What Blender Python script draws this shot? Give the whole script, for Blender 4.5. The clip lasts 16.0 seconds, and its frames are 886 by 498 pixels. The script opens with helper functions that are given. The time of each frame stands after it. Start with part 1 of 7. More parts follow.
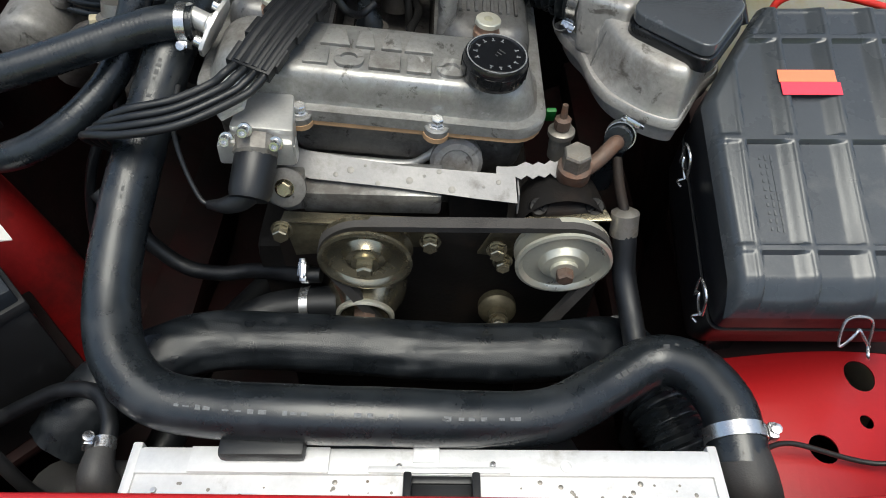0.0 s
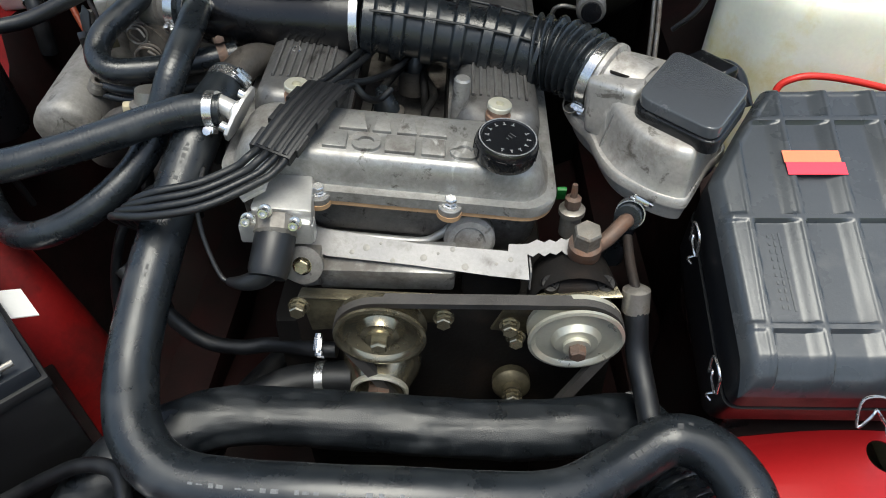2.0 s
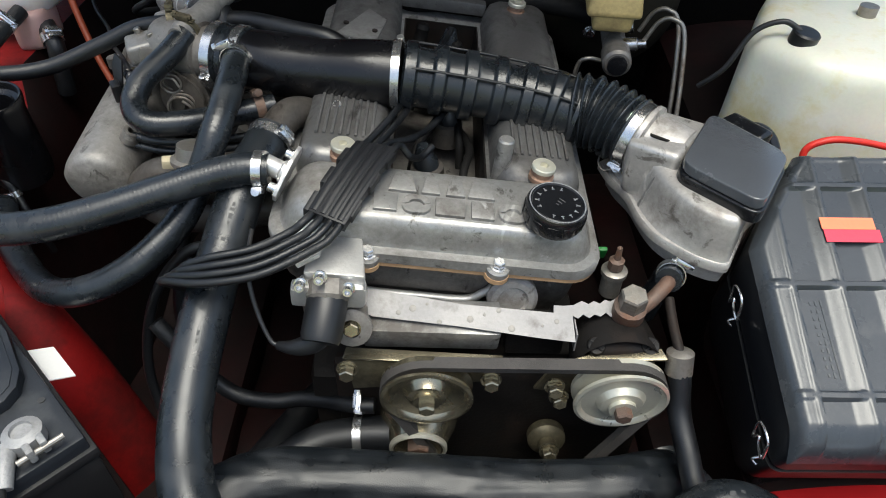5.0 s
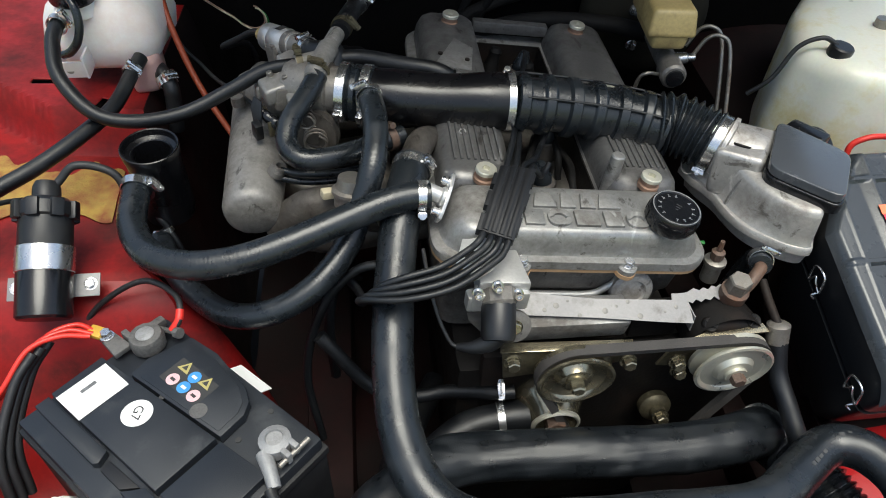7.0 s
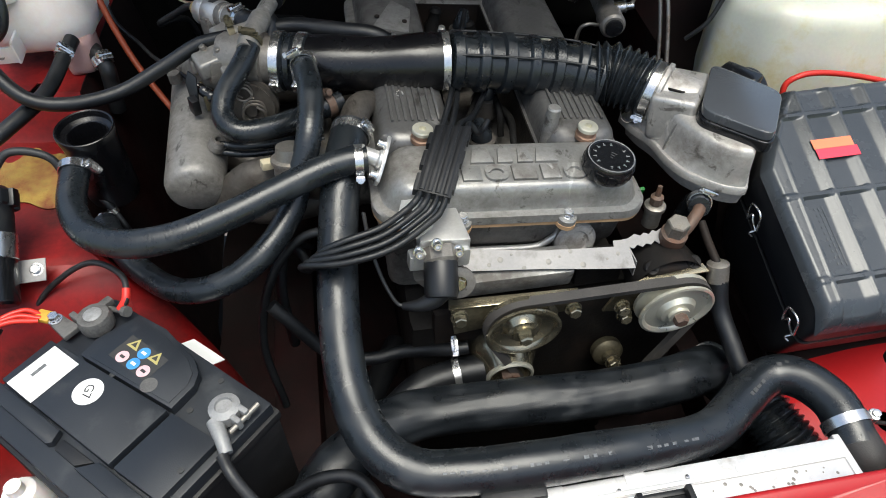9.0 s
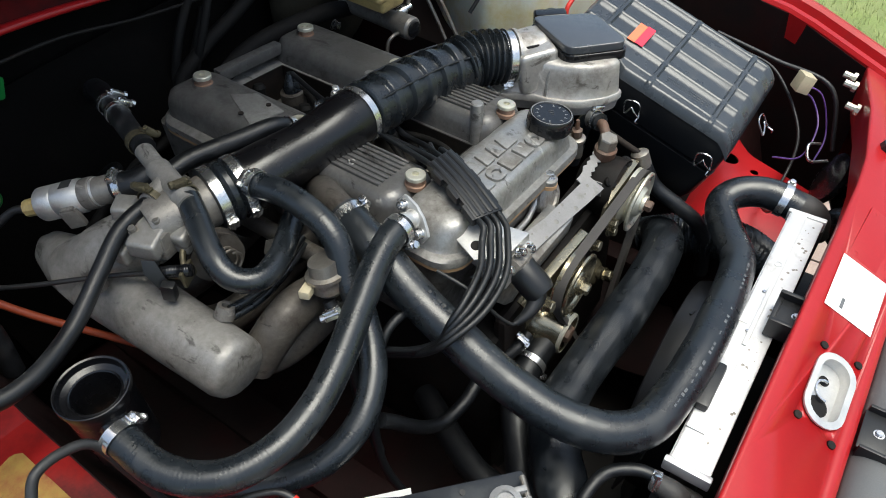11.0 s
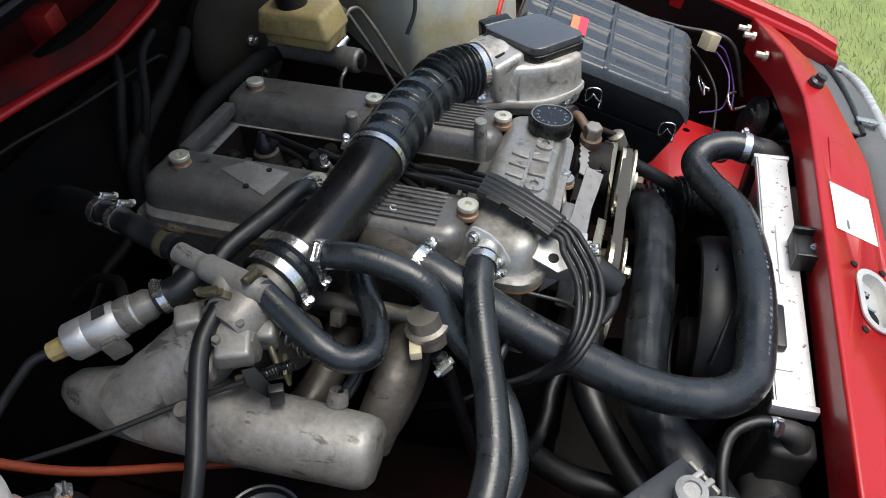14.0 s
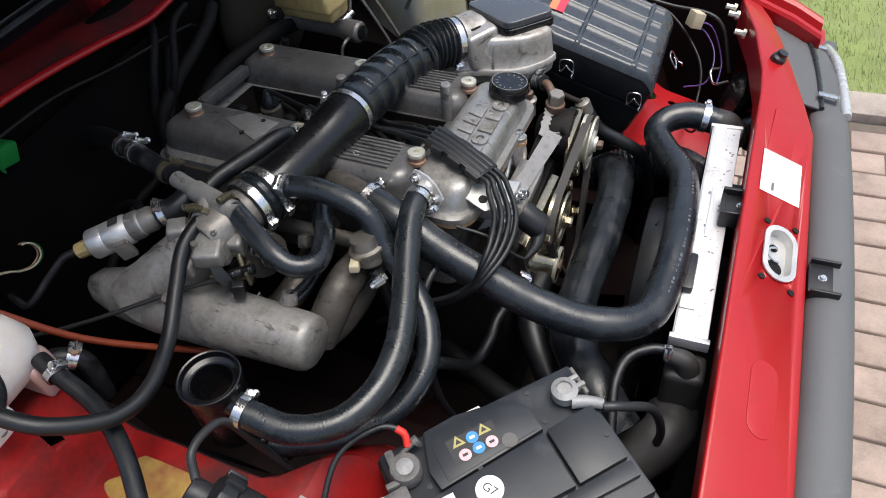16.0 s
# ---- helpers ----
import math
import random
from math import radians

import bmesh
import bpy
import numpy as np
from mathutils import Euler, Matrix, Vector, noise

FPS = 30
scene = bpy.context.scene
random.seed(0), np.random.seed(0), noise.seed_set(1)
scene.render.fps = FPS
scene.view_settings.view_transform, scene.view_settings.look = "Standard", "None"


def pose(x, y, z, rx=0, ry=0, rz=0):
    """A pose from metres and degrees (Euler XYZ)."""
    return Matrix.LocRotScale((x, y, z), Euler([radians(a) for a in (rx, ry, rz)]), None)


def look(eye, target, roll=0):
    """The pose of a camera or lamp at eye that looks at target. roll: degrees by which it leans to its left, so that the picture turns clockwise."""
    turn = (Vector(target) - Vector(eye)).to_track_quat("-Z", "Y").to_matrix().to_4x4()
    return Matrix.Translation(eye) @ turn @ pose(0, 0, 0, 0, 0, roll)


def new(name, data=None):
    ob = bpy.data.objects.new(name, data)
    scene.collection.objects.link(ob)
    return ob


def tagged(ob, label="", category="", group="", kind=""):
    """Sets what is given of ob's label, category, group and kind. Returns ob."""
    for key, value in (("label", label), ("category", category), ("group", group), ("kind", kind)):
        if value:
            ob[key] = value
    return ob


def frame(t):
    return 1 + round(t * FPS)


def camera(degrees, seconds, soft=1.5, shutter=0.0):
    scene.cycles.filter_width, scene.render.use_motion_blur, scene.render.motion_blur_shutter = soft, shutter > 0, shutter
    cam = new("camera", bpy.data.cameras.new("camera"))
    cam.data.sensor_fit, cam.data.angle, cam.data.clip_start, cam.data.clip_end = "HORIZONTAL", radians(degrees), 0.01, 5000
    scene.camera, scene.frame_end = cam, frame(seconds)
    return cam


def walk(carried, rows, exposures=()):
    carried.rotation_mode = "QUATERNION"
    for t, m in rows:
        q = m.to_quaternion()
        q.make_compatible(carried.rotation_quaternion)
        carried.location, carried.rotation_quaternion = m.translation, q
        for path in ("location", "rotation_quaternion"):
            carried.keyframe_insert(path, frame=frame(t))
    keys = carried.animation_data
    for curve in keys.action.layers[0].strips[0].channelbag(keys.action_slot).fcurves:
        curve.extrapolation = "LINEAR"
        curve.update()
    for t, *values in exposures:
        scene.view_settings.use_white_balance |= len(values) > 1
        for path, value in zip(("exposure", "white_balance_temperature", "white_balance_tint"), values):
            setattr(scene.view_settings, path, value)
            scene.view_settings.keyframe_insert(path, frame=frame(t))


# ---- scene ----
cam = camera(66.7, 16.0, 1.0)
PATH = [
    (0, (0.015, -0.014, 1.224), (0.002, 1.308, -0.276), -0.1),
    (0.5, (0.007, -0.015, 1.223), (-0.008, 1.306, -0.278), 0.4),
    (1, (0.009, -0.012, 1.223), (-0.007, 1.304, -0.283), -0.1),
    (1.5, (0.01, -0.013, 1.223), (-0.016, 1.316, -0.271), -0.1),
    (2, (0.02, -0.015, 1.24), (-0.049, 1.446, -0.124), -1.6),
    (2.5, (0.024, -0.018, 1.241), (-0.035, 1.466, -0.098), -1.4),
    (3, (0.021, -0.019, 1.24), (-0.028, 1.48, -0.082), -1.0),
    (3.2, (0.02, -0.018, 1.243), (-0.03, 1.481, -0.08), -1.0),
    (5.3, (-0.101, 0.018, 1.3), (-0.06, 1.497, -0.047), 1.6),
    (5.5, (-0.15, 0.013, 1.317), (-0.078, 1.501, -0.019), 1.0),
    (6, (-0.243, -0.005, 1.348), (-0.08, 1.473, 0.012), 1.2),
    (6.5, (-0.274, -0.027, 1.36), (-0.095, 1.423, -0.006), 1.9),
    (7, (-0.274, -0.032, 1.366), (-0.082, 1.41, -0.007), 1.7),
    (7.5, (-0.269, -0.025, 1.367), (-0.082, 1.41, -0.014), 1.1),
    (8, (-0.269, -0.021, 1.363), (-0.063, 1.406, -0.023), 1.5),
    (8.5, (-0.233, -0.041, 1.351), (-0.039, 1.355, -0.068), 0.6),
    (8.7, (-0.212, -0.054, 1.356), (-0.02, 1.331, -0.074), -0.1),
    (10.8, (-0.575, 0.128, 1.409), (0.398, 1.119, -0.031), -5.4),
    (11, (-0.597, 0.18, 1.404), (0.484, 1.051, -0.036), -5.4),
    (11.5, (-0.663, 0.321, 1.4), (0.519, 0.967, -0.078), -9.1),
    (12, (-0.691, 0.396, 1.4), (0.524, 0.981, -0.077), -8.9),
    (12.5, (-0.706, 0.419, 1.406), (0.547, 0.942, -0.062), -7.3),
    (13, (-0.707, 0.424, 1.415), (0.569, 0.937, -0.038), -7.3),
    (13.5, (-0.674, 0.431, 1.422), (0.633, 0.879, -0.024), -6.1),
    (14, (-0.676, 0.423, 1.428), (0.616, 0.873, -0.03), -6.1),
    (14.5, (-0.72, 0.398, 1.444), (0.527, 0.905, -0.035), -7.4),
    (15, (-0.781, 0.348, 1.517), (0.464, 0.901, 0.053), -7.6),
    (15.5, (-0.779, 0.329, 1.51), (0.466, 0.87, 0.041), -8.2),
    (16, (-0.757, 0.221, 1.481), (0.426, 0.877, 0.008), -10.5),
]
EXPOSURES = [(0.0, 0.52, 6500, 2), (1.5, 0.54, 6500, 2), (2.2, 0.78, 6500, 2), (3.2, 0.76, 6500, 2), (5.5, 0.70, 6500, 3), (6.5, 0.57, 6500, 2), (7.5, 0.58, 6500, 2), (8.5, 0.69, 6500, 3), (11.0, 0.68, 6500, 2), (12.5, 0.76, 6500, 2), (14.0, 0.68, 6500, 5), (16.0, 0.63, 6500, 8)]
walk(cam, [(t, look(eye, target, roll)) for t, eye, target, roll in PATH], EXPOSURES)

# ---- light: soft overcast sky over an open driveway ----
world = bpy.data.worlds.new("overcast_sky")
scene.world = world
world.use_nodes = True
wn, wl = world.node_tree.nodes, world.node_tree.links
sky = wn.new("ShaderNodeTexSky")
sky.sky_type = "NISHITA"
sky.sun_disc = False
SUN_ELEV, SUN_TURN = 78.0, 165.0
sky.sun_elevation, sky.sun_rotation = radians(SUN_ELEV), radians(SUN_TURN)
sky.air_density, sky.dust_density, sky.ozone_density = 1.0, 4.5, 1.0
wn["Background"].inputs["Strength"].default_value = 0.14
wl.new(sky.outputs[0], wn["Background"].inputs[0])
sun_data = bpy.data.lights.new("sun", "SUN")
sun_data.energy, sun_data.angle, sun_data.color = 1.85, radians(40), (1.0, 0.985, 0.955)
sun = new("sun", sun_data)
sun.matrix_world = look((math.sin(radians(SUN_TURN)) * 10, math.cos(radians(SUN_TURN)) * 10, 10 * math.tan(radians(SUN_ELEV))), (0, 0.5, 0.8))

# ---- materials ----
def material(name, col, rough=0.5, metal=0.0, var=0.18, scale=14.0, fine=260.0, bump=0.12, dirt=None, dirt_amount=0.0, dirt_scale=9.0, coat=0.0, rvar=0.12, spec=0.5):
    """A surface with blotches, fine grain, relief and, if asked for, dirt."""
    m = bpy.data.materials.new(name)
    m.use_nodes = True
    n, l = m.node_tree.nodes, m.node_tree.links
    p = n["Principled BSDF"]
    tc = n.new("ShaderNodeTexCoord")
    info = n.new("ShaderNodeObjectInfo")
    shift = n.new("ShaderNodeVectorMath")
    shift.operation = "ADD"
    l.new(tc.outputs["Object"], shift.inputs[0])
    l.new(info.outputs["Random"], shift.inputs[1])
    big, small = n.new("ShaderNodeTexNoise"), n.new("ShaderNodeTexNoise")
    for t, s, d in ((big, scale, 5.0), (small, fine, 3.0)):
        t.inputs["Scale"].default_value, t.inputs["Detail"].default_value = s, d
        t.inputs["Roughness"].default_value = 0.6
        l.new(shift.outputs[0], t.inputs["Vector"])
    mixn = n.new("ShaderNodeMix")
    mixn.data_type = "FLOAT"
    mixn.inputs["Factor"].default_value = 0.35
    l.new(big.outputs["Fac"], mixn.inputs[2])
    l.new(small.outputs["Fac"], mixn.inputs[3])
    ramp = n.new("ShaderNodeValToRGB")
    ramp.color_ramp.elements[0].position, ramp.color_ramp.elements[1].position = 0.3, 0.7
    ramp.color_ramp.elements[0].color = (*[c * (1 - var) for c in col], 1)
    ramp.color_ramp.elements[1].color = (*[min(1, c * (1 + var)) for c in col], 1)
    l.new(mixn.outputs[0], ramp.inputs["Fac"])
    colour = ramp.outputs["Color"]
    rr = n.new("ShaderNodeMapRange")
    rr.inputs["From Min"].default_value, rr.inputs["From Max"].default_value = 0.3, 0.7
    rr.inputs["To Min"].default_value, rr.inputs["To Max"].default_value = max(0.02, rough - rvar), min(1, rough + rvar)
    l.new(big.outputs["Fac"], rr.inputs["Value"])
    roughness = rr.outputs[0]
    if dirt:
        dn = n.new("ShaderNodeTexNoise")
        dn.inputs["Scale"].default_value, dn.inputs["Detail"].default_value = dirt_scale, 8.0
        dn.inputs["Roughness"].default_value = 0.7
        l.new(shift.outputs[0], dn.inputs["Vector"])
        dr = n.new("ShaderNodeMapRange")
        dr.inputs["From Min"].default_value, dr.inputs["From Max"].default_value = 0.62 - 0.3 * dirt_amount, 0.78 - 0.2 * dirt_amount
        dr.inputs["To Max"].default_value = 0.85
        l.new(dn.outputs["Fac"], dr.inputs["Value"])
        dm = n.new("ShaderNodeMix")
        dm.data_type = "RGBA"
        l.new(dr.outputs[0], dm.inputs["Factor"])
        l.new(colour, dm.inputs[6])
        dm.inputs[7].default_value = (*dirt, 1)
        colour = dm.outputs[2]
        rm = n.new("ShaderNodeMix")
        rm.data_type = "FLOAT"
        l.new(dr.outputs[0], rm.inputs["Factor"])
        l.new(roughness, rm.inputs[2])
        rm.inputs[3].default_value = 0.8
        roughness = rm.outputs[0]
    bp = n.new("ShaderNodeBump")
    bp.inputs["Strength"].default_value, bp.inputs["Distance"].default_value = bump, 0.002
    l.new(small.outputs["Fac"], bp.inputs["Height"])
    l.new(bp.outputs[0], p.inputs["Normal"])
    l.new(colour, p.inputs["Base Color"])
    l.new(roughness, p.inputs["Roughness"])
    p.inputs["Metallic"].default_value = metal
    p.inputs["Coat Weight"].default_value = coat
    p.inputs["Coat Roughness"].default_value = 0.13
    p.inputs["Specular IOR Level"].default_value = spec
    return m




def casting(name, col, stain, rough, metal, amount, scale=1.0):
    """Old cast alloy: cloudy oxide, sharp-edged oil stains, dark specks in the pores and pale scuffs."""
    m = material(name, col, rough, metal, 0.26, 11 * scale, 190, 0.17, stain, amount, 11 * scale, rvar=0.12)
    n, l = m.node_tree.nodes, m.node_tree.links
    p = n["Principled BSDF"]
    was = p.inputs["Base Color"].links[0].from_socket
    tc = n.new("ShaderNodeTexCoord")
    for k, (sc, lo, hi, tint, most) in enumerate(((42 * scale, 0.60, 0.66, [c * 0.55 for c in stain], 0.75), (26 * scale, 0.63, 0.72, [min(1, c * 1.85) for c in col], 0.75), (330, 0.64, 0.72, [c * 0.5 for c in stain], 0.7))):
        t = n.new("ShaderNodeTexNoise")
        t.inputs["Scale"].default_value, t.inputs["Detail"].default_value = sc, 7.0
        t.inputs["Roughness"].default_value, t.inputs["Distortion"].default_value = 0.65, 0.6 if k < 2 else 0.0
        mp = n.new("ShaderNodeMapping")
        mp.inputs["Location"].default_value = (3.1 * k, 1.7 * k, 0.9 * k)
        mp.inputs["Scale"].default_value = (1.0, 0.55 if k < 2 else 1.0, 1.0)
        l.new(tc.outputs["Object"], mp.inputs["Vector"])
        l.new(mp.outputs[0], t.inputs["Vector"])
        r = n.new("ShaderNodeMapRange")
        r.inputs["From Min"].default_value, r.inputs["From Max"].default_value, r.inputs["To Max"].default_value = lo, hi, most
        l.new(t.outputs["Fac"], r.inputs["Value"])
        mx = n.new("ShaderNodeMix")
        mx.data_type = "RGBA"
        l.new(r.outputs[0], mx.inputs["Factor"])
        l.new(was, mx.inputs[6])
        mx.inputs[7].default_value = (*tint, 1)
        was = mx.outputs[2]
    l.new(was, p.inputs["Base Color"])
    return m


CAST = casting("cast_aluminium", (0.368, 0.364, 0.352), (0.105, 0.092, 0.079), 0.41, 0.62, 0.68)
# Oil-stained alloy, with the rear's shade also put into its base colour.
CAST_STAINED_SHADED = casting("oil_stained_shaded_cast_aluminium", (0.165, 0.162, 0.158), (0.042, 0.036, 0.032), 0.42, 0.55, 0.6)
CAST_DULL = casting("oxidised_cast_aluminium", (0.23, 0.215, 0.195), (0.055, 0.043, 0.034), 0.5, 0.45, 0.6, 1.3)
CAST_OILY = casting("oily_brown_casting", (0.105, 0.095, 0.084), (0.028, 0.021, 0.016), 0.46, 0.4, 0.65, 1.3)
CAST_CLEAN = material("machined_aluminium", (0.62, 0.61, 0.59), 0.42, 0.7, 0.14, 22, 300, 0.15, (0.3, 0.28, 0.25), 0.15, 15)
SHEET = material("galvanised_sheet", (0.25, 0.243, 0.24), 0.55, 0.3, 0.18, 20, 300, 0.12, (0.15, 0.135, 0.12), 0.2, 28)
RAD_ALU = material("radiator_aluminium", (0.66, 0.66, 0.665), 0.42, 0.35, 0.1, 26, 240, 0.12, (0.35, 0.33, 0.3), 0.08, 18)
RUBBER = material("black_rubber", (0.0115, 0.0142, 0.0170), 0.28, 0, 0.4, 30, 1400, 0.14, (0.025, 0.029, 0.034), 0.3, 26, coat=0.25, rvar=0.08, spec=0.48)
RUBBER_DULL = material("dusty_black_rubber", (0.0055, 0.0063, 0.0078), 0.42, 0, 0.45, 28, 1200, 0.18, (0.015, 0.016, 0.0175), 0.3, 22, coat=0.08, rvar=0.08)
RUBBER_GRIMY = material("grimy_matt_rubber", (0.0055, 0.0052, 0.005), 0.7, 0, 0.5, 20, 500, 0.3, (0.013, 0.011, 0.009), 0.4, 14, spec=0.2)
DUSTY_PLASTIC = material("dusty_grey_plastic", (0.030, 0.029, 0.029), 0.55, 0, 0.3, 18, 500, 0.15, (0.075, 0.07, 0.065), 0.4, 14)
RUBBER_SMOOTH = material("smooth_black_rubber", (0.005, 0.005, 0.006), 0.26, 0, 0.3, 16, 300, 0.08, (0.022, 0.018, 0.015), 0.1, 9)
PIPE_BLACK = material("scuffed_black_pipe", (0.0085, 0.0105, 0.0130), 0.33, 0, 0.5, 40, 900, 0.2, (0.024, 0.027, 0.031), 0.35, 30, coat=0.05, rvar=0.10, spec=0.42)
BELT = material("worn_belt_rubber", (0.05, 0.046, 0.043), 0.7, 0, 0.3, 30, 500, 0.3)
PLASTIC = material("black_plastic", (0.008, 0.0085, 0.010), 0.22, 0, 0.3, 12, 420, 0.05, (0.025, 0.024, 0.023), 0.15, 10, rvar=0.06)
PLASTIC_MATT = material("matt_black_plastic", (0.010, 0.0105, 0.012), 0.42, 0, 0.25, 12, 700, 0.07, (0.035, 0.033, 0.031), 0.15, 12)
CASE_BLACK = material("black_battery_case", (0.008, 0.008, 0.009), 0.5, 0, 0.2, 12, 700, 0.1, (0.02, 0.02, 0.02), 0.15, 14)
BATTERY_GREY = material("dark_grey_plastic", (0.015, 0.018, 0.023), 0.42, 0, 0.2, 12, 1000, 0.10, (0.05, 0.054, 0.058), 0.22, 20)
# Glossy black lid; part of the sky's grey reflection is its base colour.
LID_SHEEN = material("sheen_grey_lid_plastic", (0.07, 0.076, 0.085), 0.2, 0, 0.1, 8, 600, 0.12, (0.03, 0.03, 0.03), 0.05, 16, coat=0.6)
TRIM_GREY = material("faded_grey_trim", (0.10, 0.104, 0.108), 0.6, 0, 0.12, 8, 500, 0.2, (0.22, 0.22, 0.21), 0.15, 8)
RED = material("red_paint", (0.37, 0.010, 0.013), 0.34, 0, 0.08, 6, 160, 0.04, (0.25, 0.015, 0.016), 0.1, 7, coat=0.14, rvar=0.06, spec=0.4)
# Red paint with the bay's deep shade, over some grime, in its colour.
RED_SHADED = material("shaded_grimy_red_paint", (0.020, 0.0034, 0.0034), 0.6, 0, 0.4, 6, 160, 0.1, (0.006, 0.0052, 0.005), 1.0, 6, spec=0.2)
RED_DEEP = material("deep_red_paint", (0.11, 0.006, 0.006), 0.5, 0, 0.3, 7, 160, 0.08, (0.016, 0.007, 0.006), 0.6, 9, spec=0.25)
RED_DIRTY = material("grimy_red_paint", (0.25, 0.008, 0.008), 0.46, 0, 0.25, 7, 160, 0.06, (0.040, 0.009, 0.008), 0.6, 8, spec=0.3)
ZINC = material("yellow_zinc_plate", (0.40, 0.355, 0.25), 0.24, 0.9, 0.12, 30, 300, 0.05, (0.14, 0.11, 0.07), 0.1, 20, rvar=0.06)
ZINC_PALE = material("pale_zinc_plate", (0.62, 0.6, 0.5), 0.38, 0.6, 0.1, 24, 300, 0.06, (0.3, 0.28, 0.2), 0.15, 16)
STEEL = material("bright_steel", (0.7, 0.7, 0.7), 0.25, 0.95, 0.1, 40, 400, 0.06)
STEEL_DARK = material("stained_steel", (0.3, 0.28, 0.25), 0.45, 0.8, 0.2, 30, 400, 0.15, (0.12, 0.07, 0.04), 0.35, 30)
RUST = material("rusty_steel", (0.13, 0.09, 0.07), 0.6, 0.4, 0.3, 40, 400, 0.3, (0.17, 0.075, 0.04), 0.45, 30)
COPPER = material("copper_spacer", (0.30, 0.19, 0.135), 0.5, 0.5, 0.2, 40, 400, 0.15)
GASKET = material("tan_gasket", (0.42, 0.26, 0.14), 0.7, 0, 0.25, 40, 300, 0.15)
# Oily metal; also the painted shade of holes, recesses and voids.
DARK = material("oily_black_metal_and_shade", (0.011, 0.010, 0.0095), 0.5, 0.1, 0.4, 12, 200, 0.25, (0.03, 0.02, 0.015), 0.4, 10, spec=0.2)
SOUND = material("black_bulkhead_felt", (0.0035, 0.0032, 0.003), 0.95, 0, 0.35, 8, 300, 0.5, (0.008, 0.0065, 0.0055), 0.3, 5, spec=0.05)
LEAD_GREY = material("grey_lead_clamp", (0.3, 0.3, 0.3), 0.6, 0.4, 0.2, 40, 400, 0.3, (0.12, 0.11, 0.1), 0.3, 40)
LEAD_DARK = material("dirty_lead_clamp", (0.13, 0.125, 0.12), 0.6, 0.3, 0.3, 40, 400, 0.4, (0.03, 0.03, 0.03), 0.4, 40)
GOLD = material("gold_passivated_cap", (0.022, 0.02, 0.014), 0.8, 0.0, 0.3, 18, 300, 0.1, (0.012, 0.010, 0.008), 0.6, 10, spec=0.15)
AMBER = material("aged_yellow_plastic", (0.46, 0.35, 0.15), 0.38, 0, 0.3, 12, 200, 0.06, (0.12, 0.075, 0.035), 0.5, 9)
CAST_BRIGHT = casting("pale_machined_casting", (0.5, 0.48, 0.455), (0.2, 0.175, 0.15), 0.38, 0.55, 0.35)
CAST_PALE = casting("pale_sand_cast_aluminium", (0.29, 0.278, 0.26), (0.075, 0.066, 0.057), 0.5, 0.4, 0.6, 1.1)
CASE_GLOSS = material("black_case_plastic", (0.009, 0.010, 0.012), 0.42, 0, 0.3, 10, 420, 0.05, (0.025, 0.025, 0.025), 0.15, 9, rvar=0.08, spec=0.35)
# Lighter than the case: some of the sky's sheen is in the base.
FILTER_BLACK = material("black_plastic_with_sky_sheen", (0.040, 0.046, 0.053), 0.28, 0, 0.2, 10, 420, 0.06, (0.10, 0.10, 0.10), 0.2, 9, coat=0.18, rvar=0.08)
GREASE = material("grease_stain", (0.2, 0.19, 0.175), 0.5, 0.3, 0.3, 60)
WHITE_LABEL = material("white_label", (0.75, 0.75, 0.74), 0.5, 0, 0.05, 10, 300, 0.05)
INK = material("black_print", (0.03, 0.03, 0.03), 0.6)
BLUE = material("blue_print", (0.05, 0.25, 0.6), 0.5)
PINK = material("pink_print", (0.72, 0.45, 0.47), 0.5)
YELLOW = material("yellow_print", (0.42, 0.36, 0.13), 0.5)
TAPE_ORANGE = material("orange_tape", (0.95, 0.22, 0.1), 0.5, 0, 0.06)
TAPE_RED = material("red_tape", (0.9, 0.04, 0.08), 0.5, 0, 0.06)
WIRE_RED = material("red_cable", (0.65, 0.03, 0.02), 0.4, 0, 0.15)
WIRE_ORANGE = material("orange_cable", (0.22, 0.036, 0.011), 0.5, 0, 0.2)
WIRE_BLACK = material("black_cable", (0.018, 0.018, 0.019), 0.45, 0, 0.3)
WIRE_PURPLE = material("purple_cable", (0.12, 0.06, 0.25), 0.5)
YELLOW_LUG = material("yellow_terminal", (0.55, 0.33, 0.045), 0.45)
ZINC_DARK = material("grimy_zinc_plate", (0.16, 0.14, 0.09), 0.45, 0.7, 0.3, 24, 300, 0.15, (0.03, 0.024, 0.018), 0.6, 16)
BEIGE = material("beige_connector", (0.5, 0.44, 0.3), 0.5)
GREEN_DULL = material("dull_green_connector", (0.008, 0.13, 0.02), 0.5, 0, 0.3)
GREEN = material("green_connector", (0.015, 0.2, 0.04), 0.45)
YELLOW_OLD = material("flaking_yellow_patch", (0.36, 0.23, 0.05), 0.8, 0, 0.35, 22, 240, 0.4, (0.19, 0.03, 0.018), 0.62, 30)
CHROME_GLASS = material("headlamp_rim_grey", (0.5, 0.52, 0.53), 0.25, 0.3, 0.1)
PRINT_GREY = material("faded_grey_print", (0.045, 0.046, 0.047), 0.6, 0, 0.5, 300, 600)
PRINT_PALE = material("pale_print", (0.12, 0.125, 0.13), 0.6, 0, 0.6, 300, 600)
PRINT_WHITE = material("worn_white_print", (0.18, 0.183, 0.186), 0.6, 0, 0.6, 300, 600)


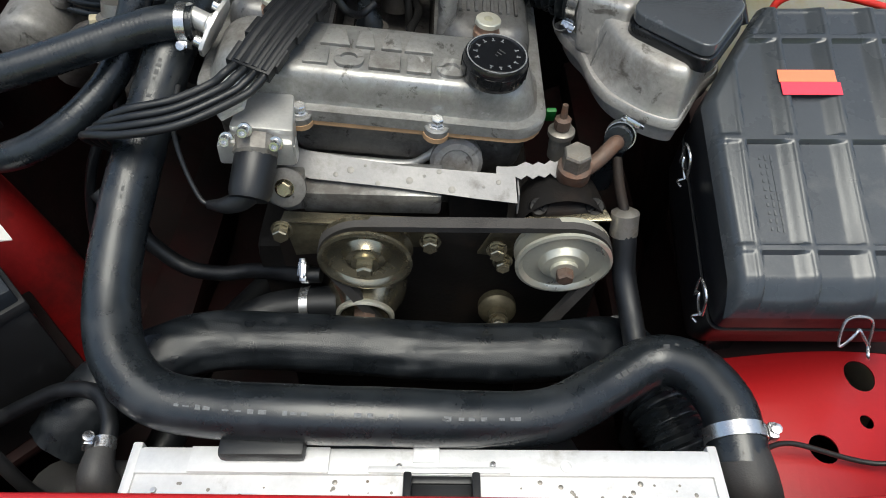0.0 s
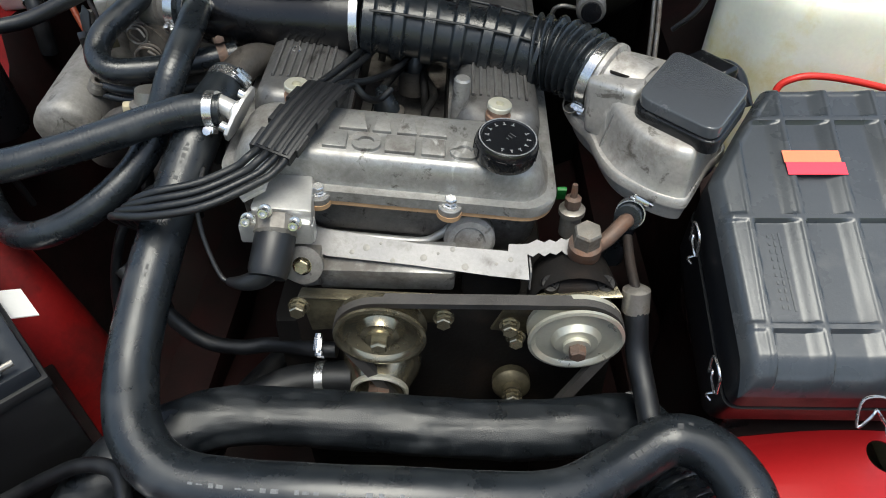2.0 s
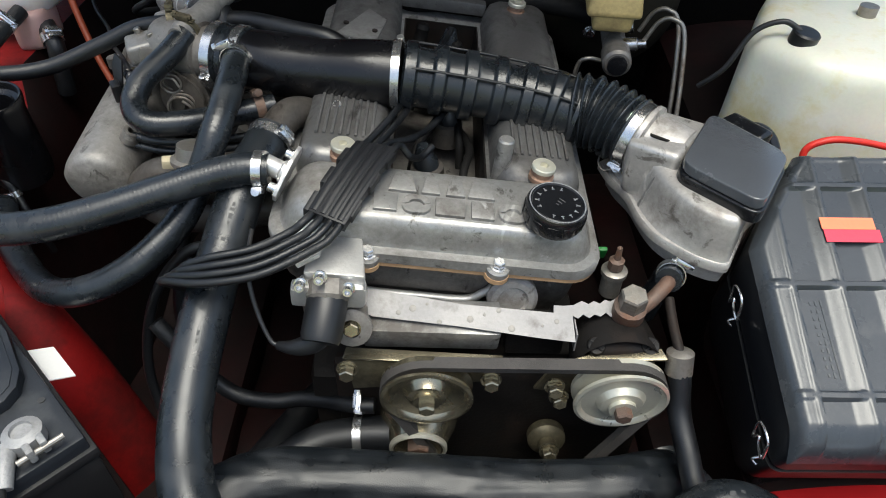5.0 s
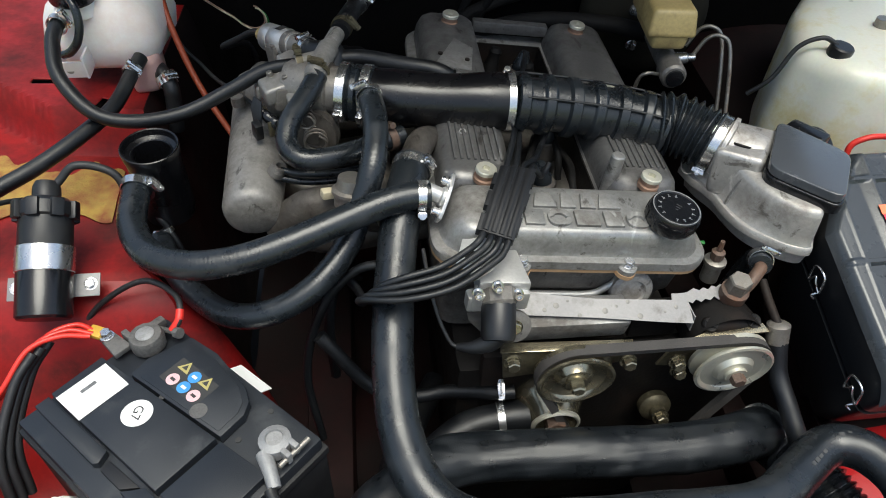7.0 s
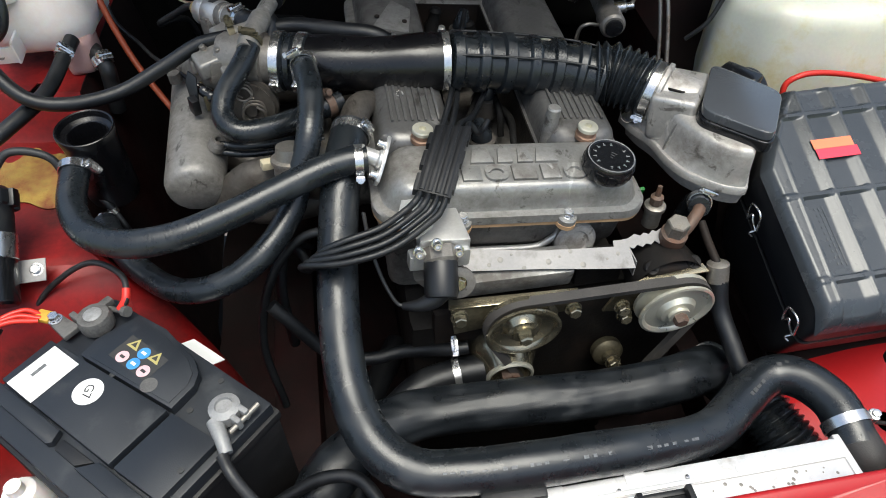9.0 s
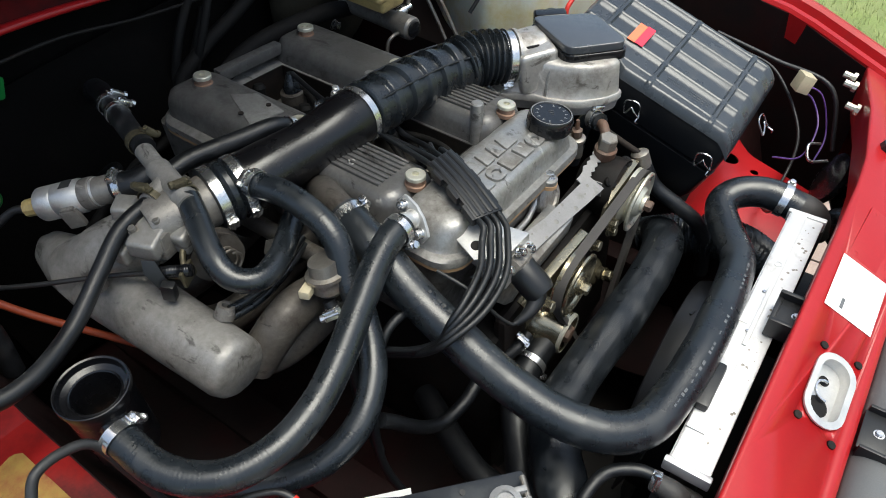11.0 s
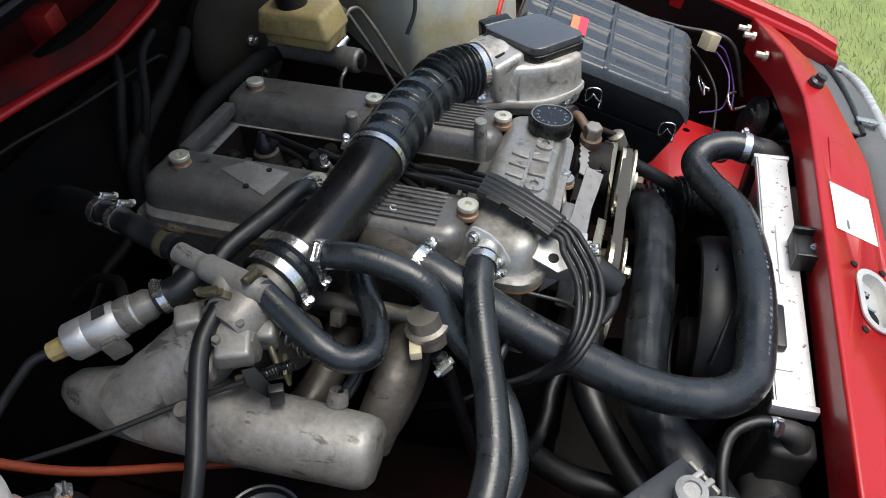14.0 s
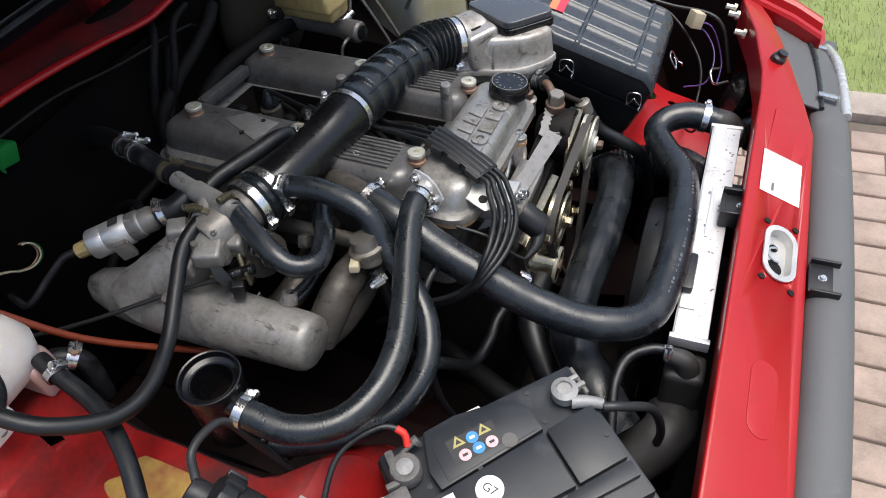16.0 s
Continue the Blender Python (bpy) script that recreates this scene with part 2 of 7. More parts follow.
def milky(name, col, tint, amount=0.4, scale=5):
    """Thin translucent tank plastic, yellowed in patches."""
    m = material(name, col, 0.38, 0, 0.07, 7, 200, 0.08, tint, amount, scale)
    p = m.node_tree.nodes["Principled BSDF"]
    p.inputs["Subsurface Weight"].default_value = 0.35
    p.inputs["Subsurface Radius"].default_value = (0.02, 0.014, 0.008)
    p.inputs["Subsurface Scale"].default_value = 0.5
    return m


TANK_WHITE = milky("milky_white_plastic", (0.78, 0.755, 0.73), (0.68, 0.54, 0.48), 0.3)
TANK_PINK = milky("stained_tank_plastic", (0.46, 0.3, 0.28), (0.3, 0.13, 0.11))
TANK_YELLOW = milky("yellowed_tank_plastic", (0.76, 0.75, 0.63), (0.58, 0.47, 0.10), 0.42, 7)


def ground_material(name, a, b, c, scale):
    m = material(name, a, 0.9, 0, 0.3, scale, scale * 14, 0.6, b, 0.5, scale * 0.4)
    return m


LAWN = ground_material("lawn_soil", (0.19, 0.24, 0.075), (0.24, 0.26, 0.11), None, 8)
GRASS = material("grass_blades", (0.27, 0.31, 0.11), 0.7, 0, 0.3, 3, 60, 0.0)
PAVER = material("terracotta_paver", (0.36, 0.275, 0.23), 0.85, 0, 0.25, 12, 180, 0.5, (0.22, 0.17, 0.14), 0.4, 9)
KERB = material("weathered_concrete", (0.34, 0.29, 0.25), 0.9, 0, 0.25, 9, 150, 0.6, (0.13, 0.1, 0.08), 0.5, 7)
JOINT = material("sand_joint", (0.13, 0.105, 0.085), 0.95, 0, 0.3, 30, 300, 0.6)

# ---- shapes ----
V = Vector


def axes(c, axis, up=(0, 0, 1)):
    """A matrix at c whose z runs along axis and whose x leans towards up."""
    z = V(axis).normalized()
    u = V(up)
    x = u - z * u.dot(z)
    if x.length < 1e-4:
        x = V((1, 0, 0)) - z * z.x
    x.normalize()
    y = z.cross(x)
    return Matrix(((x.x, y.x, z.x, c[0]), (x.y, y.y, z.y, c[1]), (x.z, y.z, z.z, c[2]), (0, 0, 0, 1)))


def at(x, y, z, rx=0, ry=0, rz=0):
    return pose(x, y, z, rx, ry, rz)


def smooth(bm, angle=40):
    for f in bm.faces:
        f.smooth = True
    lim = radians(angle)
    for e in bm.edges:
        if len(e.link_faces) == 2 and e.calc_face_angle(0) > lim:
            e.smooth = False
    return bm


def box(sx, sy, sz, m=Matrix(), bevel=0.0, seg=2, taper=1.0, taper_y=None):
    """A box whose base lies at z 0 of m; taper shrinks its top."""
    bm = bmesh.new()
    bmesh.ops.create_cube(bm, size=1)
    ty = taper if taper_y is None else taper_y
    for v in bm.verts:
        top = v.co.z > 0
        v.co = V((v.co.x * sx * (taper if top else 1), v.co.y * sy * (ty if top else 1), (v.co.z + 0.5) * sz))
    if bevel:
        bmesh.ops.bevel(bm, geom=bm.edges[:], offset=bevel, segments=seg, profile=0.6, affect="EDGES")
    bm.transform(m)
    return smooth(bm, 50)


def prism(poly, h, m=Matrix(), bevel=0.0, seg=2, scale=1.0):
    """A plan outline raised by h; scale shrinks the top about its middle."""
    bm = bmesh.new()
    cx, cy = sum(p[0] for p in poly) / len(poly), sum(p[1] for p in poly) / len(poly)
    lo = [bm.verts.new((x, y, 0)) for x, y in poly]
    hi = [bm.verts.new((cx + (x - cx) * scale, cy + (y - cy) * scale, h)) for x, y in poly]
    k = len(poly)
    bm.faces.new(lo[::-1])
    bm.faces.new(hi)
    for i in range(k):
        bm.faces.new((lo[i], lo[(i + 1) % k], hi[(i + 1) % k], hi[i]))
    bmesh.ops.recalc_face_normals(bm, faces=bm.faces[:])
    if bevel:
        bmesh.ops.bevel(bm, geom=bm.edges[:], offset=bevel, segments=seg, profile=0.6, affect="EDGES", clamp_overlap=True)
    bm.transform(m)
    return smooth(bm, 50)


def lathe(profile, m=Matrix(), seg=32, angle=35):
    """A turned shape: (radius, height) pairs about z of m."""
    bm = bmesh.new()
    rings = []
    for r, z in profile:
        if r < 1e-5:
            rings.append([bm.verts.new((0, 0, z))])
        else:
            rings.append([bm.verts.new((r * math.cos(2 * math.pi * i / seg), r * math.sin(2 * math.pi * i / seg), z)) for i in range(seg)])
    for a, b in zip(rings, rings[1:]):
        if len(a) == 1 and len(b) == 1:
            continue
        for i in range(seg):
            j = (i + 1) % seg
            if len(a) == 1:
                bm.faces.new((a[0], b[j], b[i]))
            elif len(b) == 1:
                bm.faces.new((a[i], a[j], b[0]))
            else:
                bm.faces.new((a[i], a[j], b[j], b[i]))
    bmesh.ops.recalc_face_normals(bm, faces=bm.faces[:])
    bm.transform(m)
    return smooth(bm, angle)


def spline(pts, per=8):
    q = [V(p) for p in pts]
    q = [2 * q[0] - q[1]] + q + [2 * q[-1] - q[-2]]
    out = []
    for i in range(1, len(q) - 2):
        a, b, c, d = q[i - 1 : i + 3]
        for k in range(per):
            u = k / per
            out.append(0.5 * (2 * b + (c - a) * u + (2 * a - 5 * b + 4 * c - d) * u * u + (3 * b - a - 3 * c + d) * u**3))
    out.append(q[-2])
    return out


def tube(pts, r, seg=16, per=8, flat=1.0, step=None, cap=True):
    """A hose along a smooth line; r is a number or a function of the way along (0 to 1) and in metres."""
    line = spline(pts, per)
    way = [0.0]
    for a, b in zip(line, line[1:]):
        way.append(way[-1] + (b - a).length)
    if step:
        n = max(4, int(way[-1] / step))
        fresh, k = [], 0
        for i in range(n + 1):
            s = way[-1] * i / n
            while k < len(way) - 2 and way[k + 1] < s:
                k += 1
            f = (s - way[k]) / max(1e-9, way[k + 1] - way[k])
            fresh.append(line[k].lerp(line[k + 1], min(1, f)))
        line = fresh
        way = [way[-1] * i / n for i in range(n + 1)]
    bm = bmesh.new()
    t0 = (line[1] - line[0]).normalized()
    side = t0.cross(V((0, 0, 1)))
    if side.length < 0.05:
        side = t0.cross(V((0, 1, 0)))
    side.normalize()
    rings = []
    for i, p in enumerate(line):
        t = (line[min(i + 1, len(line) - 1)] - line[max(i - 1, 0)]).normalized()
        side = (side - t * side.dot(t)).normalized()
        upv = side.cross(t)
        rad = r(way[i] / way[-1], way[i]) if callable(r) else r
        rings.append([bm.verts.new(p + side * (math.cos(2 * math.pi * k / seg) * rad) + upv * (math.sin(2 * math.pi * k / seg) * rad * flat)) for k in range(seg)])
    for a, b in zip(rings, rings[1:]):
        for k in range(seg):
            bm.faces.new((a[k], a[(k + 1) % seg], b[(k + 1) % seg], b[k]))
    if cap:
        bm.faces.new(rings[0][::-1])
        bm.faces.new(rings[-1])
    bmesh.ops.recalc_face_normals(bm, faces=bm.faces[:])
    return smooth(bm, 60)


def crumple(bm, amount, size, seed=0.0, along=1.0):
    """Uneven, dented skin: every point moved along its normal by a little noise."""
    bm.normal_update()
    for v in bm.verts:
        q = V((v.co.x * along, v.co.y, v.co.z)) * (1.0 / size) + V((seed, seed, seed))
        v.co += v.normal * (amount * (noise.noise(q) + 0.5 * noise.noise(q * 2.3)))
    bm.normal_update()
    return bm


def join(*bms):
    """One bmesh out of several."""
    out = bmesh.new()
    for b in bms:
        me = bpy.data.meshes.new("tmp")
        b.to_mesh(me)
        b.free()
        out.from_mesh(me)
        bpy.data.meshes.remove(me)
    return out


def root(ob):
    while ob.parent:
        ob = ob.parent
    return ob


def mesh_of(name, bm, mat):
    me = bpy.data.meshes.new(name)
    bm.to_mesh(me)
    bm.free()
    me.materials.append(mat)
    return me


def thing(name, base, label, category, group="", kind=""):
    """An empty at a thing's base, which carries its parts."""
    ob = new(name)
    ob.empty_display_size = 0.02
    ob.location = base
    return tagged(ob, label, category, group, kind)


def part(name, bm, mat, parent, label=""):
    """One mesh, made in world places, as a child of a thing or of a part."""
    bm.transform(Matrix.Translation(-root(parent).location))
    ob = new(name, mesh_of(name, bm, mat))
    ob.parent = parent
    return tagged(ob, label)


def solo(name, bm, mat, base, label, category, group="", kind=""):
    """A thing of one mesh."""
    bm.transform(Matrix.Translation(-V(base)))
    ob = new(name, mesh_of(name, bm, mat))
    ob.location = base
    return tagged(ob, label, category, group, kind)


def cut(ob, cutters):
    """Takes the cutters' shapes, given in world places, out of a mesh object."""
    for bm in cutters:
        bm.transform(Matrix.Translation(-root(ob).location))
        me = bpy.data.meshes.new("cutter")
        bm.to_mesh(me)
        bm.free()
        tool = new("cutter", me)
        target = new("target", ob.data.copy())
        mod = target.modifiers.new("cut", "BOOLEAN")
        mod.operation, mod.solver, mod.object = "DIFFERENCE", "EXACT", tool
        bpy.context.view_layer.update()
        got = bpy.data.meshes.new_from_object(target.evaluated_get(bpy.context.evaluated_depsgraph_get()))
        ob.data = got
        for o in (tool, target):
            bpy.data.objects.remove(o)
    return ob


def hexbolt(c, axis, r, h, parent, mat=None, flange=1.35, socket=False, name="bolt", label=""):
    """A bolt head on its washer, or a socket screw."""
    m = axes(c, axis)
    mat = mat or STEEL
    bm = lathe([(0, 0), (r * flange, 0), (r * flange, h * 0.18), (r, h * 0.2)], m, 20)
    if socket:
        head = lathe([(r, h * 0.18), (r, h * 0.92), (r * 0.9, h), (r * 0.55, h), (r * 0.5, h * 0.6), (0, h * 0.6)], m, 20)
    else:
        head = lathe([(r, h * 0.18), (r, h * 0.9), (r * 0.86, h), (0, h)], m, 6, 25)
    return part(name, join(bm, head), mat, parent, label)


def clamp(c, axis, r, parent, toward=(0, 0, 1), width=0.010, mat=None):
    """A worm-drive hose clip: band, housing and screw."""
    mat = mat or STEEL
    m = axes(c, axis, toward)
    w = width / 2
    band = part("hose_clamp", lathe([(r, -w), (r + 0.0012, -w), (r + 0.0012, w), (r, w)], m, 28), mat, parent, "bright steel worm-drive clip")
    part("clamp_housing", join(box(0.006, 0.015, width * 1.15, m @ at(r + 0.004, 0.003, -w * 1.15), 0.0015),
                               box(0.002, 0.018, width * 0.9, m @ at(r + 0.0016, 0.0, -w * 0.9), 0.0006)), mat, band)
    part("clamp_screw", join(lathe([(0, -0.012), (0.0025, -0.012), (0.0025, 0.008), (0, 0.008)], m @ at(r + 0.005, 0.002, 0, 90), 10),
                             lathe([(0, 0.008), (0.0042, 0.008), (0.0042, 0.012), (0.0015, 0.0126), (0, 0.0122)], m @ at(r + 0.005, 0.002, 0, -90), 8)), mat, band)
    return band


def letters(text, size, m, mat, parent, name, depth=0.0, bend=0.0):
    """Raised writing in the built-in font, as a mesh."""
    cu = bpy.data.curves.new("text", "FONT")
    cu.body, cu.size, cu.align_x, cu.align_y = text, size, "CENTER", "CENTER"
    cu.extrude = depth
    ob = new("text", cu)
    bpy.context.view_layer.update()
    me = bpy.data.meshes.new_from_object(ob.evaluated_get(bpy.context.evaluated_depsgraph_get()))
    bpy.data.objects.remove(ob)
    bm = bmesh.new()
    bm.from_mesh(me)
    bm.transform(m)
    return part(name, bm, mat, parent)

# ---- ground ----
ground = new("ground", mesh_of("ground", box(400, 400, 0.05, at(0, 0, -0.1)), LAWN))
tagged(ground, "green lawn running away from the driveway", "ground", kind="structure")

EDGE_X = 1.30
drive = tagged(new("pavement", mesh_of("pavement", box(EDGE_X + 6, 12, 0.03, at((EDGE_X - 6) / 2, 0, -0.042)), JOINT)), "driveway of reddish clay pavers with sandy joints", "pavement", kind="structure")
kerb = thing("kerb", (1.37, 0, 0), "weathered brown concrete edging between pavers and lawn", "kerb", kind="structure")
for k in range(12):
    part("kerb_stone", box(0.125, 0.9, 0.12, at(1.37, -5.4 + k * 0.912, -0.1), 0.01), KERB, kerb)


def grass_sheet():
    """Tufts of thin blades in one mesh."""
    rng = random.Random(5)
    vs, fs = [], []
    for _ in range(30000):
        x, y = 1.44 + 2.6 * rng.random() ** 1.3, rng.uniform(-1.6, 1.6)
        h, a, lean = rng.uniform(0.01, 0.032), rng.uniform(0, 6.28), rng.uniform(0.0, 0.03)
        dx, dy = math.cos(a) * 0.0018, math.sin(a) * 0.0018
        k = len(vs)
        vs += [(x - dx, y - dy, -0.05), (x + dx, y + dy, -0.05), (x + dy * 4 + lean, y - dx * 4 + lean * 0.5, h - 0.05)]
        fs.append((k, k + 1, k + 2))
    me = bpy.data.meshes.new("grass")
    me.from_pydata(vs, [], fs)
    me.materials.append(GRASS)
    return tagged(new("grass", me), "short green grass on the lawn beside the kerb", "grass", kind="stuff")


grass_sheet()

# ---- car body ----
car = thing("car", (0, 0.5, 0.0), "red painted car with its bonnet up over the engine bay", "car")


def slope(y):
    return 0.757 + 0.45 * (y - 0.075)


def plan_panel(outline, height_at, thick, drop=0.0):
    """A pressed panel over a plan outline, its height given by place."""
    bm = bmesh.new()
    hi = [bm.verts.new((x, y, height_at(x, y))) for x, y in outline]
    lo = [bm.verts.new((x, y, height_at(x, y) - thick)) for x, y in outline]
    k = len(outline)
    top = bm.faces.new(hi)
    bot = bm.faces.new(lo[::-1])
    for i in range(k):
        bm.faces.new((hi[i], lo[i], lo[(i + 1) % k], hi[(i + 1) % k]))
    bmesh.ops.recalc_face_normals(bm, faces=bm.faces[:])
    edges = list(top.edges)
    bmesh.ops.bevel(bm, geom=edges, offset=0.006, segments=3, profile=0.5, affect="EDGES")
    bmesh.ops.triangulate(bm, faces=[f for f in bm.faces if len(f.verts) > 4])
    return smooth(bm, 50)


def ease(a, b, x):
    x = max(0.0, min(1.0, (x - a) / (b - a)))
    return x * x * (3 - 2 * x)


def sheet(fn, nu, nv, thick=0.0015):
    """A pressed sheet from a function of two numbers, each 0 to 1, given thickness."""
    bm = bmesh.new()
    grid = [[bm.verts.new(fn(i / nu, j / nv)) for j in range(nv + 1)] for i in range(nu + 1)]
    for i in range(nu):
        for j in range(nv):
            bm.faces.new((grid[i][j], grid[i + 1][j], grid[i + 1][j + 1], grid[i][j + 1]))
    bmesh.ops.recalc_face_normals(bm, faces=bm.faces[:])
    bmesh.ops.solidify(bm, geom=bm.faces[:], thickness=thick)
    return smooth(bm, 35)


# front cross panel with its catch
PANEL = [(-0.66, 0.160), (-0.2, 0.157), (0.24, 0.153), (0.30, 0.156), (0.42, 0.175), (0.54, 0.198), (0.61, 0.205), (0.61, 0.165), (0.53, 0.146), (0.42, 0.128), (0.34, 0.108), (0.27, 0.083), (0.20, 0.064), (-0.5, 0.060), (-0.66, 0.07)]
front_panel = part("front_panel", plan_panel(PANEL, lambda x, y: slope(y) + 0.02 * x - 0.07 * max(0.0, (x - 0.34) / 0.27) ** 1.5, 0.075), RED, car)


def stadium(length, width, n=10):
    """A rounded-end outline, long in x."""
    r, h = width / 2, (length - width) / 2
    return [(h + r * math.cos(math.pi * (i / n - 0.5)), r * math.sin(math.pi * (i / n - 0.5))) for i in range(n + 1)] + \
           [(-h - r * math.cos(math.pi * (i / n - 0.5)), -r * math.sin(math.pi * (i / n - 0.5))) for i in range(n + 1)]


TILT_P = math.degrees(math.atan(0.45))
LATCH = at(-0.077, 0.101, slope(0.101) - 0.001, TILT_P, -1.2, 0)
holes = [prism(stadium(0.088, 0.042), 0.12, LATCH @ at(0, 0, -0.1))]
for dx, dy in ((0.049, 0.021), (0.055, -0.021), (-0.05, 0.021), (-0.055, -0.021)):
    holes.append(lathe([(0, -0.1), (0.0048, -0.1), (0.0048, 0.05), (0, 0.05)], LATCH @ at(dx, dy, 0), 16))
cut(front_panel, holes)
def band(outer, inner, h, m):
    """A raised ring between two like outlines."""
    bm = bmesh.new()
    k = len(outer)
    lv = [[bm.verts.new((x, y, z)) for x, y in o] for o, z in ((outer, 0), (outer, h), (inner, h), (inner, -0.012))]
    for a, b in zip(lv, lv[1:]):
        for i in range(k):
            bm.faces.new((a[i], a[(i + 1) % k], b[(i + 1) % k], b[i]))
    bm.faces.new(lv[3])
    bmesh.ops.recalc_face_normals(bm, faces=bm.faces[:])
    bm.transform(m)
    return smooth(bm, 40)


# Dark discs stand in for the shade inside the screw holes.
for dx, dy in ((0.049, 0.021), (0.055, -0.021), (-0.05, 0.021), (-0.055, -0.021)):
    part("screw_hole", lathe([(0.0, 0.0), (0.0044, 0.0), (0.0046, -0.002)], LATCH @ at(dx, dy, 0.0012), 14), DARK, car)
catch = part("bonnet_catch", band(stadium(0.094, 0.048), stadium(0.078, 0.034), 0.0025, LATCH @ at(0, 0, 0.001)), CAST_CLEAN, car, "zinc die-cast oval catch cup")
# Discs on the cup floor, coloured as the shade of two holes.
part("catch_hole", lathe([(0.0, 0.0), (0.012, 0.0), (0.012, -0.001), (0, -0.001)], LATCH @ at(-0.018, 0, -0.0095), 24), DARK, catch)
part("catch_hole", lathe([(0.0, 0.0), (0.006, 0.0), (0.006, -0.001), (0, -0.001)], LATCH @ at(0.016, 0.002, -0.0095), 20), DARK, catch)
part("catch_spring", tube([LATCH @ V((0.002 + 0.012 * math.cos(t * 0.5), 0.011 * math.sin(t * 0.5), -0.006)) for t in range(8)], 0.0018, 6, 4), STEEL, catch)
# paper sticker and the red blanking plate
S_M = at(0.068, 0.108, slope(0.108) + 0.0022, TILT_P, -1.2, 0)
sticker = part("sticker", box(0.088, 0.062, 0.0004, S_M), WHITE_LABEL, car, "blank white paper label")
part("sticker_print", box(0.016, 0.004, 0.0003, S_M @ at(-0.028, 0.012, 0.0005)), PRINT_PALE, sticker)
P_M = at(0.165, 0.112, slope(0.112) + 0.002, TILT_P, -1.2, -4)
plate = part("blanking_plate", box(0.095, 0.04, 0.003, P_M, 0.0012), RED, car)
for sx in (-0.04, 0.04):
    part("rivet", lathe([(0, 0.004), (0.003, 0.003), (0.0035, 0)], P_M @ at(sx, 0.012, 0), 10), RED, plate)
# stamped rib at the other end of the panel
part("panel_rib", prism(stadium(0.10, 0.035), 0.003, at(-0.30, 0.105, slope(0.105) - 0.008, TILT_P, -1.2, 0), 0.0012), RED, car)
part("bump_stop", join(lathe([(0.013, 0), (0.013, 0.008), (0.009, 0.012), (0.0, 0.013)], at(0.342, 0.134, slope(0.134) + 0.006, TILT_P), 8),
                       lathe([(0.009, 0.010), (0.009, 0.018), (0, 0.019)], at(0.342, 0.134, slope(0.134) + 0.006, TILT_P), 16)), RUBBER, car, "black rubber bonnet stop")
# bracket at the panel's front edge
part("trim_bracket", join(box(0.05, 0.03, 0.012, at(-0.085, 0.045, 0.733), 0.002), box(0.004, 0.036, 0.03, at(-0.112, 0.04, 0.722), 0.001), box(0.004, 0.036, 0.03, at(-0.058, 0.04, 0.722), 0.001)), PLASTIC_MATT, car)
hexbolt((-0.085, 0.043, 0.745), (0, 0, 1), 0.004, 0.004, car)

# lower front: nose skin, grey trim and bumper below
part("nose_skin", box(1.30, 0.05, 0.32, at(0, 0.06, 0.36), 0.01), RED, car)
part("grille_trim", tube([(-0.66, 0.05, 0.715), (-0.4, 0.034, 0.722), (-0.1, 0.030, 0.726), (0.15, 0.032, 0.724), (0.30, 0.036, 0.716)], 0.030, 14, 8, 0.55), TRIM_GREY, car, "faded grey plastic grille surround")
part("number_plate", box(0.52, 0.006, 0.11, at(0.08, -0.052, 0.44, -8), 0.001), WHITE_LABEL, car, "blank white plate seen edge-on")
part("bumper", box(1.45, 0.07, 0.16, at(0, -0.005, 0.38), 0.02, 4), PLASTIC_MATT, car)

# headlamp behind its rim, at the side that shows
lamp = part("headlamp", box(0.30, 0.05, 0.14, at(0.45, 0.044, 0.555, 0, 7, -2), 0.012, 3), TRIM_GREY, car, "grey headlamp housing")
part("headlamp_glass", tube([(0.30, 0.010, 0.722), (0.40, 0.014, 0.714), (0.50, 0.021, 0.700), (0.585, 0.032, 0.674)], 0.008, 12, 8), CHROME_GLASS, lamp, "pale glass rim of the headlamp")
part("headlamp_shelf", sheet(lambda u, v: (0.30 + 0.285 * u, 0.014 + 0.022 * u * u + (0.074 + 0.06 * u - 0.022 * u * u) * v, 0.722 + 0.020 * v - 0.004 * u - 0.045 * u * u * (1 - 0.6 * v)), 14, 6, 0.003), TRIM_GREY, lamp, "flat grey panel behind the lamp glass")
part("headlamp_seal", tube([(0.30, 0.050, 0.734), (0.40, 0.055, 0.727), (0.50, 0.062, 0.714), (0.58, 0.070, 0.69)], 0.004, 8, 6), RUBBER, lamp)
for x, y, z in ((0.332, 0.055, 0.733), (0.562, 0.056, 0.683)):
    part("lamp_clip", join(box(0.014, 0.030, 0.003, at(x, y - 0.012, z + 0.004, 8, 8), 0.001), box(0.014, 0.003, 0.014, at(x, y - 0.028, z - 0.010, 8, 8), 0.001)), STEEL, lamp)
for c, r in (((0.47, 0.135, 0.62), 0.062), ((0.36, 0.125, 0.62), 0.04)):
    part("lamp_bowl", lathe([(r, -0.05), (r, 0.0), (r * 0.85, 0.022), (r * 0.5, 0.04), (r * 0.34, 0.044), (r * 0.32, 0.065), (0, 0.066)], axes(c, (0, 1, 0.15)), 32), PLASTIC, lamp, "black back of the lamp")
part("indicator", box(0.05, 0.04, 0.10, at(0.585, 0.052, 0.575), 0.01), WIRE_ORANGE, car, "orange indicator lens")

# wings
def wing_edge(y):
    """The inner edge of the outer wing: it sweeps outwards from the lamp."""
    return 0.56 + 0.5 * (min(y, 0.35) - 0.075) + 0.14 * ease(0.35, 0.9, y)


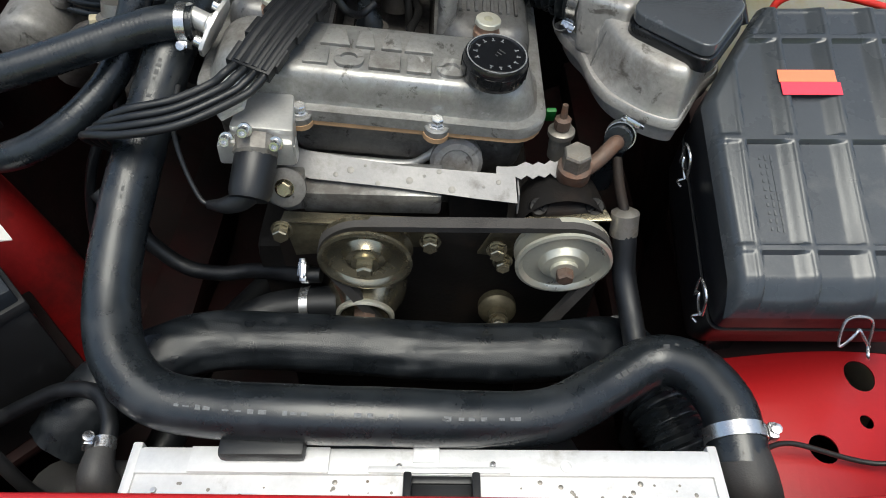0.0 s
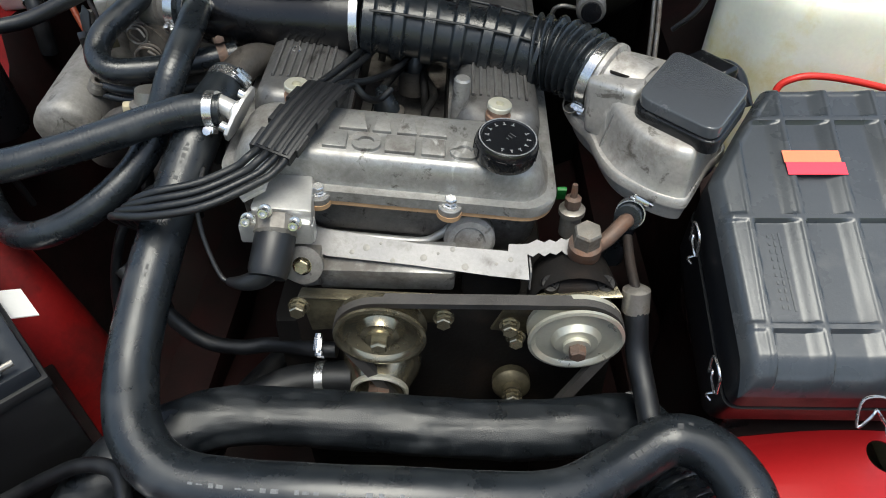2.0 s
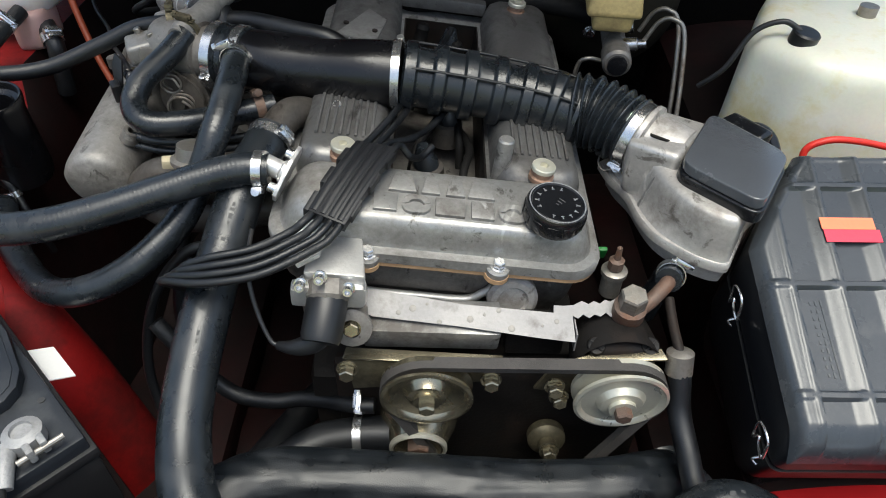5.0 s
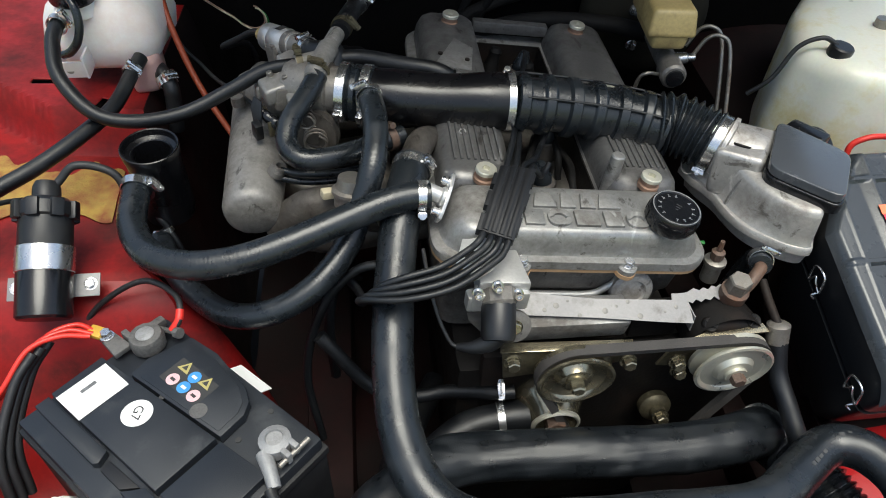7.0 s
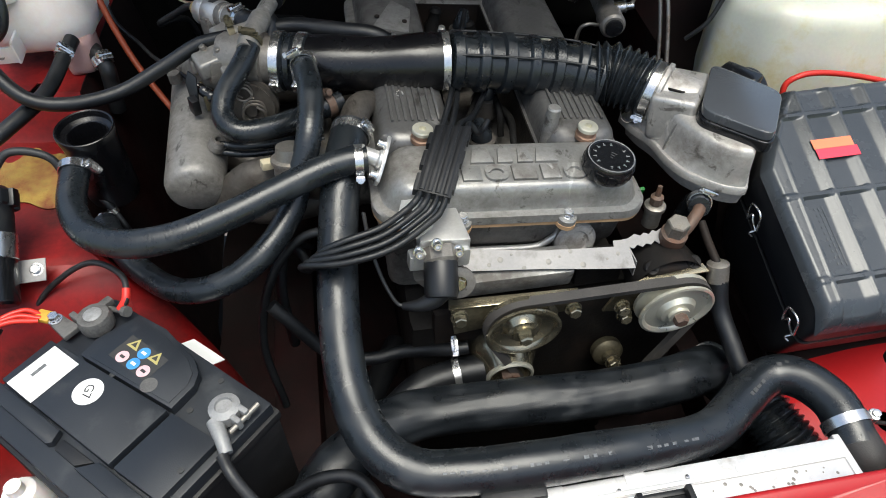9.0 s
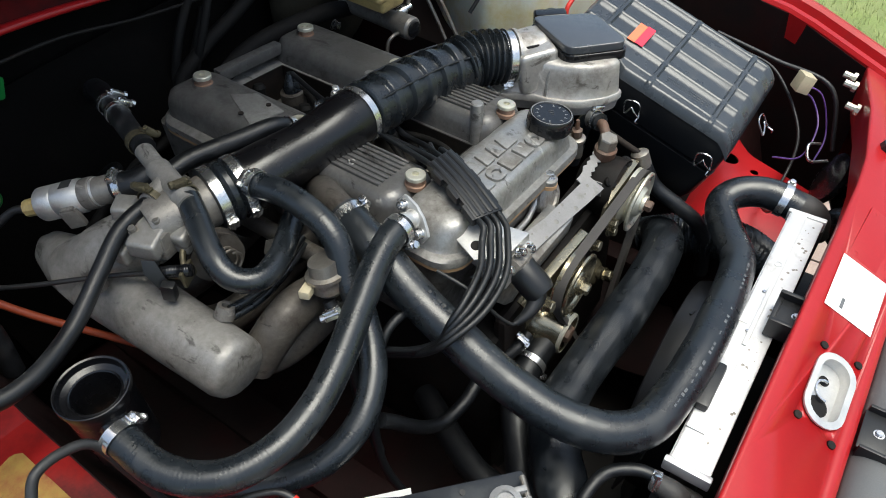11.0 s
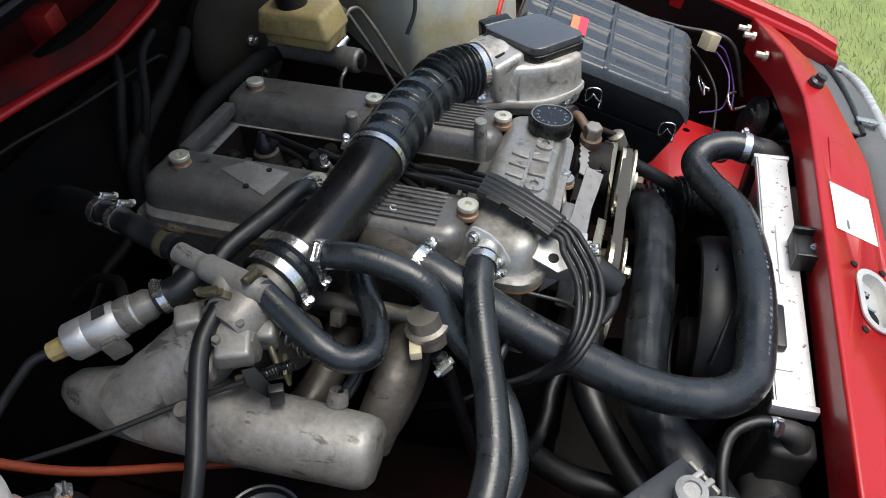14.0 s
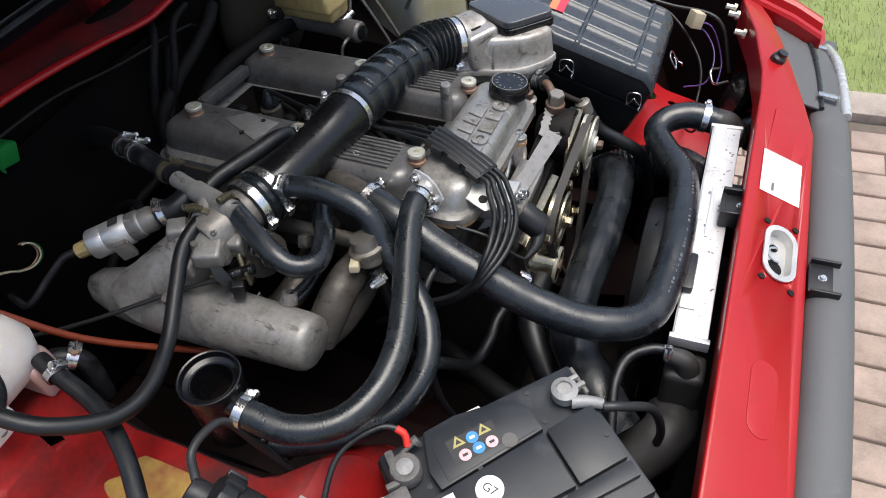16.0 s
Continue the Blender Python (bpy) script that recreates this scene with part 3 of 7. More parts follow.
def wing(side):
    """The outer wing: a swept section with its bonnet gutter."""
    bm = bmesh.new()
    rows = []
    for k in range(25):
        f = k / 24
        y = 0.052 + 1.25 * f
        x0 = wing_edge(y) + 0.045 if side > 0 else 0.585 + 0.34 * min(1, f * 2)
        z0 = 0.724 + 0.24 * f - 0.06 * f * f - (0.008 if k == 0 else 0)
        sec = [(x0 - 0.046, z0 - 0.05), (x0 - 0.045, z0 - 0.004), (x0 - 0.040, z0 + 0.002), (x0 - 0.030, z0 + 0.003), (x0 - 0.027, z0 - 0.005), (x0 - 0.014, z0 - 0.005), (x0 - 0.008, z0 + 0.008), (x0 + 0.002, z0 + 0.012), (x0 + 0.012, z0 + 0.010),
               (x0 + 0.028, z0 - 0.006), (x0 + 0.04, z0 - 0.04), (x0 + 0.05, z0 - 0.12), (x0 + 0.055, z0 - 0.33)]
        rows.append([bm.verts.new((side * a, y, c)) for a, c in sec])
    for a, b in zip(rows, rows[1:]):
        for i in range(len(a) - 1):
            bm.faces.new((a[i], b[i], b[i + 1], a[i + 1]))
    bmesh.ops.recalc_face_normals(bm, faces=bm.faces[:])
    bmesh.ops.solidify(bm, geom=bm.faces[:], thickness=0.0015)
    return smooth(bm, 30)


for side in (1, -1):
    part("wing", wing(side), RED, car)


def left_wing(u, v):
    """Inner wing beside the battery: a ledge at the rear, a strut dome, a slope to the front, then down into the bay."""
    y = 0.10 + 1.08 * v
    brim = -0.505 - 0.07 * ease(0.50, 0.60, y)
    x = -0.90 + (0.90 + brim) * (u / 0.6) if u < 0.6 else brim
    ledge = 0.60 + 0.20 * ease(0.36, 0.56, y) + 0.015 * ease(0.60, 0.72, y) + 0.06 * ease(0.762, 0.792, y - 0.65 * max(0.0, -0.69 - x))
    if u < 0.6:
        return (x, y, ledge + 0.033 * (1 - u / 0.6))
    f = (u - 0.6) / 0.4
    swell = math.exp(-(((y - 0.52) / 0.09) ** 2))
    return (brim + (0.10 - 0.05 * ease(0.44, 0.54, y) + 0.055 * swell) * f, y, ledge - 0.10 * f - (0.42 - 0.12 * swell) * f ** (2 + swell))


part("inner_wing_front", sheet(lambda u, v: left_wing(0.6 * u, 0.41 * v), 20, 40), RED_DIRTY, car, "red inner wing beside the battery")
lw = part("inner_wing", sheet(lambda u, v: left_wing(0.6 * u, 0.41 + 0.59 * v), 70, 90), RED_DIRTY, car, "grimy dark red inner wing")
cut(lw, [box(0.028, 0.012, 0.2, at(-0.715, 0.85, 0.8, 0, 0, 6)), box(0.013, 0.026, 0.2, at(-0.628, 0.80, 0.8, 0, 0, -14))])
part("inner_wing_side", sheet(lambda u, v: left_wing(0.6 + 0.4 * u, 0.46 * v), 12, 30), RED_DIRTY, car, "red side of the engine bay")
# Rear half of the side: same paint, darkened to stand for shade.
part("inner_wing_side", sheet(lambda u, v: left_wing(0.6 + 0.4 * u, 0.46 + 0.54 * v), 12, 40), RED_SHADED, car, "shade-darkened red side of the engine bay")
# Sheet added below the slots: stands for shade and hides the ground.
part("wing_lining", sheet(lambda u, v: tuple(V(left_wing(0.58 * u, 0.5 + 0.48 * v)) + V((0, 0, -0.05))), 8, 16), DARK, car, "dark sheet added under the wing ledge as its shade")


def right_wing(u, v):
    """Inner wing beside the air filter: a low shelf, then a wall up to the outer wing."""
    y = 0.19 + 1.0 * v
    shelf = 0.60 + 0.10 * (y - 0.25) + 0.1 * ease(0.55, 0.8, y)
    reach = wing_edge(y) - 0.012
    back = 0.06 * ease(0.31, 0.37, y) + 0.04 * ease(0.55, 0.66, y)
    drop = 0.14 * ease(0.44, 0.50, 0.225 + 0.38 * (u - 0.2) / 0.55) * (1 - ease(0.30, 0.38, y)) if 0.2 < u else 0.0
    if u < 0.2:
        return (0.205 + back + 0.02 * (u / 0.2), y, shelf - 0.4 + 0.4 * math.sqrt(u / 0.2))
    if u < 0.75:
        return (0.225 + back + (reach - 0.225 - back) * (u - 0.2) / 0.55, y, shelf - drop + 0.02 * math.sin((u - 0.2) * 9))
    f = (u - 0.75) / 0.25
    top = 0.715 + 0.19 * (y - 0.052)
    return (reach + 0.012 * f, y, shelf - drop + (top - shelf + drop) * f)


rw = part("inner_wing", sheet(lambda u, v: right_wing(0.2 + 0.36 * u, v * 0.18), 30, 16), RED, car, "red inner wing shelf with round holes")
# Next four sheets have the hollow's shade painted into their red.
part("inner_wing_drop", sheet(lambda u, v: right_wing(0.2 * u, v * 0.18), 8, 6), RED_SHADED, car, "shade-darkened red side of the shelf")
part("inner_wing_corner", sheet(lambda u, v: right_wing(0.56 + 0.44 * u, v * 0.18), 14, 10), RED_SHADED, car, "shade-darkened red corner behind the headlamp")
part("inner_wing_middle", sheet(lambda u, v: right_wing(u, 0.18 + 0.22 * v), 26, 14), RED_SHADED, car, "shade-darkened red inner wing under the filter box")
part("inner_wing_rear", sheet(lambda u, v: right_wing(u, 0.40 + 0.60 * v), 26, 22), RED_SHADED, car, "grimy dark red inner wing")
cut(rw, [lathe([(0, -0.2), (r, -0.2), (r, 0.2), (0, 0.2)], at(x, y, 0.6), 20) for x, y, r in ((0.372, 0.268, 0.014), (0.433, 0.344, 0.016), (0.425, 0.297, 0.007))])
for face in rw.data.polygons:
    face.use_smooth = False

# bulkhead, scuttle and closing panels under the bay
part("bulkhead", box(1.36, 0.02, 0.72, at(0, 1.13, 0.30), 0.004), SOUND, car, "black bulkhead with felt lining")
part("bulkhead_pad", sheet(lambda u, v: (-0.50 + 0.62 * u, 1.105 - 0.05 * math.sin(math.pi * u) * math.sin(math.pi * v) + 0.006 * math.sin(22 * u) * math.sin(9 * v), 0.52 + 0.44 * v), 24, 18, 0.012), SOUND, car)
part("bulkhead_ridge", tube([(-0.52, 1.072, 1.01), (-0.38, 1.07, 1.005), (-0.249, 1.07, 0.998), (-0.126, 1.07, 0.972), (0.026, 1.07, 0.947), (0.06, 1.075, 0.93)], 0.0026, 8), DARK, car)
part("scuttle_edge", tube([(-0.68, 1.10, 1.03), (-0.45, 1.085, 1.037), (-0.31, 1.08, 1.033), (-0.216, 1.08, 1.023), (-0.128, 1.08, 1.009), (-0.034, 1.083, 0.991), (0.017, 1.083, 0.991), (0.096, 1.083, 1.0), (0.15, 1.09, 1.028), (0.2, 1.10, 1.06)], 0.0078, 12, 8, 0.7), RED, car, "red scuttle flange")
def scuttle_lip(x):
    return float(np.interp(x, (-0.68, -0.45, -0.31, -0.216, -0.128, -0.034, 0.017, 0.096, 0.15), (1.03, 1.037, 1.033, 1.023, 1.009, 0.991, 0.991, 1.0, 1.028)))


part("scuttle_tray", sheet(lambda u, v: (-0.68 + 0.83 * u, 1.084 + 0.22 * v, scuttle_lip(-0.68 + 0.83 * u) * (1 - ease(0.25, 0.6, v)) + 0.985 * ease(0.25, 0.6, v) - 0.004 + 0.022 * ease(0, 0.2, v) * (1 - ease(0.25, 0.6, v))), 30, 12, 0.004), RED_DEEP, car, "dark red scuttle tray")
part("hinge_bracket", join(box(0.038, 0.036, 0.044, at(-0.012, 1.18, 0.992, 0, 0, 12), 0.006), box(0.065, 0.05, 0.006, at(-0.012, 1.165, 0.992, 0, 0, 12), 0.002)), RED_DIRTY, car, "red hinge bracket")
scr = part("scuttle_back", box(1.36, 0.03, 0.28, at(0, 1.33, 0.93, 18), 0.004), PLASTIC_MATT, car, "black slatted scuttle panel")
for k in range(9):
    part("slat", box(1.2, 0.010, 0.008, at(0, 1.33, 0.93, 18) @ at(0, -0.019, 0.085 + 0.021 * k, 25), 0.002), DUSTY_PLASTIC, scr)
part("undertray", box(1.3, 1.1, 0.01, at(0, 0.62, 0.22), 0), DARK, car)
# Floors added to close the gaps, with shade in their colour.
part("bay_floor", sheet(lambda u, v: (-0.48 + 0.30 * u, 0.20 + 0.92 * v, 0.44 + 0.05 * math.cos(u * 3.1) + 0.012 * math.sin(v * 21)), 10, 24, 0.004), RED_SHADED, car, "shade-darkened red floor of the bay")
part("bay_floor", sheet(lambda u, v: (0.10 + 0.26 * u, 0.20 + 0.92 * v, 0.42 + 0.04 * math.cos(3.1 - u * 3.1) + 0.012 * math.sin(v * 21)), 10, 24, 0.004), RED_SHADED, car, "shade-darkened red floor of the bay")
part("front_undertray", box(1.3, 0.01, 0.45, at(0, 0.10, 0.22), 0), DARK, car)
# Dark panel added to stand for the shade behind the lamp.
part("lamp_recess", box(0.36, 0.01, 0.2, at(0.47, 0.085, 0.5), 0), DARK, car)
# Rails low in the bay, their red darkened as shade.
part("chassis_rail", box(0.07, 1.0, 0.09, at(-0.36, 0.62, 0.40, 0, 0, 0), 0.012), RED_SHADED, car, "shade-darkened red chassis rail")
part("chassis_rail", box(0.07, 1.0, 0.09, at(0.27, 0.62, 0.40, 0, 0, 0), 0.012), RED_SHADED, car, "shade-darkened red chassis rail")
# pale bolts and a wiring tail at the panel's inner corner
for x, y, z in ((0.47, 0.188, 0.758), (0.535, 0.205, 0.757), (0.57, 0.212, 0.752)):
    part("panel_bolt", join(lathe([(0.009, 0), (0.009, 0.006), (0, 0.006)], axes((x, y, z), (0, 1, 0.2)), 8), lathe([(0.0055, 0.006), (0.0055, 0.02), (0, 0.021)], axes((x, y, z), (0, 1, 0.2)), 8)), ZINC_PALE, car)
part("yellow_patch", sheet(lambda u, v: tuple(V(left_wing(0.225 + 0.33 * u, 0.503 + 0.006 * math.sin(17 * u + 1) + (0.076 + 0.016 * (1 - u) + 0.010 * math.sin(9 * u) - 0.006 * math.sin(31 * u)) * v)) + V((0, -0.001, 0.003))), 34, 12, 0.001), YELLOW_OLD, car, "flaking yellow primer patch")


# raised bonnet, hinged at the scuttle
part("bonnet", box(1.28, 1.08, 0.03, at(0, 1.28, 1.02) @ at(0, 0, 0, -48) @ at(0, -0.54, 0), 0.01), SOUND, car, "bonnet raised on its rear hinges, lined with black felt")
part("bonnet_skin", box(1.30, 1.10, 0.006, at(0, 1.28, 1.02) @ at(0, 0, 0, -48) @ at(0, -0.54, 0.034), 0.002), RED, car)
for wx in (-0.70, 0.70):
    tyre = part("wheel", lathe([(0.19, -0.09), (0.29, -0.095), (0.31, -0.07), (0.31, 0.07), (0.29, 0.095), (0.19, 0.09)], axes((wx, 0.62, 0.31), (1, 0, 0)), 40), RUBBER_DULL, car, "black tyre")
    part("rim", lathe([(0.19, -0.07), (0.19, 0.07), (0.17, 0.05), (0.05, 0.03), (0, 0.03)], axes((wx, 0.62, 0.31), (1 if wx > 0 else -1, 0, 0)), 32), CAST_CLEAN, tyre)

# ---- engine ----
EN = at(-0.047, 0.5725, 0.8995) @ at(0, 0, 0, 0, 6.6, 0) @ at(0, 0, 0, 3, 0, 0)
engine = thing("engine", (-0.047, 0.62, 0.30), "four-cylinder engine with a stained cast aluminium cam cover", "engine")


def loft(sections, closed_ends=True, angle=40):
    """A skin over equal-length closed sections."""
    bm = bmesh.new()
    rows = [[bm.verts.new(p) for p in s] for s in sections]
    k = len(rows[0])
    for a, b in zip(rows, rows[1:]):
        for i in range(k):
            bm.faces.new((a[i], a[(i + 1) % k], b[(i + 1) % k], b[i]))
    if closed_ends:
        bm.faces.new(rows[0][::-1])
        bm.faces.new(rows[-1])
    bmesh.ops.recalc_face_normals(bm, faces=bm.faces[:])
    return smooth(bm, angle)


def rounded(w, d, r, n=5):
    """A rounded rectangle outline about the middle."""
    out = []
    for cx, cy, a0 in ((w / 2 - r, d / 2 - r, 0), (-w / 2 + r, d / 2 - r, 90), (-w / 2 + r, -d / 2 + r, 180), (w / 2 - r, -d / 2 + r, 270)):
        for i in range(n + 1):
            a = radians(a0 + 90 * i / n)
            out.append((cx + r * math.cos(a), cy + r * math.sin(a)))
    return out


def lobe(cx, y0, y1, w, r):
    """One long camshaft housing of the cover, rounded over its top and its end."""
    secs = []
    for z, inset in ((-0.066, 0.0), (-0.03, 0.004), (-0.018, 0.009), (-0.013, 0.016), (-0.011, 0.025)):
        secs.append([(cx + x, (y0 + y1) / 2 + y, z) for x, y in rounded(w - 2 * inset, y1 - y0 - 2 * inset, max(0.006, r - inset), 6)])
    return loft(secs, True, 50)


def in_engine(bm):
    bm.transform(EN)
    return bm


def cover_skin():
    """The front of the cover: a lip, a steep wall, a soft shoulder and a top that falls towards the front."""
    secs = []
    for z, i in ((-0.050, 0.0), (-0.0475, 0.0005), (-0.0455, 0.0040), (-0.040, 0.0060), (-0.033, 0.0090), (-0.025, 0.0130), (-0.0195, 0.0170), (-0.0155, 0.0220), (-0.0132, 0.0280), (-0.0122, 0.036)):
        fall = (z + 0.066) / 0.054 * 0.10
        secs.append([(x, -0.041 - 0.30 * i + y, z + fall * (y - 0.01)) for x, y in rounded(0.312 - 2 * i, 0.098 - 1.35 * i, max(0.008, 0.032 - 0.6 * i), 7)])
    return crumple(loft(secs, True, 60), 0.0006, 0.03)


cover = part("cam_cover", in_engine(cover_skin()), CAST, engine, "stained cast aluminium cam cover")
for cx in (-0.103, 0.103):
    part("cam_housing", in_engine(lobe(cx, -0.01, 0.405, 0.098, 0.03)), CAST_STAINED_SHADED, engine)
part("cover_bridge", in_engine(box(0.12, 0.016, 0.018, at(0, 0.385, -0.034), 0.003)), CAST_STAINED_SHADED, engine)
# Valley floor coloured nearly black to carry the recess shade.
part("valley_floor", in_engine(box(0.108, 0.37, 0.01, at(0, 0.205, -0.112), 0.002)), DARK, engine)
rim = part("cover_rim", loft([[EN @ V((x, 0.152 + y, z)) for x, y in rounded(w, 0.50, 0.035, 6)] for z, w in ((-0.0590, 0.322), (-0.0590, 0.326), (-0.0505, 0.326), (-0.0475, 0.318))], True, 40), CAST, engine)
gasket = part("gasket", loft([[EN @ V((x, 0.152 + y, z)) for x, y in rounded(0.324, 0.498, 0.034, 6)] for z in (-0.0645, -0.0590)], True, 40), GASKET, engine, "tan gasket line")
cut(gasket, [box(0.104, 0.355, 0.14, EN @ at(0, 0.195, -0.10), 0.0)])
valley = lambda: [box(0.104, 0.355, 0.14, EN @ at(0, 0.195, -0.10), 0.0)]
cut(rim, valley())
# cooling ribs on the long housings
for cx in (-0.103, 0.103):
    for k in range(8):
        part("cover_rib", box(0.0034, 0.098, 0.004, EN @ at(cx - 0.028 + 0.008 * k, 0.078, -0.0125), 0.0012), CAST_STAINED_SHADED, engine)
part("cover_pad", prism([(-0.135, 0.235), (-0.085, 0.225), (-0.075, 0.285), (-0.10, 0.31)], 0.003, EN @ at(0, 0, -0.0125), 0.001), CAST, engine)
for x, y in ((-0.088, 0.25), (-0.125, 0.262)):
    part("pad_screw", lathe([(0.0035, 0), (0.0035, 0.002), (0, 0.0022)], EN @ at(x, y, -0.0095), 10), DARK, engine)
# raised plain shapes where the maker's cast name stands
def ring_shape(w, d, t, m, depth):
    outer, inner = rounded(w, d, min(w, d) * 0.42), rounded(w - 2 * t, d - 2 * t, min(w, d) * 0.3)
    bm = bmesh.new()
    k = len(outer)
    lv = [[bm.verts.new((x, y, z)) for x, y in o] for o, z in ((outer, 0), (outer, depth), (inner, depth), (inner, 0))]
    for a, b in zip(lv, lv[1:]):
        for i in range(k):
            bm.faces.new((a[i], a[(i + 1) % k], b[(i + 1) % k], b[i]))
    bmesh.ops.recalc_face_normals(bm, faces=bm.faces[:])
    bm.transform(m)
    return smooth(bm, 40)


BADGE = EN @ at(0.006, -0.052, -0.0142, 5.7, 0, 0)
for k, (x, w) in enumerate(((-0.045, 0.027), (-0.018, 0.018), (0.006, 0.019), (0.031, 0.027))):
    part("raised_mark", prism([(x - w / 2, 0.004), (x + w / 2, 0.004), (x + w * 0.30, 0.026), (x - w * 0.30, 0.026)], 0.0044, BADGE, 0.0009), CAST, cover)
for k, x in enumerate((-0.060, -0.031, 0.001, 0.032, 0.061)):
    if k in (1, 4):
        part("raised_mark", ring_shape(0.027, 0.0225, 0.0058, BADGE @ at(x, -0.011, 0), 0.0044), CAST, cover)
    else:
        part("raised_mark", box(0.022 if k != 2 else 0.028, 0.0215, 0.0044, BADGE @ at(x, -0.011, 0), 0.0009), CAST, cover)

# cover nuts on copper spacers
for x, y in ((-0.1005, 0.0), (0.1005, 0.0), (-0.1, 0.182), (0.1, 0.182), (-0.1, 0.363), (0.1, 0.363)):
    base = EN @ V((x, y, -0.012))
    up = (EN.to_3x3() @ V((0, 0, 1)))
    nut = part("cover_nut", lathe([(0.0122, 0.0085), (0.0122, 0.0125), (0.0114, 0.0135), (0.0044, 0.0135), (0.0038, 0.009), (0, 0.009)], axes(base, up), 28), ZINC_PALE, engine, "pale zinc cover nut")
    part("spacer", lathe([(0.0128, -0.004), (0.0128, 0.001), (0.0104, 0.002), (0.0104, 0.0085), (0.012, 0.0085)], axes(base, up), 24), COPPER, nut)
# small posts and screws on the cover
for x, y, h in ((0.062, 0.022, 0.03), (0.058, 0.20, 0.014), (-0.062, 0.17, 0.012)):
    part("cover_post", lathe([(0.009, -0.06), (0.0085, h - 0.02), (0.007, h - 0.018), (0, h - 0.018)], axes(EN @ V((x, y, 0)), (0.1, 0, 1)), 18), CAST, engine)
for x, y in ((-0.078, 0.105), (0.065, 0.13), (-0.055, 0.192)):
    hexbolt(EN @ V((x, y, -0.012)), EN.to_3x3() @ V((0, 0, 1)), 0.0052, 0.012, engine, STEEL, socket=True)
# spark plug caps and towers in the valley
for k in range(4):
    c = EN @ V((-0.012 + 0.022 * (k % 2), 0.045 + 0.088 * k, -0.058))
    plug = part("plug_cap", lathe([(0.014, 0), (0.014, 0.014), (0.011, 0.02), (0.008, 0.03), (0.0065, 0.034), (0, 0.034)], axes(c, (0.15 if k % 2 else -0.15, 0, 1)), 16), RUBBER, engine, "black rubber spark plug cap")
    part("plug_tower", lathe([(0.02, -0.02), (0.018, 0.006), (0.015, 0.008), (0.0, 0.008)], axes(c, (0, 0, 1)), 18), CAST_OILY, engine)
for k, (x0, y0, x1, y1) in enumerate(((-0.030, 0.06, 0.020, 0.25), (0.028, 0.09, -0.025, 0.30), (-0.034, 0.20, 0.032, 0.345), (0.034, 0.02, 0.012, 0.17))):
    part("valley_lead", tube([EN @ V(p) for p in ((x0, y0, -0.085), (x0 * 0.8, y0 + 0.02, -0.052), ((x0 + x1) / 2 + 0.012, (y0 + y1) / 2, -0.044 - 0.004 * k), (x1 * 0.9, y1 - 0.02, -0.058), (x1, y1, -0.090))], 0.0046, 10), RUBBER_GRIMY, engine)
for x, y in ((-0.030, 0.335), (0.028, 0.300), (-0.030, 0.245), (0.032, 0.215)):
    part("plug_boot", lathe([(0.0125, -0.01), (0.0130, 0.006), (0.010, 0.013), (0.0085, 0.026), (0.010, 0.030), (0.0070, 0.036), (0, 0.037)], axes(EN @ V((x, y, -0.072)), (0.25 if x < 0 else -0.2, 0.1, 1)), 16), RUBBER_GRIMY, engine, "grimy rubber boot")
# oil filler cap
cap_c = EN @ V((0.105, -0.063, -0.013))
cap = part("oil_cap", lathe([(0.0285, 0), (0.0295, 0.004), (0.0295, 0.018), (0.028, 0.0215), (0.025, 0.0225), (0.024, 0.0215), (0.0, 0.0212)], axes(cap_c, EN.to_3x3() @ V((0, -0.05, 1))), 40), PLASTIC, engine, "black oil filler cap with faint embossed marks")
cm = axes(cap_c, EN.to_3x3() @ V((0, -0.05, 1)))
for k in range(12):
    part("cap_ridge", box(0.0016, 0.010, 0.011, cm @ at(0.0292 * math.cos(k * 0.5236), 0.0292 * math.sin(k * 0.5236), 0.004, 0, 0, k * 30), 0.0006), PLASTIC, cap)
for k in range(14):
    a = 0.2 + k * 0.449
    if k not in (3, 10):
        part("embossed_bar", join(box(0.0040, 0.0011, 0.0004, cm @ at(0.0195 * math.cos(a), 0.0195 * math.sin(a), 0.0212, 0, 0, math.degrees(a)), 0.0001), box(0.0011, 0.0030, 0.0004, cm @ at(0.0180 * math.cos(a), 0.0180 * math.sin(a), 0.0212, 0, 0, math.degrees(a)), 0.0001)), PRINT_WHITE, cap)
for k in range(3):
    part("embossed_bar", box(0.007 - 0.002 * k, 0.0012, 0.0004, cm @ at(-0.001, -0.006 + 0.004 * k, 0.0212), 0.0001), PRINT_GREY, cap)

# Thin liners added over the cast sides, dark as the valley's shade.
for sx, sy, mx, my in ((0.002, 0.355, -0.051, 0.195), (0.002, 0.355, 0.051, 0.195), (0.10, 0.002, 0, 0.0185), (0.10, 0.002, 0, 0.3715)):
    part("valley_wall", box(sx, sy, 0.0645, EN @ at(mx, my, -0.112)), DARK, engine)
part("worn_ring", lathe([(0.0258, 0.0222), (0.0268, 0.0226), (0.0272, 0.0222)], cm, 40), PRINT_WHITE, cap)
# head and front of the engine
head = part("cylinder_head", loft([[EN @ V((x, 0.170 + y, z)) for x, y in rounded(w, d, 0.02, 4)] for z, w, d in ((-0.20, 0.27, 0.47), (-0.125, 0.285, 0.48), (-0.12, 0.30, 0.486), (-0.0645, 0.31, 0.49))], True, 40), CAST_DULL, engine)
cut(head, valley())
part("engine_block", box(0.30, 0.50, 0.36, at(-0.04, 0.70, 0.34), 0.02), DARK, engine, "oily black engine block")
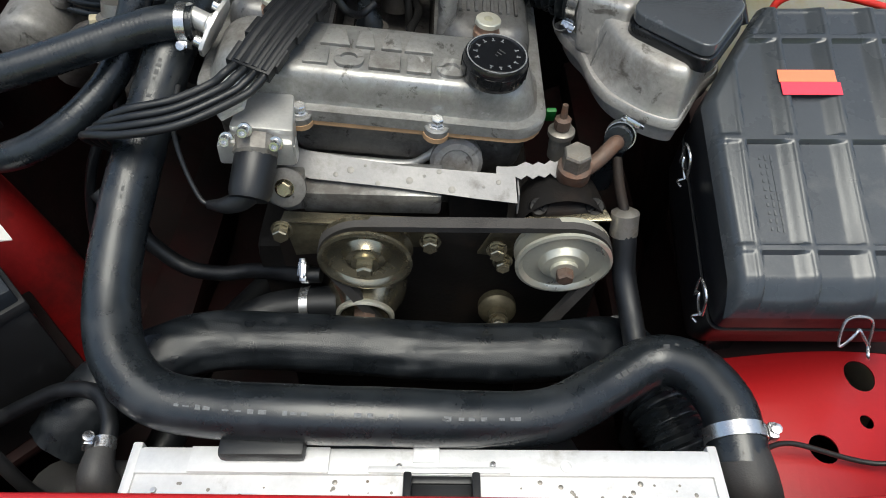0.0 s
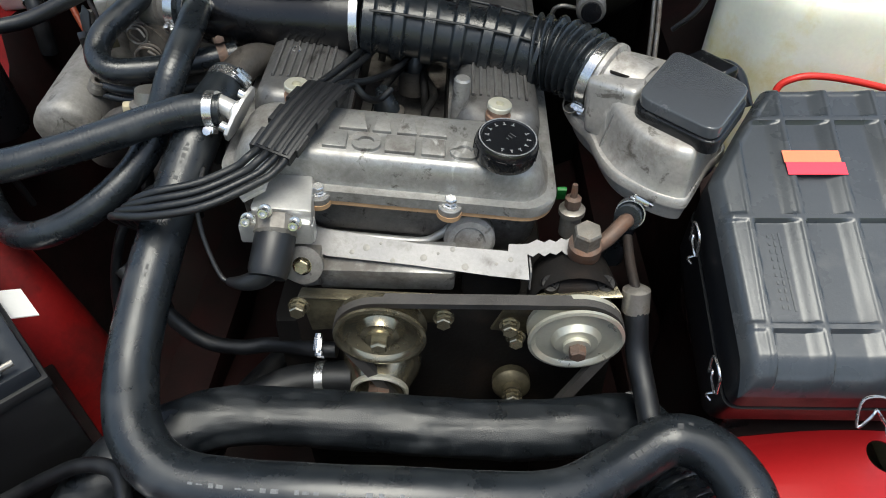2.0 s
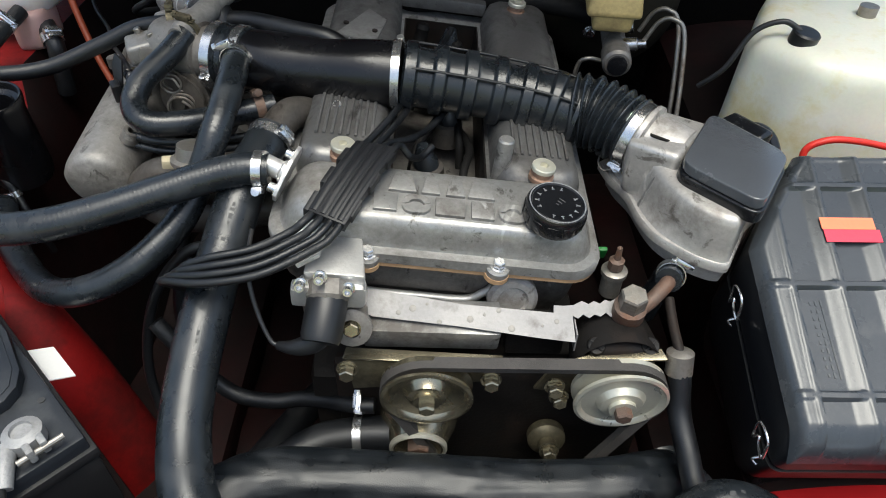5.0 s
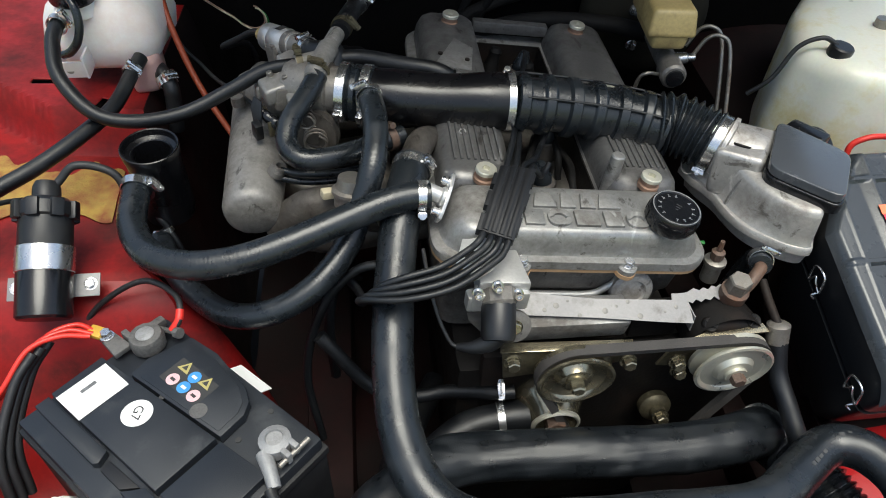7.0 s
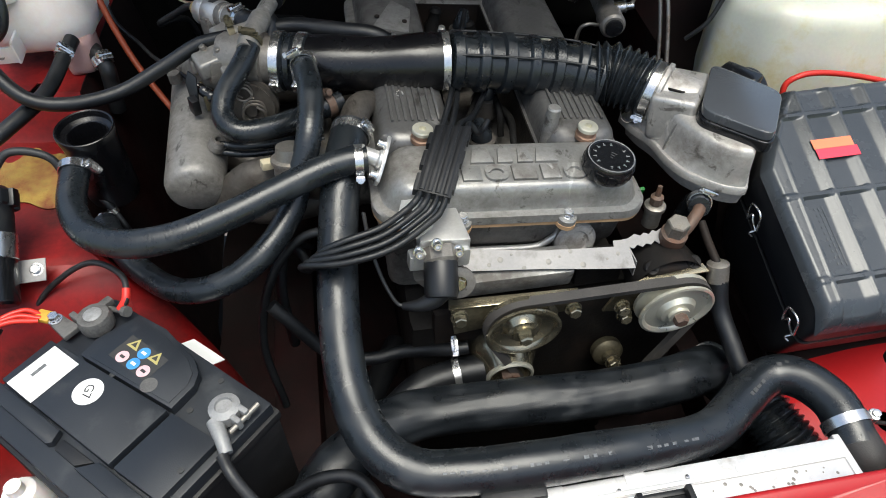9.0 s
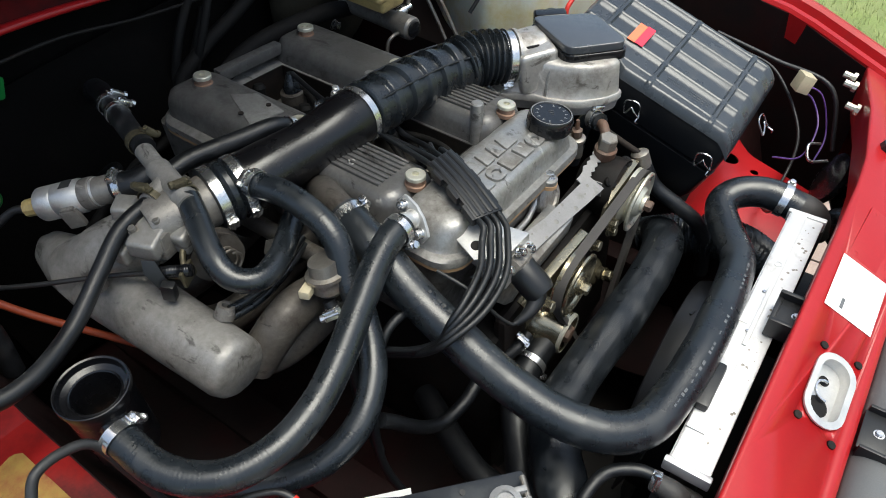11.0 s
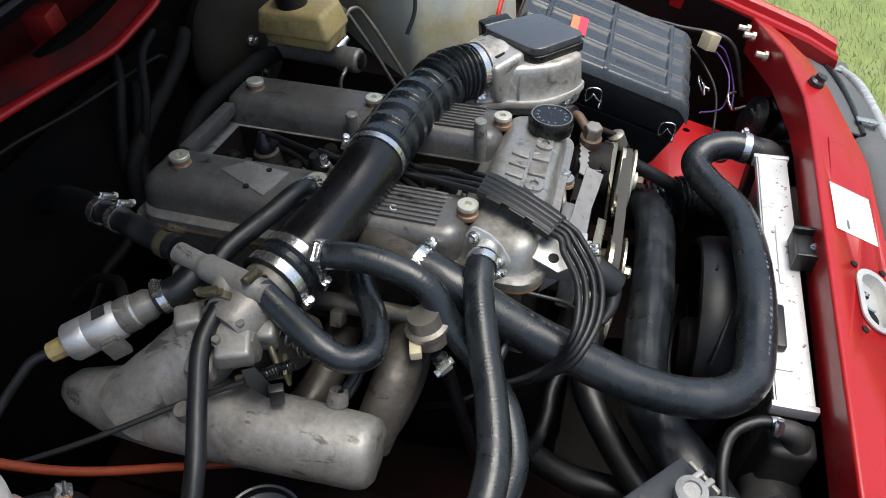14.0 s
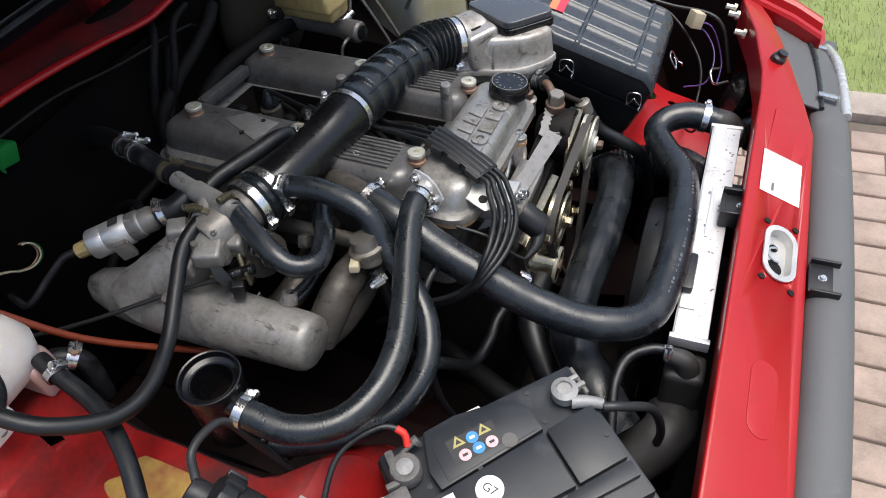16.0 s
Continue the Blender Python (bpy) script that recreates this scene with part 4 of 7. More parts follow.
# front face of the head: machined recess with a bright lip
part("front_recess", prism([(-0.068, -0.028), (0.048, -0.028), (0.062, -0.018), (0.066, 0.0215), (-0.078, 0.0215), (-0.078, -0.012)], 0.004, EN @ at(0.0, -0.074, -0.086, 90), 0.001), CAST_DULL, engine)
lip = [(-0.092, -0.082, -0.09), (-0.080, -0.083, -0.108), (-0.062, -0.084, -0.1165), (-0.01, -0.084, -0.1175), (0.036, -0.084, -0.1165), (0.054, -0.083, -0.105), (0.068, -0.082, -0.092), (0.095, -0.08, -0.088)]
part("recess_lip", tube([EN @ V(p) for p in lip], 0.0045, 10), CAST_CLEAN, engine, "bright machined lip")
part("cam_plug", lathe([(0.026, 0), (0.026, 0.012), (0.022, 0.016), (0.016, 0.016), (0.014, 0.013), (0, 0.013)], axes(EN @ V((0.083, -0.080, -0.105)), EN.to_3x3() @ V((0, -1, 0.3))), 28), CAST_BRIGHT, engine)
for x in (-0.066, 0.0585):
    lug = part("rim_lug", lathe([(0.0095, -0.006), (0.0115, -0.002), (0.0115, 0.007), (0.0105, 0.008), (0, 0.008)], axes(EN @ V((x, -0.096, -0.060)), EN.to_3x3() @ V((0, 0, 1))), 20), CAST, engine)
    hexbolt(EN @ V((x, -0.096, -0.052)), EN.to_3x3() @ V((0, 0, 1)), 0.0060, 0.0085, engine)
    part("gasket_ear", lathe([(0.0122, -0.0045), (0.0122, 0.0008), (0, 0.0008)], axes(EN @ V((x, -0.096, -0.0600)), EN.to_3x3() @ V((0, 0, 1))), 20), GASKET, engine)
# outlet block at the front corner, its three screws and its black elbow
BLK = at(-0.150, 0.455, 0.832, 2, 4, 4)
block = part("water_outlet", join(prism([(-0.025, -0.012), (0.030, -0.018), (0.026, 0.040), (-0.018, 0.046)], 0.032, BLK, 0.003), prism([(-0.034, -0.022), (0.030, -0.024), (0.026, -0.008), (-0.028, -0.004)], 0.026, BLK @ at(0, 0, -0.004), 0.004), box(0.014, 0.016, 0.022, BLK @ at(-0.030, -0.012, -0.006), 0.004), box(0.014, 0.016, 0.022, BLK @ at(0.024, -0.012, -0.006), 0.004)), CAST_CLEAN, engine, "pale alloy outlet block")
OP = axes((-0.172, 0.468, 0.8755), (-0.28, -0.12, 0.95), (0, 1, 0))
part("outlet_plate", prism([(-0.030, 0.004), (-0.022, -0.016), (0.016, -0.020), (0.027, -0.006), (0.026, 0.010), (-0.004, 0.022)], 0.004, OP, 0.001), CAST_CLEAN, block, "pale alloy plate with a bolt hole")
# Dark disc on the plate, painted as the bolt hole's shade.
part("block_hole", lathe([(0.0, 0.0), (0.0056, 0.0), (0.0062, -0.001)], OP @ at(0.003, 0.006, 0.0048), 18), DARK, block)
for x, y, z in ((-0.174, 0.436, 0.855), (-0.155, 0.432, 0.868), (-0.132, 0.434, 0.852)):
    hexbolt((x, y, z), (0, -1, 0.35), 0.0046, 0.010, engine, STEEL, socket=True)
part("sensor_collar", lathe([(0.020, 0), (0.020, 0.014), (0.017, 0.018), (0, 0.018)], axes((-0.151, 0.444, 0.848), (0, -0.85, -0.5)), 10), CAST_DULL, engine)
elbow = part("outlet_elbow", join(lathe([(0.0175, 0), (0.0185, 0.005), (0.0185, 0.036), (0.0165, 0.042), (0, 0.043)], axes((-0.151, 0.434, 0.841), (-0.12, -0.83, -0.55)), 24),
                                  tube([(-0.155, 0.407, 0.823), (-0.164, 0.402, 0.815), (-0.180, 0.402, 0.808), (-0.197, 0.409, 0.802)], lambda s, d: 0.0125 - 0.0085 * s, 12)), PLASTIC_MATT, engine, "black plastic elbow")
part("washer_ring", lathe([(0.009, 0), (0.019, 0), (0.019, 0.004), (0.012, 0.006), (0.009, 0.006)], axes((-0.132, 0.432, 0.803), (0, -0.9, 0.4)), 24), CAST_DULL, engine)
hexbolt((-0.132, 0.43, 0.804), (0, -0.9, 0.4), 0.0075, 0.009, engine, ZINC)

# cut sheet strip across the front, with a torn end
ST = at(-0.030, 0.4580, 0.7935, 0, 2, -4.5) @ at(0, 0, 0, 30)
strip = part("sheet_strip", join(prism([(-0.146, 0.020), (-0.112, 0.018), (0.0, 0.009), (0.108, 0.009), (0.112, -0.018), (0.075, -0.017), (0.0, -0.013), (-0.085, -0.011), (-0.12, 0.004)], 0.0015, ST),
                                 prism([(0.09, 0.0), (0.104, 0.001), (0.109, 0.005), (0.114, 0.003), (0.119, 0.0075), (0.125, 0.0045), (0.130, 0.0085), (0.136, 0.007), (0.141, 0.0115), (0.146, 0.0075), (0.151, 0.012), (0.158, 0.013), (0.155, 0.019), (0.157, 0.025), (0.150, 0.0265), (0.145, 0.023), (0.140, 0.0245), (0.135, 0.020), (0.129, 0.022), (0.124, 0.0185), (0.117, 0.021), (0.109, 0.016), (0.10, 0.0145), (0.09, 0.014)], 0.0015, ST @ at(0, 0.003, -0.002, -3)),
                                 box(0.0015, 0.03, 0.024, at(0.0815, 0.452, 0.764))), SHEET, engine, "hand-cut galvanised strip with a torn end")
for k in range(11):
    part("grease_spot", lathe([(0.0, 0.0003), (0.0012 + 0.0008 * ((k * 7) % 3), 0.0002), (0.0016 + 0.001 * ((k * 7) % 3), 0)], ST @ at(-0.09 + 0.0175 * k + 0.004 * ((k * 3) % 4), -0.005 + 0.0055 * ((k * 5) % 4 - 1), 0.0016), 9), GREASE, strip)
# timing case and bracket plates
part("timing_case", prism([(-0.068, 0.0), (0.066, 0.0), (0.068, 0.030), (-0.064, 0.032)], 0.04, at(-0.058, 0.4475, 0.752, 100, 0, -1) @ at(0, 0, -0.04), 0.004), CAST, engine)
part("timing_ear", prism([(-0.04, 0.03), (0.02, 0.03), (0.02, -0.008), (0.0, -0.012), (-0.018, 0.0)], 0.02, at(-0.14, 0.466, 0.768, 90, 0, 0), 0.003), CAST_DULL, engine)
# Solid dark block drawn in place of the recess's shade.
part("case_recess", box(0.06, 0.02, 0.05, at(0.045, 0.462, 0.738), 0.006), DARK, engine)
part("bracket_plate", prism([(-0.092, -0.012), (0.062, -0.014), (0.064, -0.002), (-0.09, 0.001)], 0.003, at(-0.052, 0.436, 0.7605, 6, 0, -2), 0.001), ZINC, engine, "pale zinc bracket ledge")
part("bracket_web", prism([(-0.085, -0.05), (0.05, -0.03), (0.062, 0.0), (-0.09, 0.0)], 0.003, at(-0.052, 0.428, 0.762, 90, 0, -2), 0.001), ZINC_DARK, engine)
part("pump_bracket", prism([(-0.052, -0.006), (0.05, -0.004), (0.045, 0.008), (0.0, 0.010)], 0.004, at(0.118, 0.4245, 0.769, 14, -4, -2), 0.001), ZINC, engine, "pale zinc bracket ledge")
part("pump_web", prism([(-0.07, -0.04), (0.03, -0.06), (0.045, 0.0), (-0.05, 0.0)], 0.004, at(0.112, 0.424, 0.768, 90, -3, 0), 0.001), ZINC_DARK, engine)
for c in ((-0.136, 0.405, 0.775), (-0.001, 0.408, 0.757), (0.069, 0.414, 0.722), (0.062, 0.412, 0.742)):
    hexbolt(c, (0, -1, 0.1), 0.0075, 0.012, engine, ZINC)
# Plate added to blacken the gap behind the pulleys, as shade would.
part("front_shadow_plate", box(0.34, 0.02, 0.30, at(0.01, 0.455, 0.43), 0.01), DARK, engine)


def pulley(name, c, r, mat, dish, bolt_mat, label):
    """A pressed pulley, its groove, dished face and centre bolt."""
    m = axes(c, (0, -1, -0.085))
    p = part(name, lathe([(0.006, -0.022), (r, -0.022), (r, -0.017), (r - 0.012, -0.012), (r - 0.012, -0.009), (r, -0.004), (r, -0.001), (r - 0.003, 0.0), (r - 0.006, -0.002), *dish, (0.0, dish[-1][1])], m, 48, 28), mat, engine, label)
    part("pulley_hub", lathe([(0.013, dish[-1][1] - 0.001), (0.013, dish[-1][1] + 0.004), (0.0, dish[-1][1] + 0.004)], m, 24), mat, p)
    b = lathe([(0.0085, dish[-1][1] + 0.003), (0.0085, dish[-1][1] + 0.012), (0.007, dish[-1][1] + 0.014), (0, dish[-1][1] + 0.014)], m, 6, 25)
    part("pulley_bolt", b, bolt_mat, p)
    return p


pulley("water_pump_pulley", (-0.062, 0.392, 0.742), 0.0445, ZINC, [(0.036, -0.006), (0.028, -0.010), (0.0235, -0.011), (0.0205, -0.008), (0.0185, -0.003), (0.015, -0.002)], ZINC, "yellow zinc plated pulley")
pulley("power_steering_pulley", (0.124, 0.392, 0.740), 0.0455, ZINC_PALE, [(0.038, -0.004), (0.024, -0.004), (0.020, 0.002), (0.014, 0.003)], RUST, "pale zinc pulley with a rusty centre bolt")
DRUM = axes((-0.071, 0.400, 0.646), (0.0, -1, -0.085))
part("pump_drum", lathe([(0.0, -0.075), (0.040, -0.075), (0.041, -0.072), (0.041, -0.068), (0.034, -0.064), (0.034, -0.058), (0.041, -0.054), (0.042, -0.046), (0.042, -0.036), (0.0395, -0.026), (0.0330, -0.014), (0.0300, -0.004), (0.0292, 0.0), (0.0280, 0.0016), (0.0245, 0.0008), (0.0225, -0.004), (0.0, -0.006)], DRUM, 44, 30), ZINC, engine, "gold plated pump drum")
part("drum_ring", lathe([(0.0293, -0.0035), (0.0306, -0.003), (0.0308, 0.0005), (0.0285, 0.0028), (0.0262, 0.002)], DRUM, 44), ZINC_PALE, engine, "bright turned ring")
part("drum_nut", lathe([(0.0125, -0.006), (0.0125, 0.005), (0.011, 0.0065), (0.0, 0.0065)], DRUM, 6, 25), RUST, engine, "rusty nut")
part("idler_pulley", lathe([(0.021, 0), (0.021, 0.010), (0.017, 0.014), (0.010, 0.016), (0.010, 0.024), (0, 0.024)], axes((0.07, 0.435, 0.622), (0, -1, 0.25)), 28), ZINC_DARK, engine)
hexbolt((0.07, 0.410, 0.628), (0, -1, 0.25), 0.008, 0.012, engine, ZINC)


def belt_path():
    """The drive belt's loop round both pulleys and down to the crank."""
    out = []
    for cx, cz, r, a0, a1 in ((0.124, 0.740, 0.0425, 60 - 95, 95), (-0.062, 0.742, 0.0415, 88, 205), (0.035, 0.585, 0.06, 205, 330)):
        n = 12
        for i in range(n + 1):
            a = radians(a0 + (a1 - a0) * i / n)
            out.append((cx + r * math.cos(a), cz + r * math.sin(a)))
    return out


def belt_mesh():
    loop = belt_path()
    bm = bmesh.new()
    k = len(loop)
    mx, mz = sum(p[0] for p in loop) / k, sum(p[1] for p in loop) / k
    rows = []
    for i, (x, z) in enumerate(loop):
        a, b = loop[i - 1], loop[(i + 1) % k]
        tx, tz = b[0] - a[0], b[1] - a[1]
        ln = math.hypot(tx, tz)
        nx, nz = tz / ln, -tx / ln
        y = 0.403
        rows.append([bm.verts.new(p) for p in ((x + nx * 0.004, y - 0.0065, z + nz * 0.004), (x + nx * 0.004, y + 0.0065, z + nz * 0.004), (x - nx * 0.005, y + 0.004, z - nz * 0.005), (x - nx * 0.005, y - 0.004, z - nz * 0.005))])
    for i in range(k):
        a, b = rows[i], rows[(i + 1) % k]
        for j in range(4):
            bm.faces.new((a[j], a[(j + 1) % 4], b[(j + 1) % 4], b[j]))
    bmesh.ops.recalc_face_normals(bm, faces=bm.faces[:])
    return smooth(bm, 40)


solo("drive_belt", belt_mesh(), BELT, (0.03, 0.40, 0.56), "worn grey-black drive belt round the pulleys", "belt")

# power steering pump with its banjo bolt and rusty pipe
pump = thing("power_steering_pump", (0.125, 0.45, 0.70), "dark cast power steering pump with a rusty banjo bolt", "pump")
part("pump_body", join(lathe([(0.045, 0), (0.045, 0.02), (0.04, 0.05), (0.03, 0.06), (0, 0.06)], axes((0.125, 0.425, 0.748), (0, 1, 0)), 28), box(0.068, 0.045, 0.04, at(0.126, 0.452, 0.745, 18), 0.012, 3, 0.8)), DARK, pump)
part("banjo_bolt", lathe([(0.0135, 0), (0.0135, 0.016), (0.012, 0.018), (0, 0.018)], axes((0.133, 0.458, 0.808), (0, -0.15, 1)), 6, 25), STEEL_DARK, pump, "brown stained hexagon bolt")
part("banjo", lathe([(0.012, -0.02), (0.016, -0.014), (0.016, 0.0), (0.013, 0.002), (0, 0.002)], axes((0.133, 0.458, 0.806), (0, -0.15, 1)), 20), RUST, pump)
part("banjo_pipe", tube([(0.138, 0.458, 0.797), (0.155, 0.468, 0.803), (0.172, 0.482, 0.812), (0.178, 0.492, 0.805)], 0.0075, 12), RUST, pump, "rusty steel pipe")
for x in (0.10, 0.152):
    part("pump_screw", lathe([(0.0095, 0), (0.0095, 0.004), (0.008, 0.006), (0.004, 0.0055), (0.0035, 0.003), (0, 0.003)], axes((x, 0.434, 0.776), (0, -0.6, 0.8)), 20), DARK, pump)
    for turn in (45, 135):
        part("boss_rib", box(0.015, 0.0022, 0.002, axes((x, 0.4310, 0.7795), (0, -0.6, 0.8)) @ at(0, 0, 0, 0, 0, turn), 0.001), DARK, pump)
hose_ps = thing("power_steering_hose", (0.19, 0.40, 0.60), "black rubber hose with a crimped steel collar", "hose")
part("hose", tube([(0.181, 0.415, 0.76), (0.184, 0.394, 0.725), (0.190, 0.358, 0.70), (0.195, 0.325, 0.675), (0.20, 0.305, 0.63), (0.205, 0.30, 0.57)], 0.0112, 14), RUBBER_DULL, hose_ps)
part("collar", lathe([(0.0115, -0.012), (0.0130, -0.01), (0.0130, 0.012), (0.008, 0.015), (0, 0.015)], axes((0.180, 0.42, 0.768), (-0.05, 0.35, 0.93)), 20), STEEL_DARK, hose_ps, "dull crimped steel collar")
part("pipe", tube([(0.179, 0.424, 0.778), (0.176, 0.45, 0.79), (0.176, 0.475, 0.80)], 0.005, 10), DARK, hose_ps)
pipe_hose = thing("return_hose", (0.178, 0.5, 0.78), "black hose end with a steel clip", "hose")
part("hose", tube([(0.176, 0.488, 0.812), (0.184, 0.505, 0.805), (0.186, 0.52, 0.785), (0.18, 0.53, 0.72)], 0.013, 14), RUBBER, pipe_hose)
clamp((0.182, 0.50, 0.809), (0.3, 0.8, -0.3), 0.0135, pipe_hose, (0.2, -0.3, 1))
# oil pressure sender
sender = thing("oil_pressure_sender", (0.118, 0.53, 0.79), "rusty oil pressure sender with a green connector", "sender")
part("sender_body", lathe([(0.013, -0.03), (0.013, 0.0), (0.016, 0.002), (0.016, 0.008), (0.012, 0.01), (0, 0.01)], axes((0.124, 0.50, 0.808), (0, 0, 1)) @ Matrix.Scale(0.82, 4), 20), STEEL_DARK, sender)
part("terminal", lathe([(0.008, 0.01), (0.009, 0.012), (0.009, 0.022), (0.004, 0.024), (0.003, 0.04), (0, 0.04)], axes((0.124, 0.50, 0.808), (0, 0, 1)) @ Matrix.Scale(0.9, 4), 8), RUST, sender)
part("connector", box(0.010, 0.005, 0.018, at(0.117, 0.535, 0.800, 20), 0.0015), GREEN_DULL, sender, "green plastic connector")

# ---- radiator ----
radiator = thing("radiator", (0, 0.19, 0.36), "bright aluminium radiator with black plastic end tanks", "radiator")
part("top_rail", join(box(0.432, 0.044, 0.012, at(-0.002, 0.190, 0.7245), 0.002), box(0.432, 0.020, 0.004, at(-0.002, 0.2, 0.7355), 0.0015)), RAD_ALU, radiator, "bright scuffed aluminium rail")
part("core", box(0.42, 0.03, 0.36, at(-0.002, 0.19, 0.36), 0.002), STEEL_DARK, radiator)
for s in (-1, 1):
    part("end_cap", box(0.008, 0.05, 0.02, at(-0.002 + s * 0.219, 0.190, 0.719), 0.002), RAD_ALU, radiator)
    part("end_tank", box(0.045, 0.05, 0.34, at(-0.002 + s * 0.245, 0.188, 0.375), 0.010, 3), DUSTY_PLASTIC, radiator)
neck = part("outlet_neck", tube([(0.252, 0.176, 0.68), (0.251, 0.182, 0.705), (0.246, 0.194, 0.720), (0.242, 0.214, 0.727)], 0.0225, 18), DUSTY_PLASTIC, radiator)
part("inlet_neck", tube([(-0.25, 0.185, 0.70), (-0.25, 0.188, 0.722), (-0.25, 0.196, 0.731), (-0.25, 0.212, 0.735)], lambda s, d: 0.019 - 0.009 * s, 16), DUSTY_PLASTIC, radiator)
part("lower_outlet", tube([(-0.26, 0.19, 0.62), (-0.285, 0.19, 0.62), (-0.31, 0.20, 0.62), (-0.34, 0.23, 0.60)], 0.034, 18), DUSTY_PLASTIC, radiator)
part("mount_plate", box(0.105, 0.020, 0.003, at(-0.125, 0.200, 0.7395), 0.001), RAD_ALU, radiator)
part("mount_pad", box(0.064, 0.016, 0.014, at(-0.122, 0.2055, 0.7415), 0.004), RUBBER_DULL, radiator, "black rubber pad")
part("rail_lug", box(0.02, 0.022, 0.004, at(0.0, 0.210, 0.737), 0.001), RAD_ALU, radiator)
part("rail_seam", box(0.106, 0.005, 0.003, at(0.01, 0.193, 0.7392), 0.001), RAD_ALU, radiator)
for x, y in ((-0.165, 0.206), (-0.085, 0.206), (-0.004, 0.213), (0.006, 0.213), (-0.02, 0.196), (0.05, 0.198), (-0.2, 0.178)):
    part("rivet", lathe([(0.0026, 0), (0.002, 0.001), (0, 0.0012)], at(x, y, 0.7405 if y > 0.195 else 0.7366), 10), STEEL, radiator)
rng = random.Random(21)
specks = part("grime_specks", join(*[lathe([(0.0, 0.0004), (r, 0.0003), (r * 1.3, 0)], at(rng.uniform(-0.21, 0.20), rng.uniform(0.172, 0.186), 0.7366), 7) for r in [rng.uniform(0.0005, 0.0018) for _ in range(34)]]), STEEL_DARK, radiator, "dark specks of grime")
tagged(specks, "dark specks of grime", kind="stuff")
for x in (-0.10, 0.105):
    part("stamped_ring", lathe([(0.0036, 0), (0.0036, 0.0008), (0.005, 0.0008), (0.005, 0)], at(x, 0.197, 0.7395), 16), RAD_ALU, radiator)
bm_ = join(box(0.05, 0.03, 0.006, at(0.012, 0.163, 0.752, 0), 0.002), box(0.006, 0.036, 0.03, at(-0.012, 0.163, 0.738), 0.002), box(0.006, 0.036, 0.03, at(0.036, 0.163, 0.738), 0.002), box(0.046, 0.006, 0.022, at(0.012, 0.178, 0.738), 0.002))
mount = part("top_mount", bm_, PLASTIC_MATT, radiator, "black plastic top mount")
hexbolt((0.012, 0.155, 0.758), (0, 0, 1), 0.004, 0.004, mount)
fan = thing("radiator_fan", (-0.02, 0.25, 0.45), "dark plastic cooling fan and shroud behind the radiator", "fan")
part("shroud", lathe([(0.15, -0.012), (0.154, -0.012), (0.157, 0.01), (0.155, 0.036), (0.150, 0.048), (0.144, 0.05), (0.144, 0.036), (0.147, 0.0)], axes((0.0, 0.232, 0.55), (0, 1, 0)), 48), PLASTIC_MATT, fan)
part("motor", lathe([(0.05, -0.01), (0.05, 0.05), (0.04, 0.06), (0, 0.06)], axes((-0.03, 0.232, 0.55), (0, 1, 0)), 28), DARK, fan)
for k in range(7):
    part("blade", sheet(lambda u, v, a=k * 0.8976: (-0.03 + (0.05 + 0.11 * v) * math.cos(a + 0.5 * u), 0.246 + 0.02 * u, 0.55 + (0.05 + 0.11 * v) * math.sin(a + 0.5 * u)), 4, 6, 0.003), PLASTIC_MATT, fan)

# ---- coolant and breather hoses ----
H1 = [(-0.227, 0.616, 0.894), (-0.242, 0.56, 0.880), (-0.254, 0.505, 0.853), (-0.262, 0.445, 0.828), (-0.266, 0.385, 0.803), (-0.263, 0.325, 0.782), (-0.245, 0.272, 0.768), (-0.21, 0.242, 0.759), (-0.16, 0.233, 0.757),
      (-0.1, 0.229, 0.758), (-0.03, 0.23, 0.753), (0.04, 0.234, 0.741), (0.1, 0.245, 0.729), (0.15, 0.275, 0.723), (0.192, 0.298, 0.726), (0.222, 0.286, 0.732), (0.240, 0.254, 0.734), (0.2415, 0.224, 0.730), (0.2415, 0.206, 0.725)]
top_hose = thing("top_radiator_hose", (-0.05, 0.23, 0.72), "thick black rubber radiator hose with faded print", "hose")
part("hose", crumple(tube(H1, 0.0222, 26, 10, 1.0, 0.006), 0.0007, 0.05), RUBBER, top_hose)
clamp((0.2412, 0.2275, 0.7305), (0.03, -1, -0.16), 0.0232, top_hose, (1, 0, 0.1), 0.011)
clamp((-0.2285, 0.608, 0.890), (-0.25, -0.95, -0.25), 0.0232, top_hose, (1, 0, 0.6), 0.011)


def line_of(pts, per=10):
    line = spline(pts, per)
    way = [0.0]
    for a, b in zip(line, line[1:]):
        way.append(way[-1] + (b - a).length)
    return line, way


def print_bars(parent, pts, s0, s1, lift, up, seed, size=0.006, mat=None):
    """A row of faded unreadable print along a hose."""
    rng = random.Random(seed)
    line, way = line_of(pts)
    s = s0
    made = []
    while s < s1:
        w = rng.uniform(0.003, 0.006)
        i = max(k for k in range(len(way) - 1) if way[k] <= s)
        t = (line[i + 1] - line[i]).normalized()
        c = line[i].lerp(line[i + 1], (s - way[i]) / (way[i + 1] - way[i]))
        u = V(up) - t * V(up).dot(t)
        u.normalize()
        m = axes(c + u * lift, u, t)
        if rng.random() < 0.75:
            made.append(box(w, size * rng.uniform(0.25, 0.9), 0.0004, m))
        s += w + rng.uniform(0.001, 0.005)
    return part("print", join(*made), mat or PRINT_GREY, parent, "faded unreadable print")


print_bars(top_hose, H1, 0.45, 0.70, 0.0219, (0, -0.45, 0.9), 3, 0.004, PRINT_PALE)
print_bars(top_hose, H1, 0.10, 0.24, 0.0219, (0.25, -0.3, 0.9), 4)
print_bars(top_hose, H1, 0.79, 0.87, 0.0219, (0.3, -0.1, 0.9), 6)

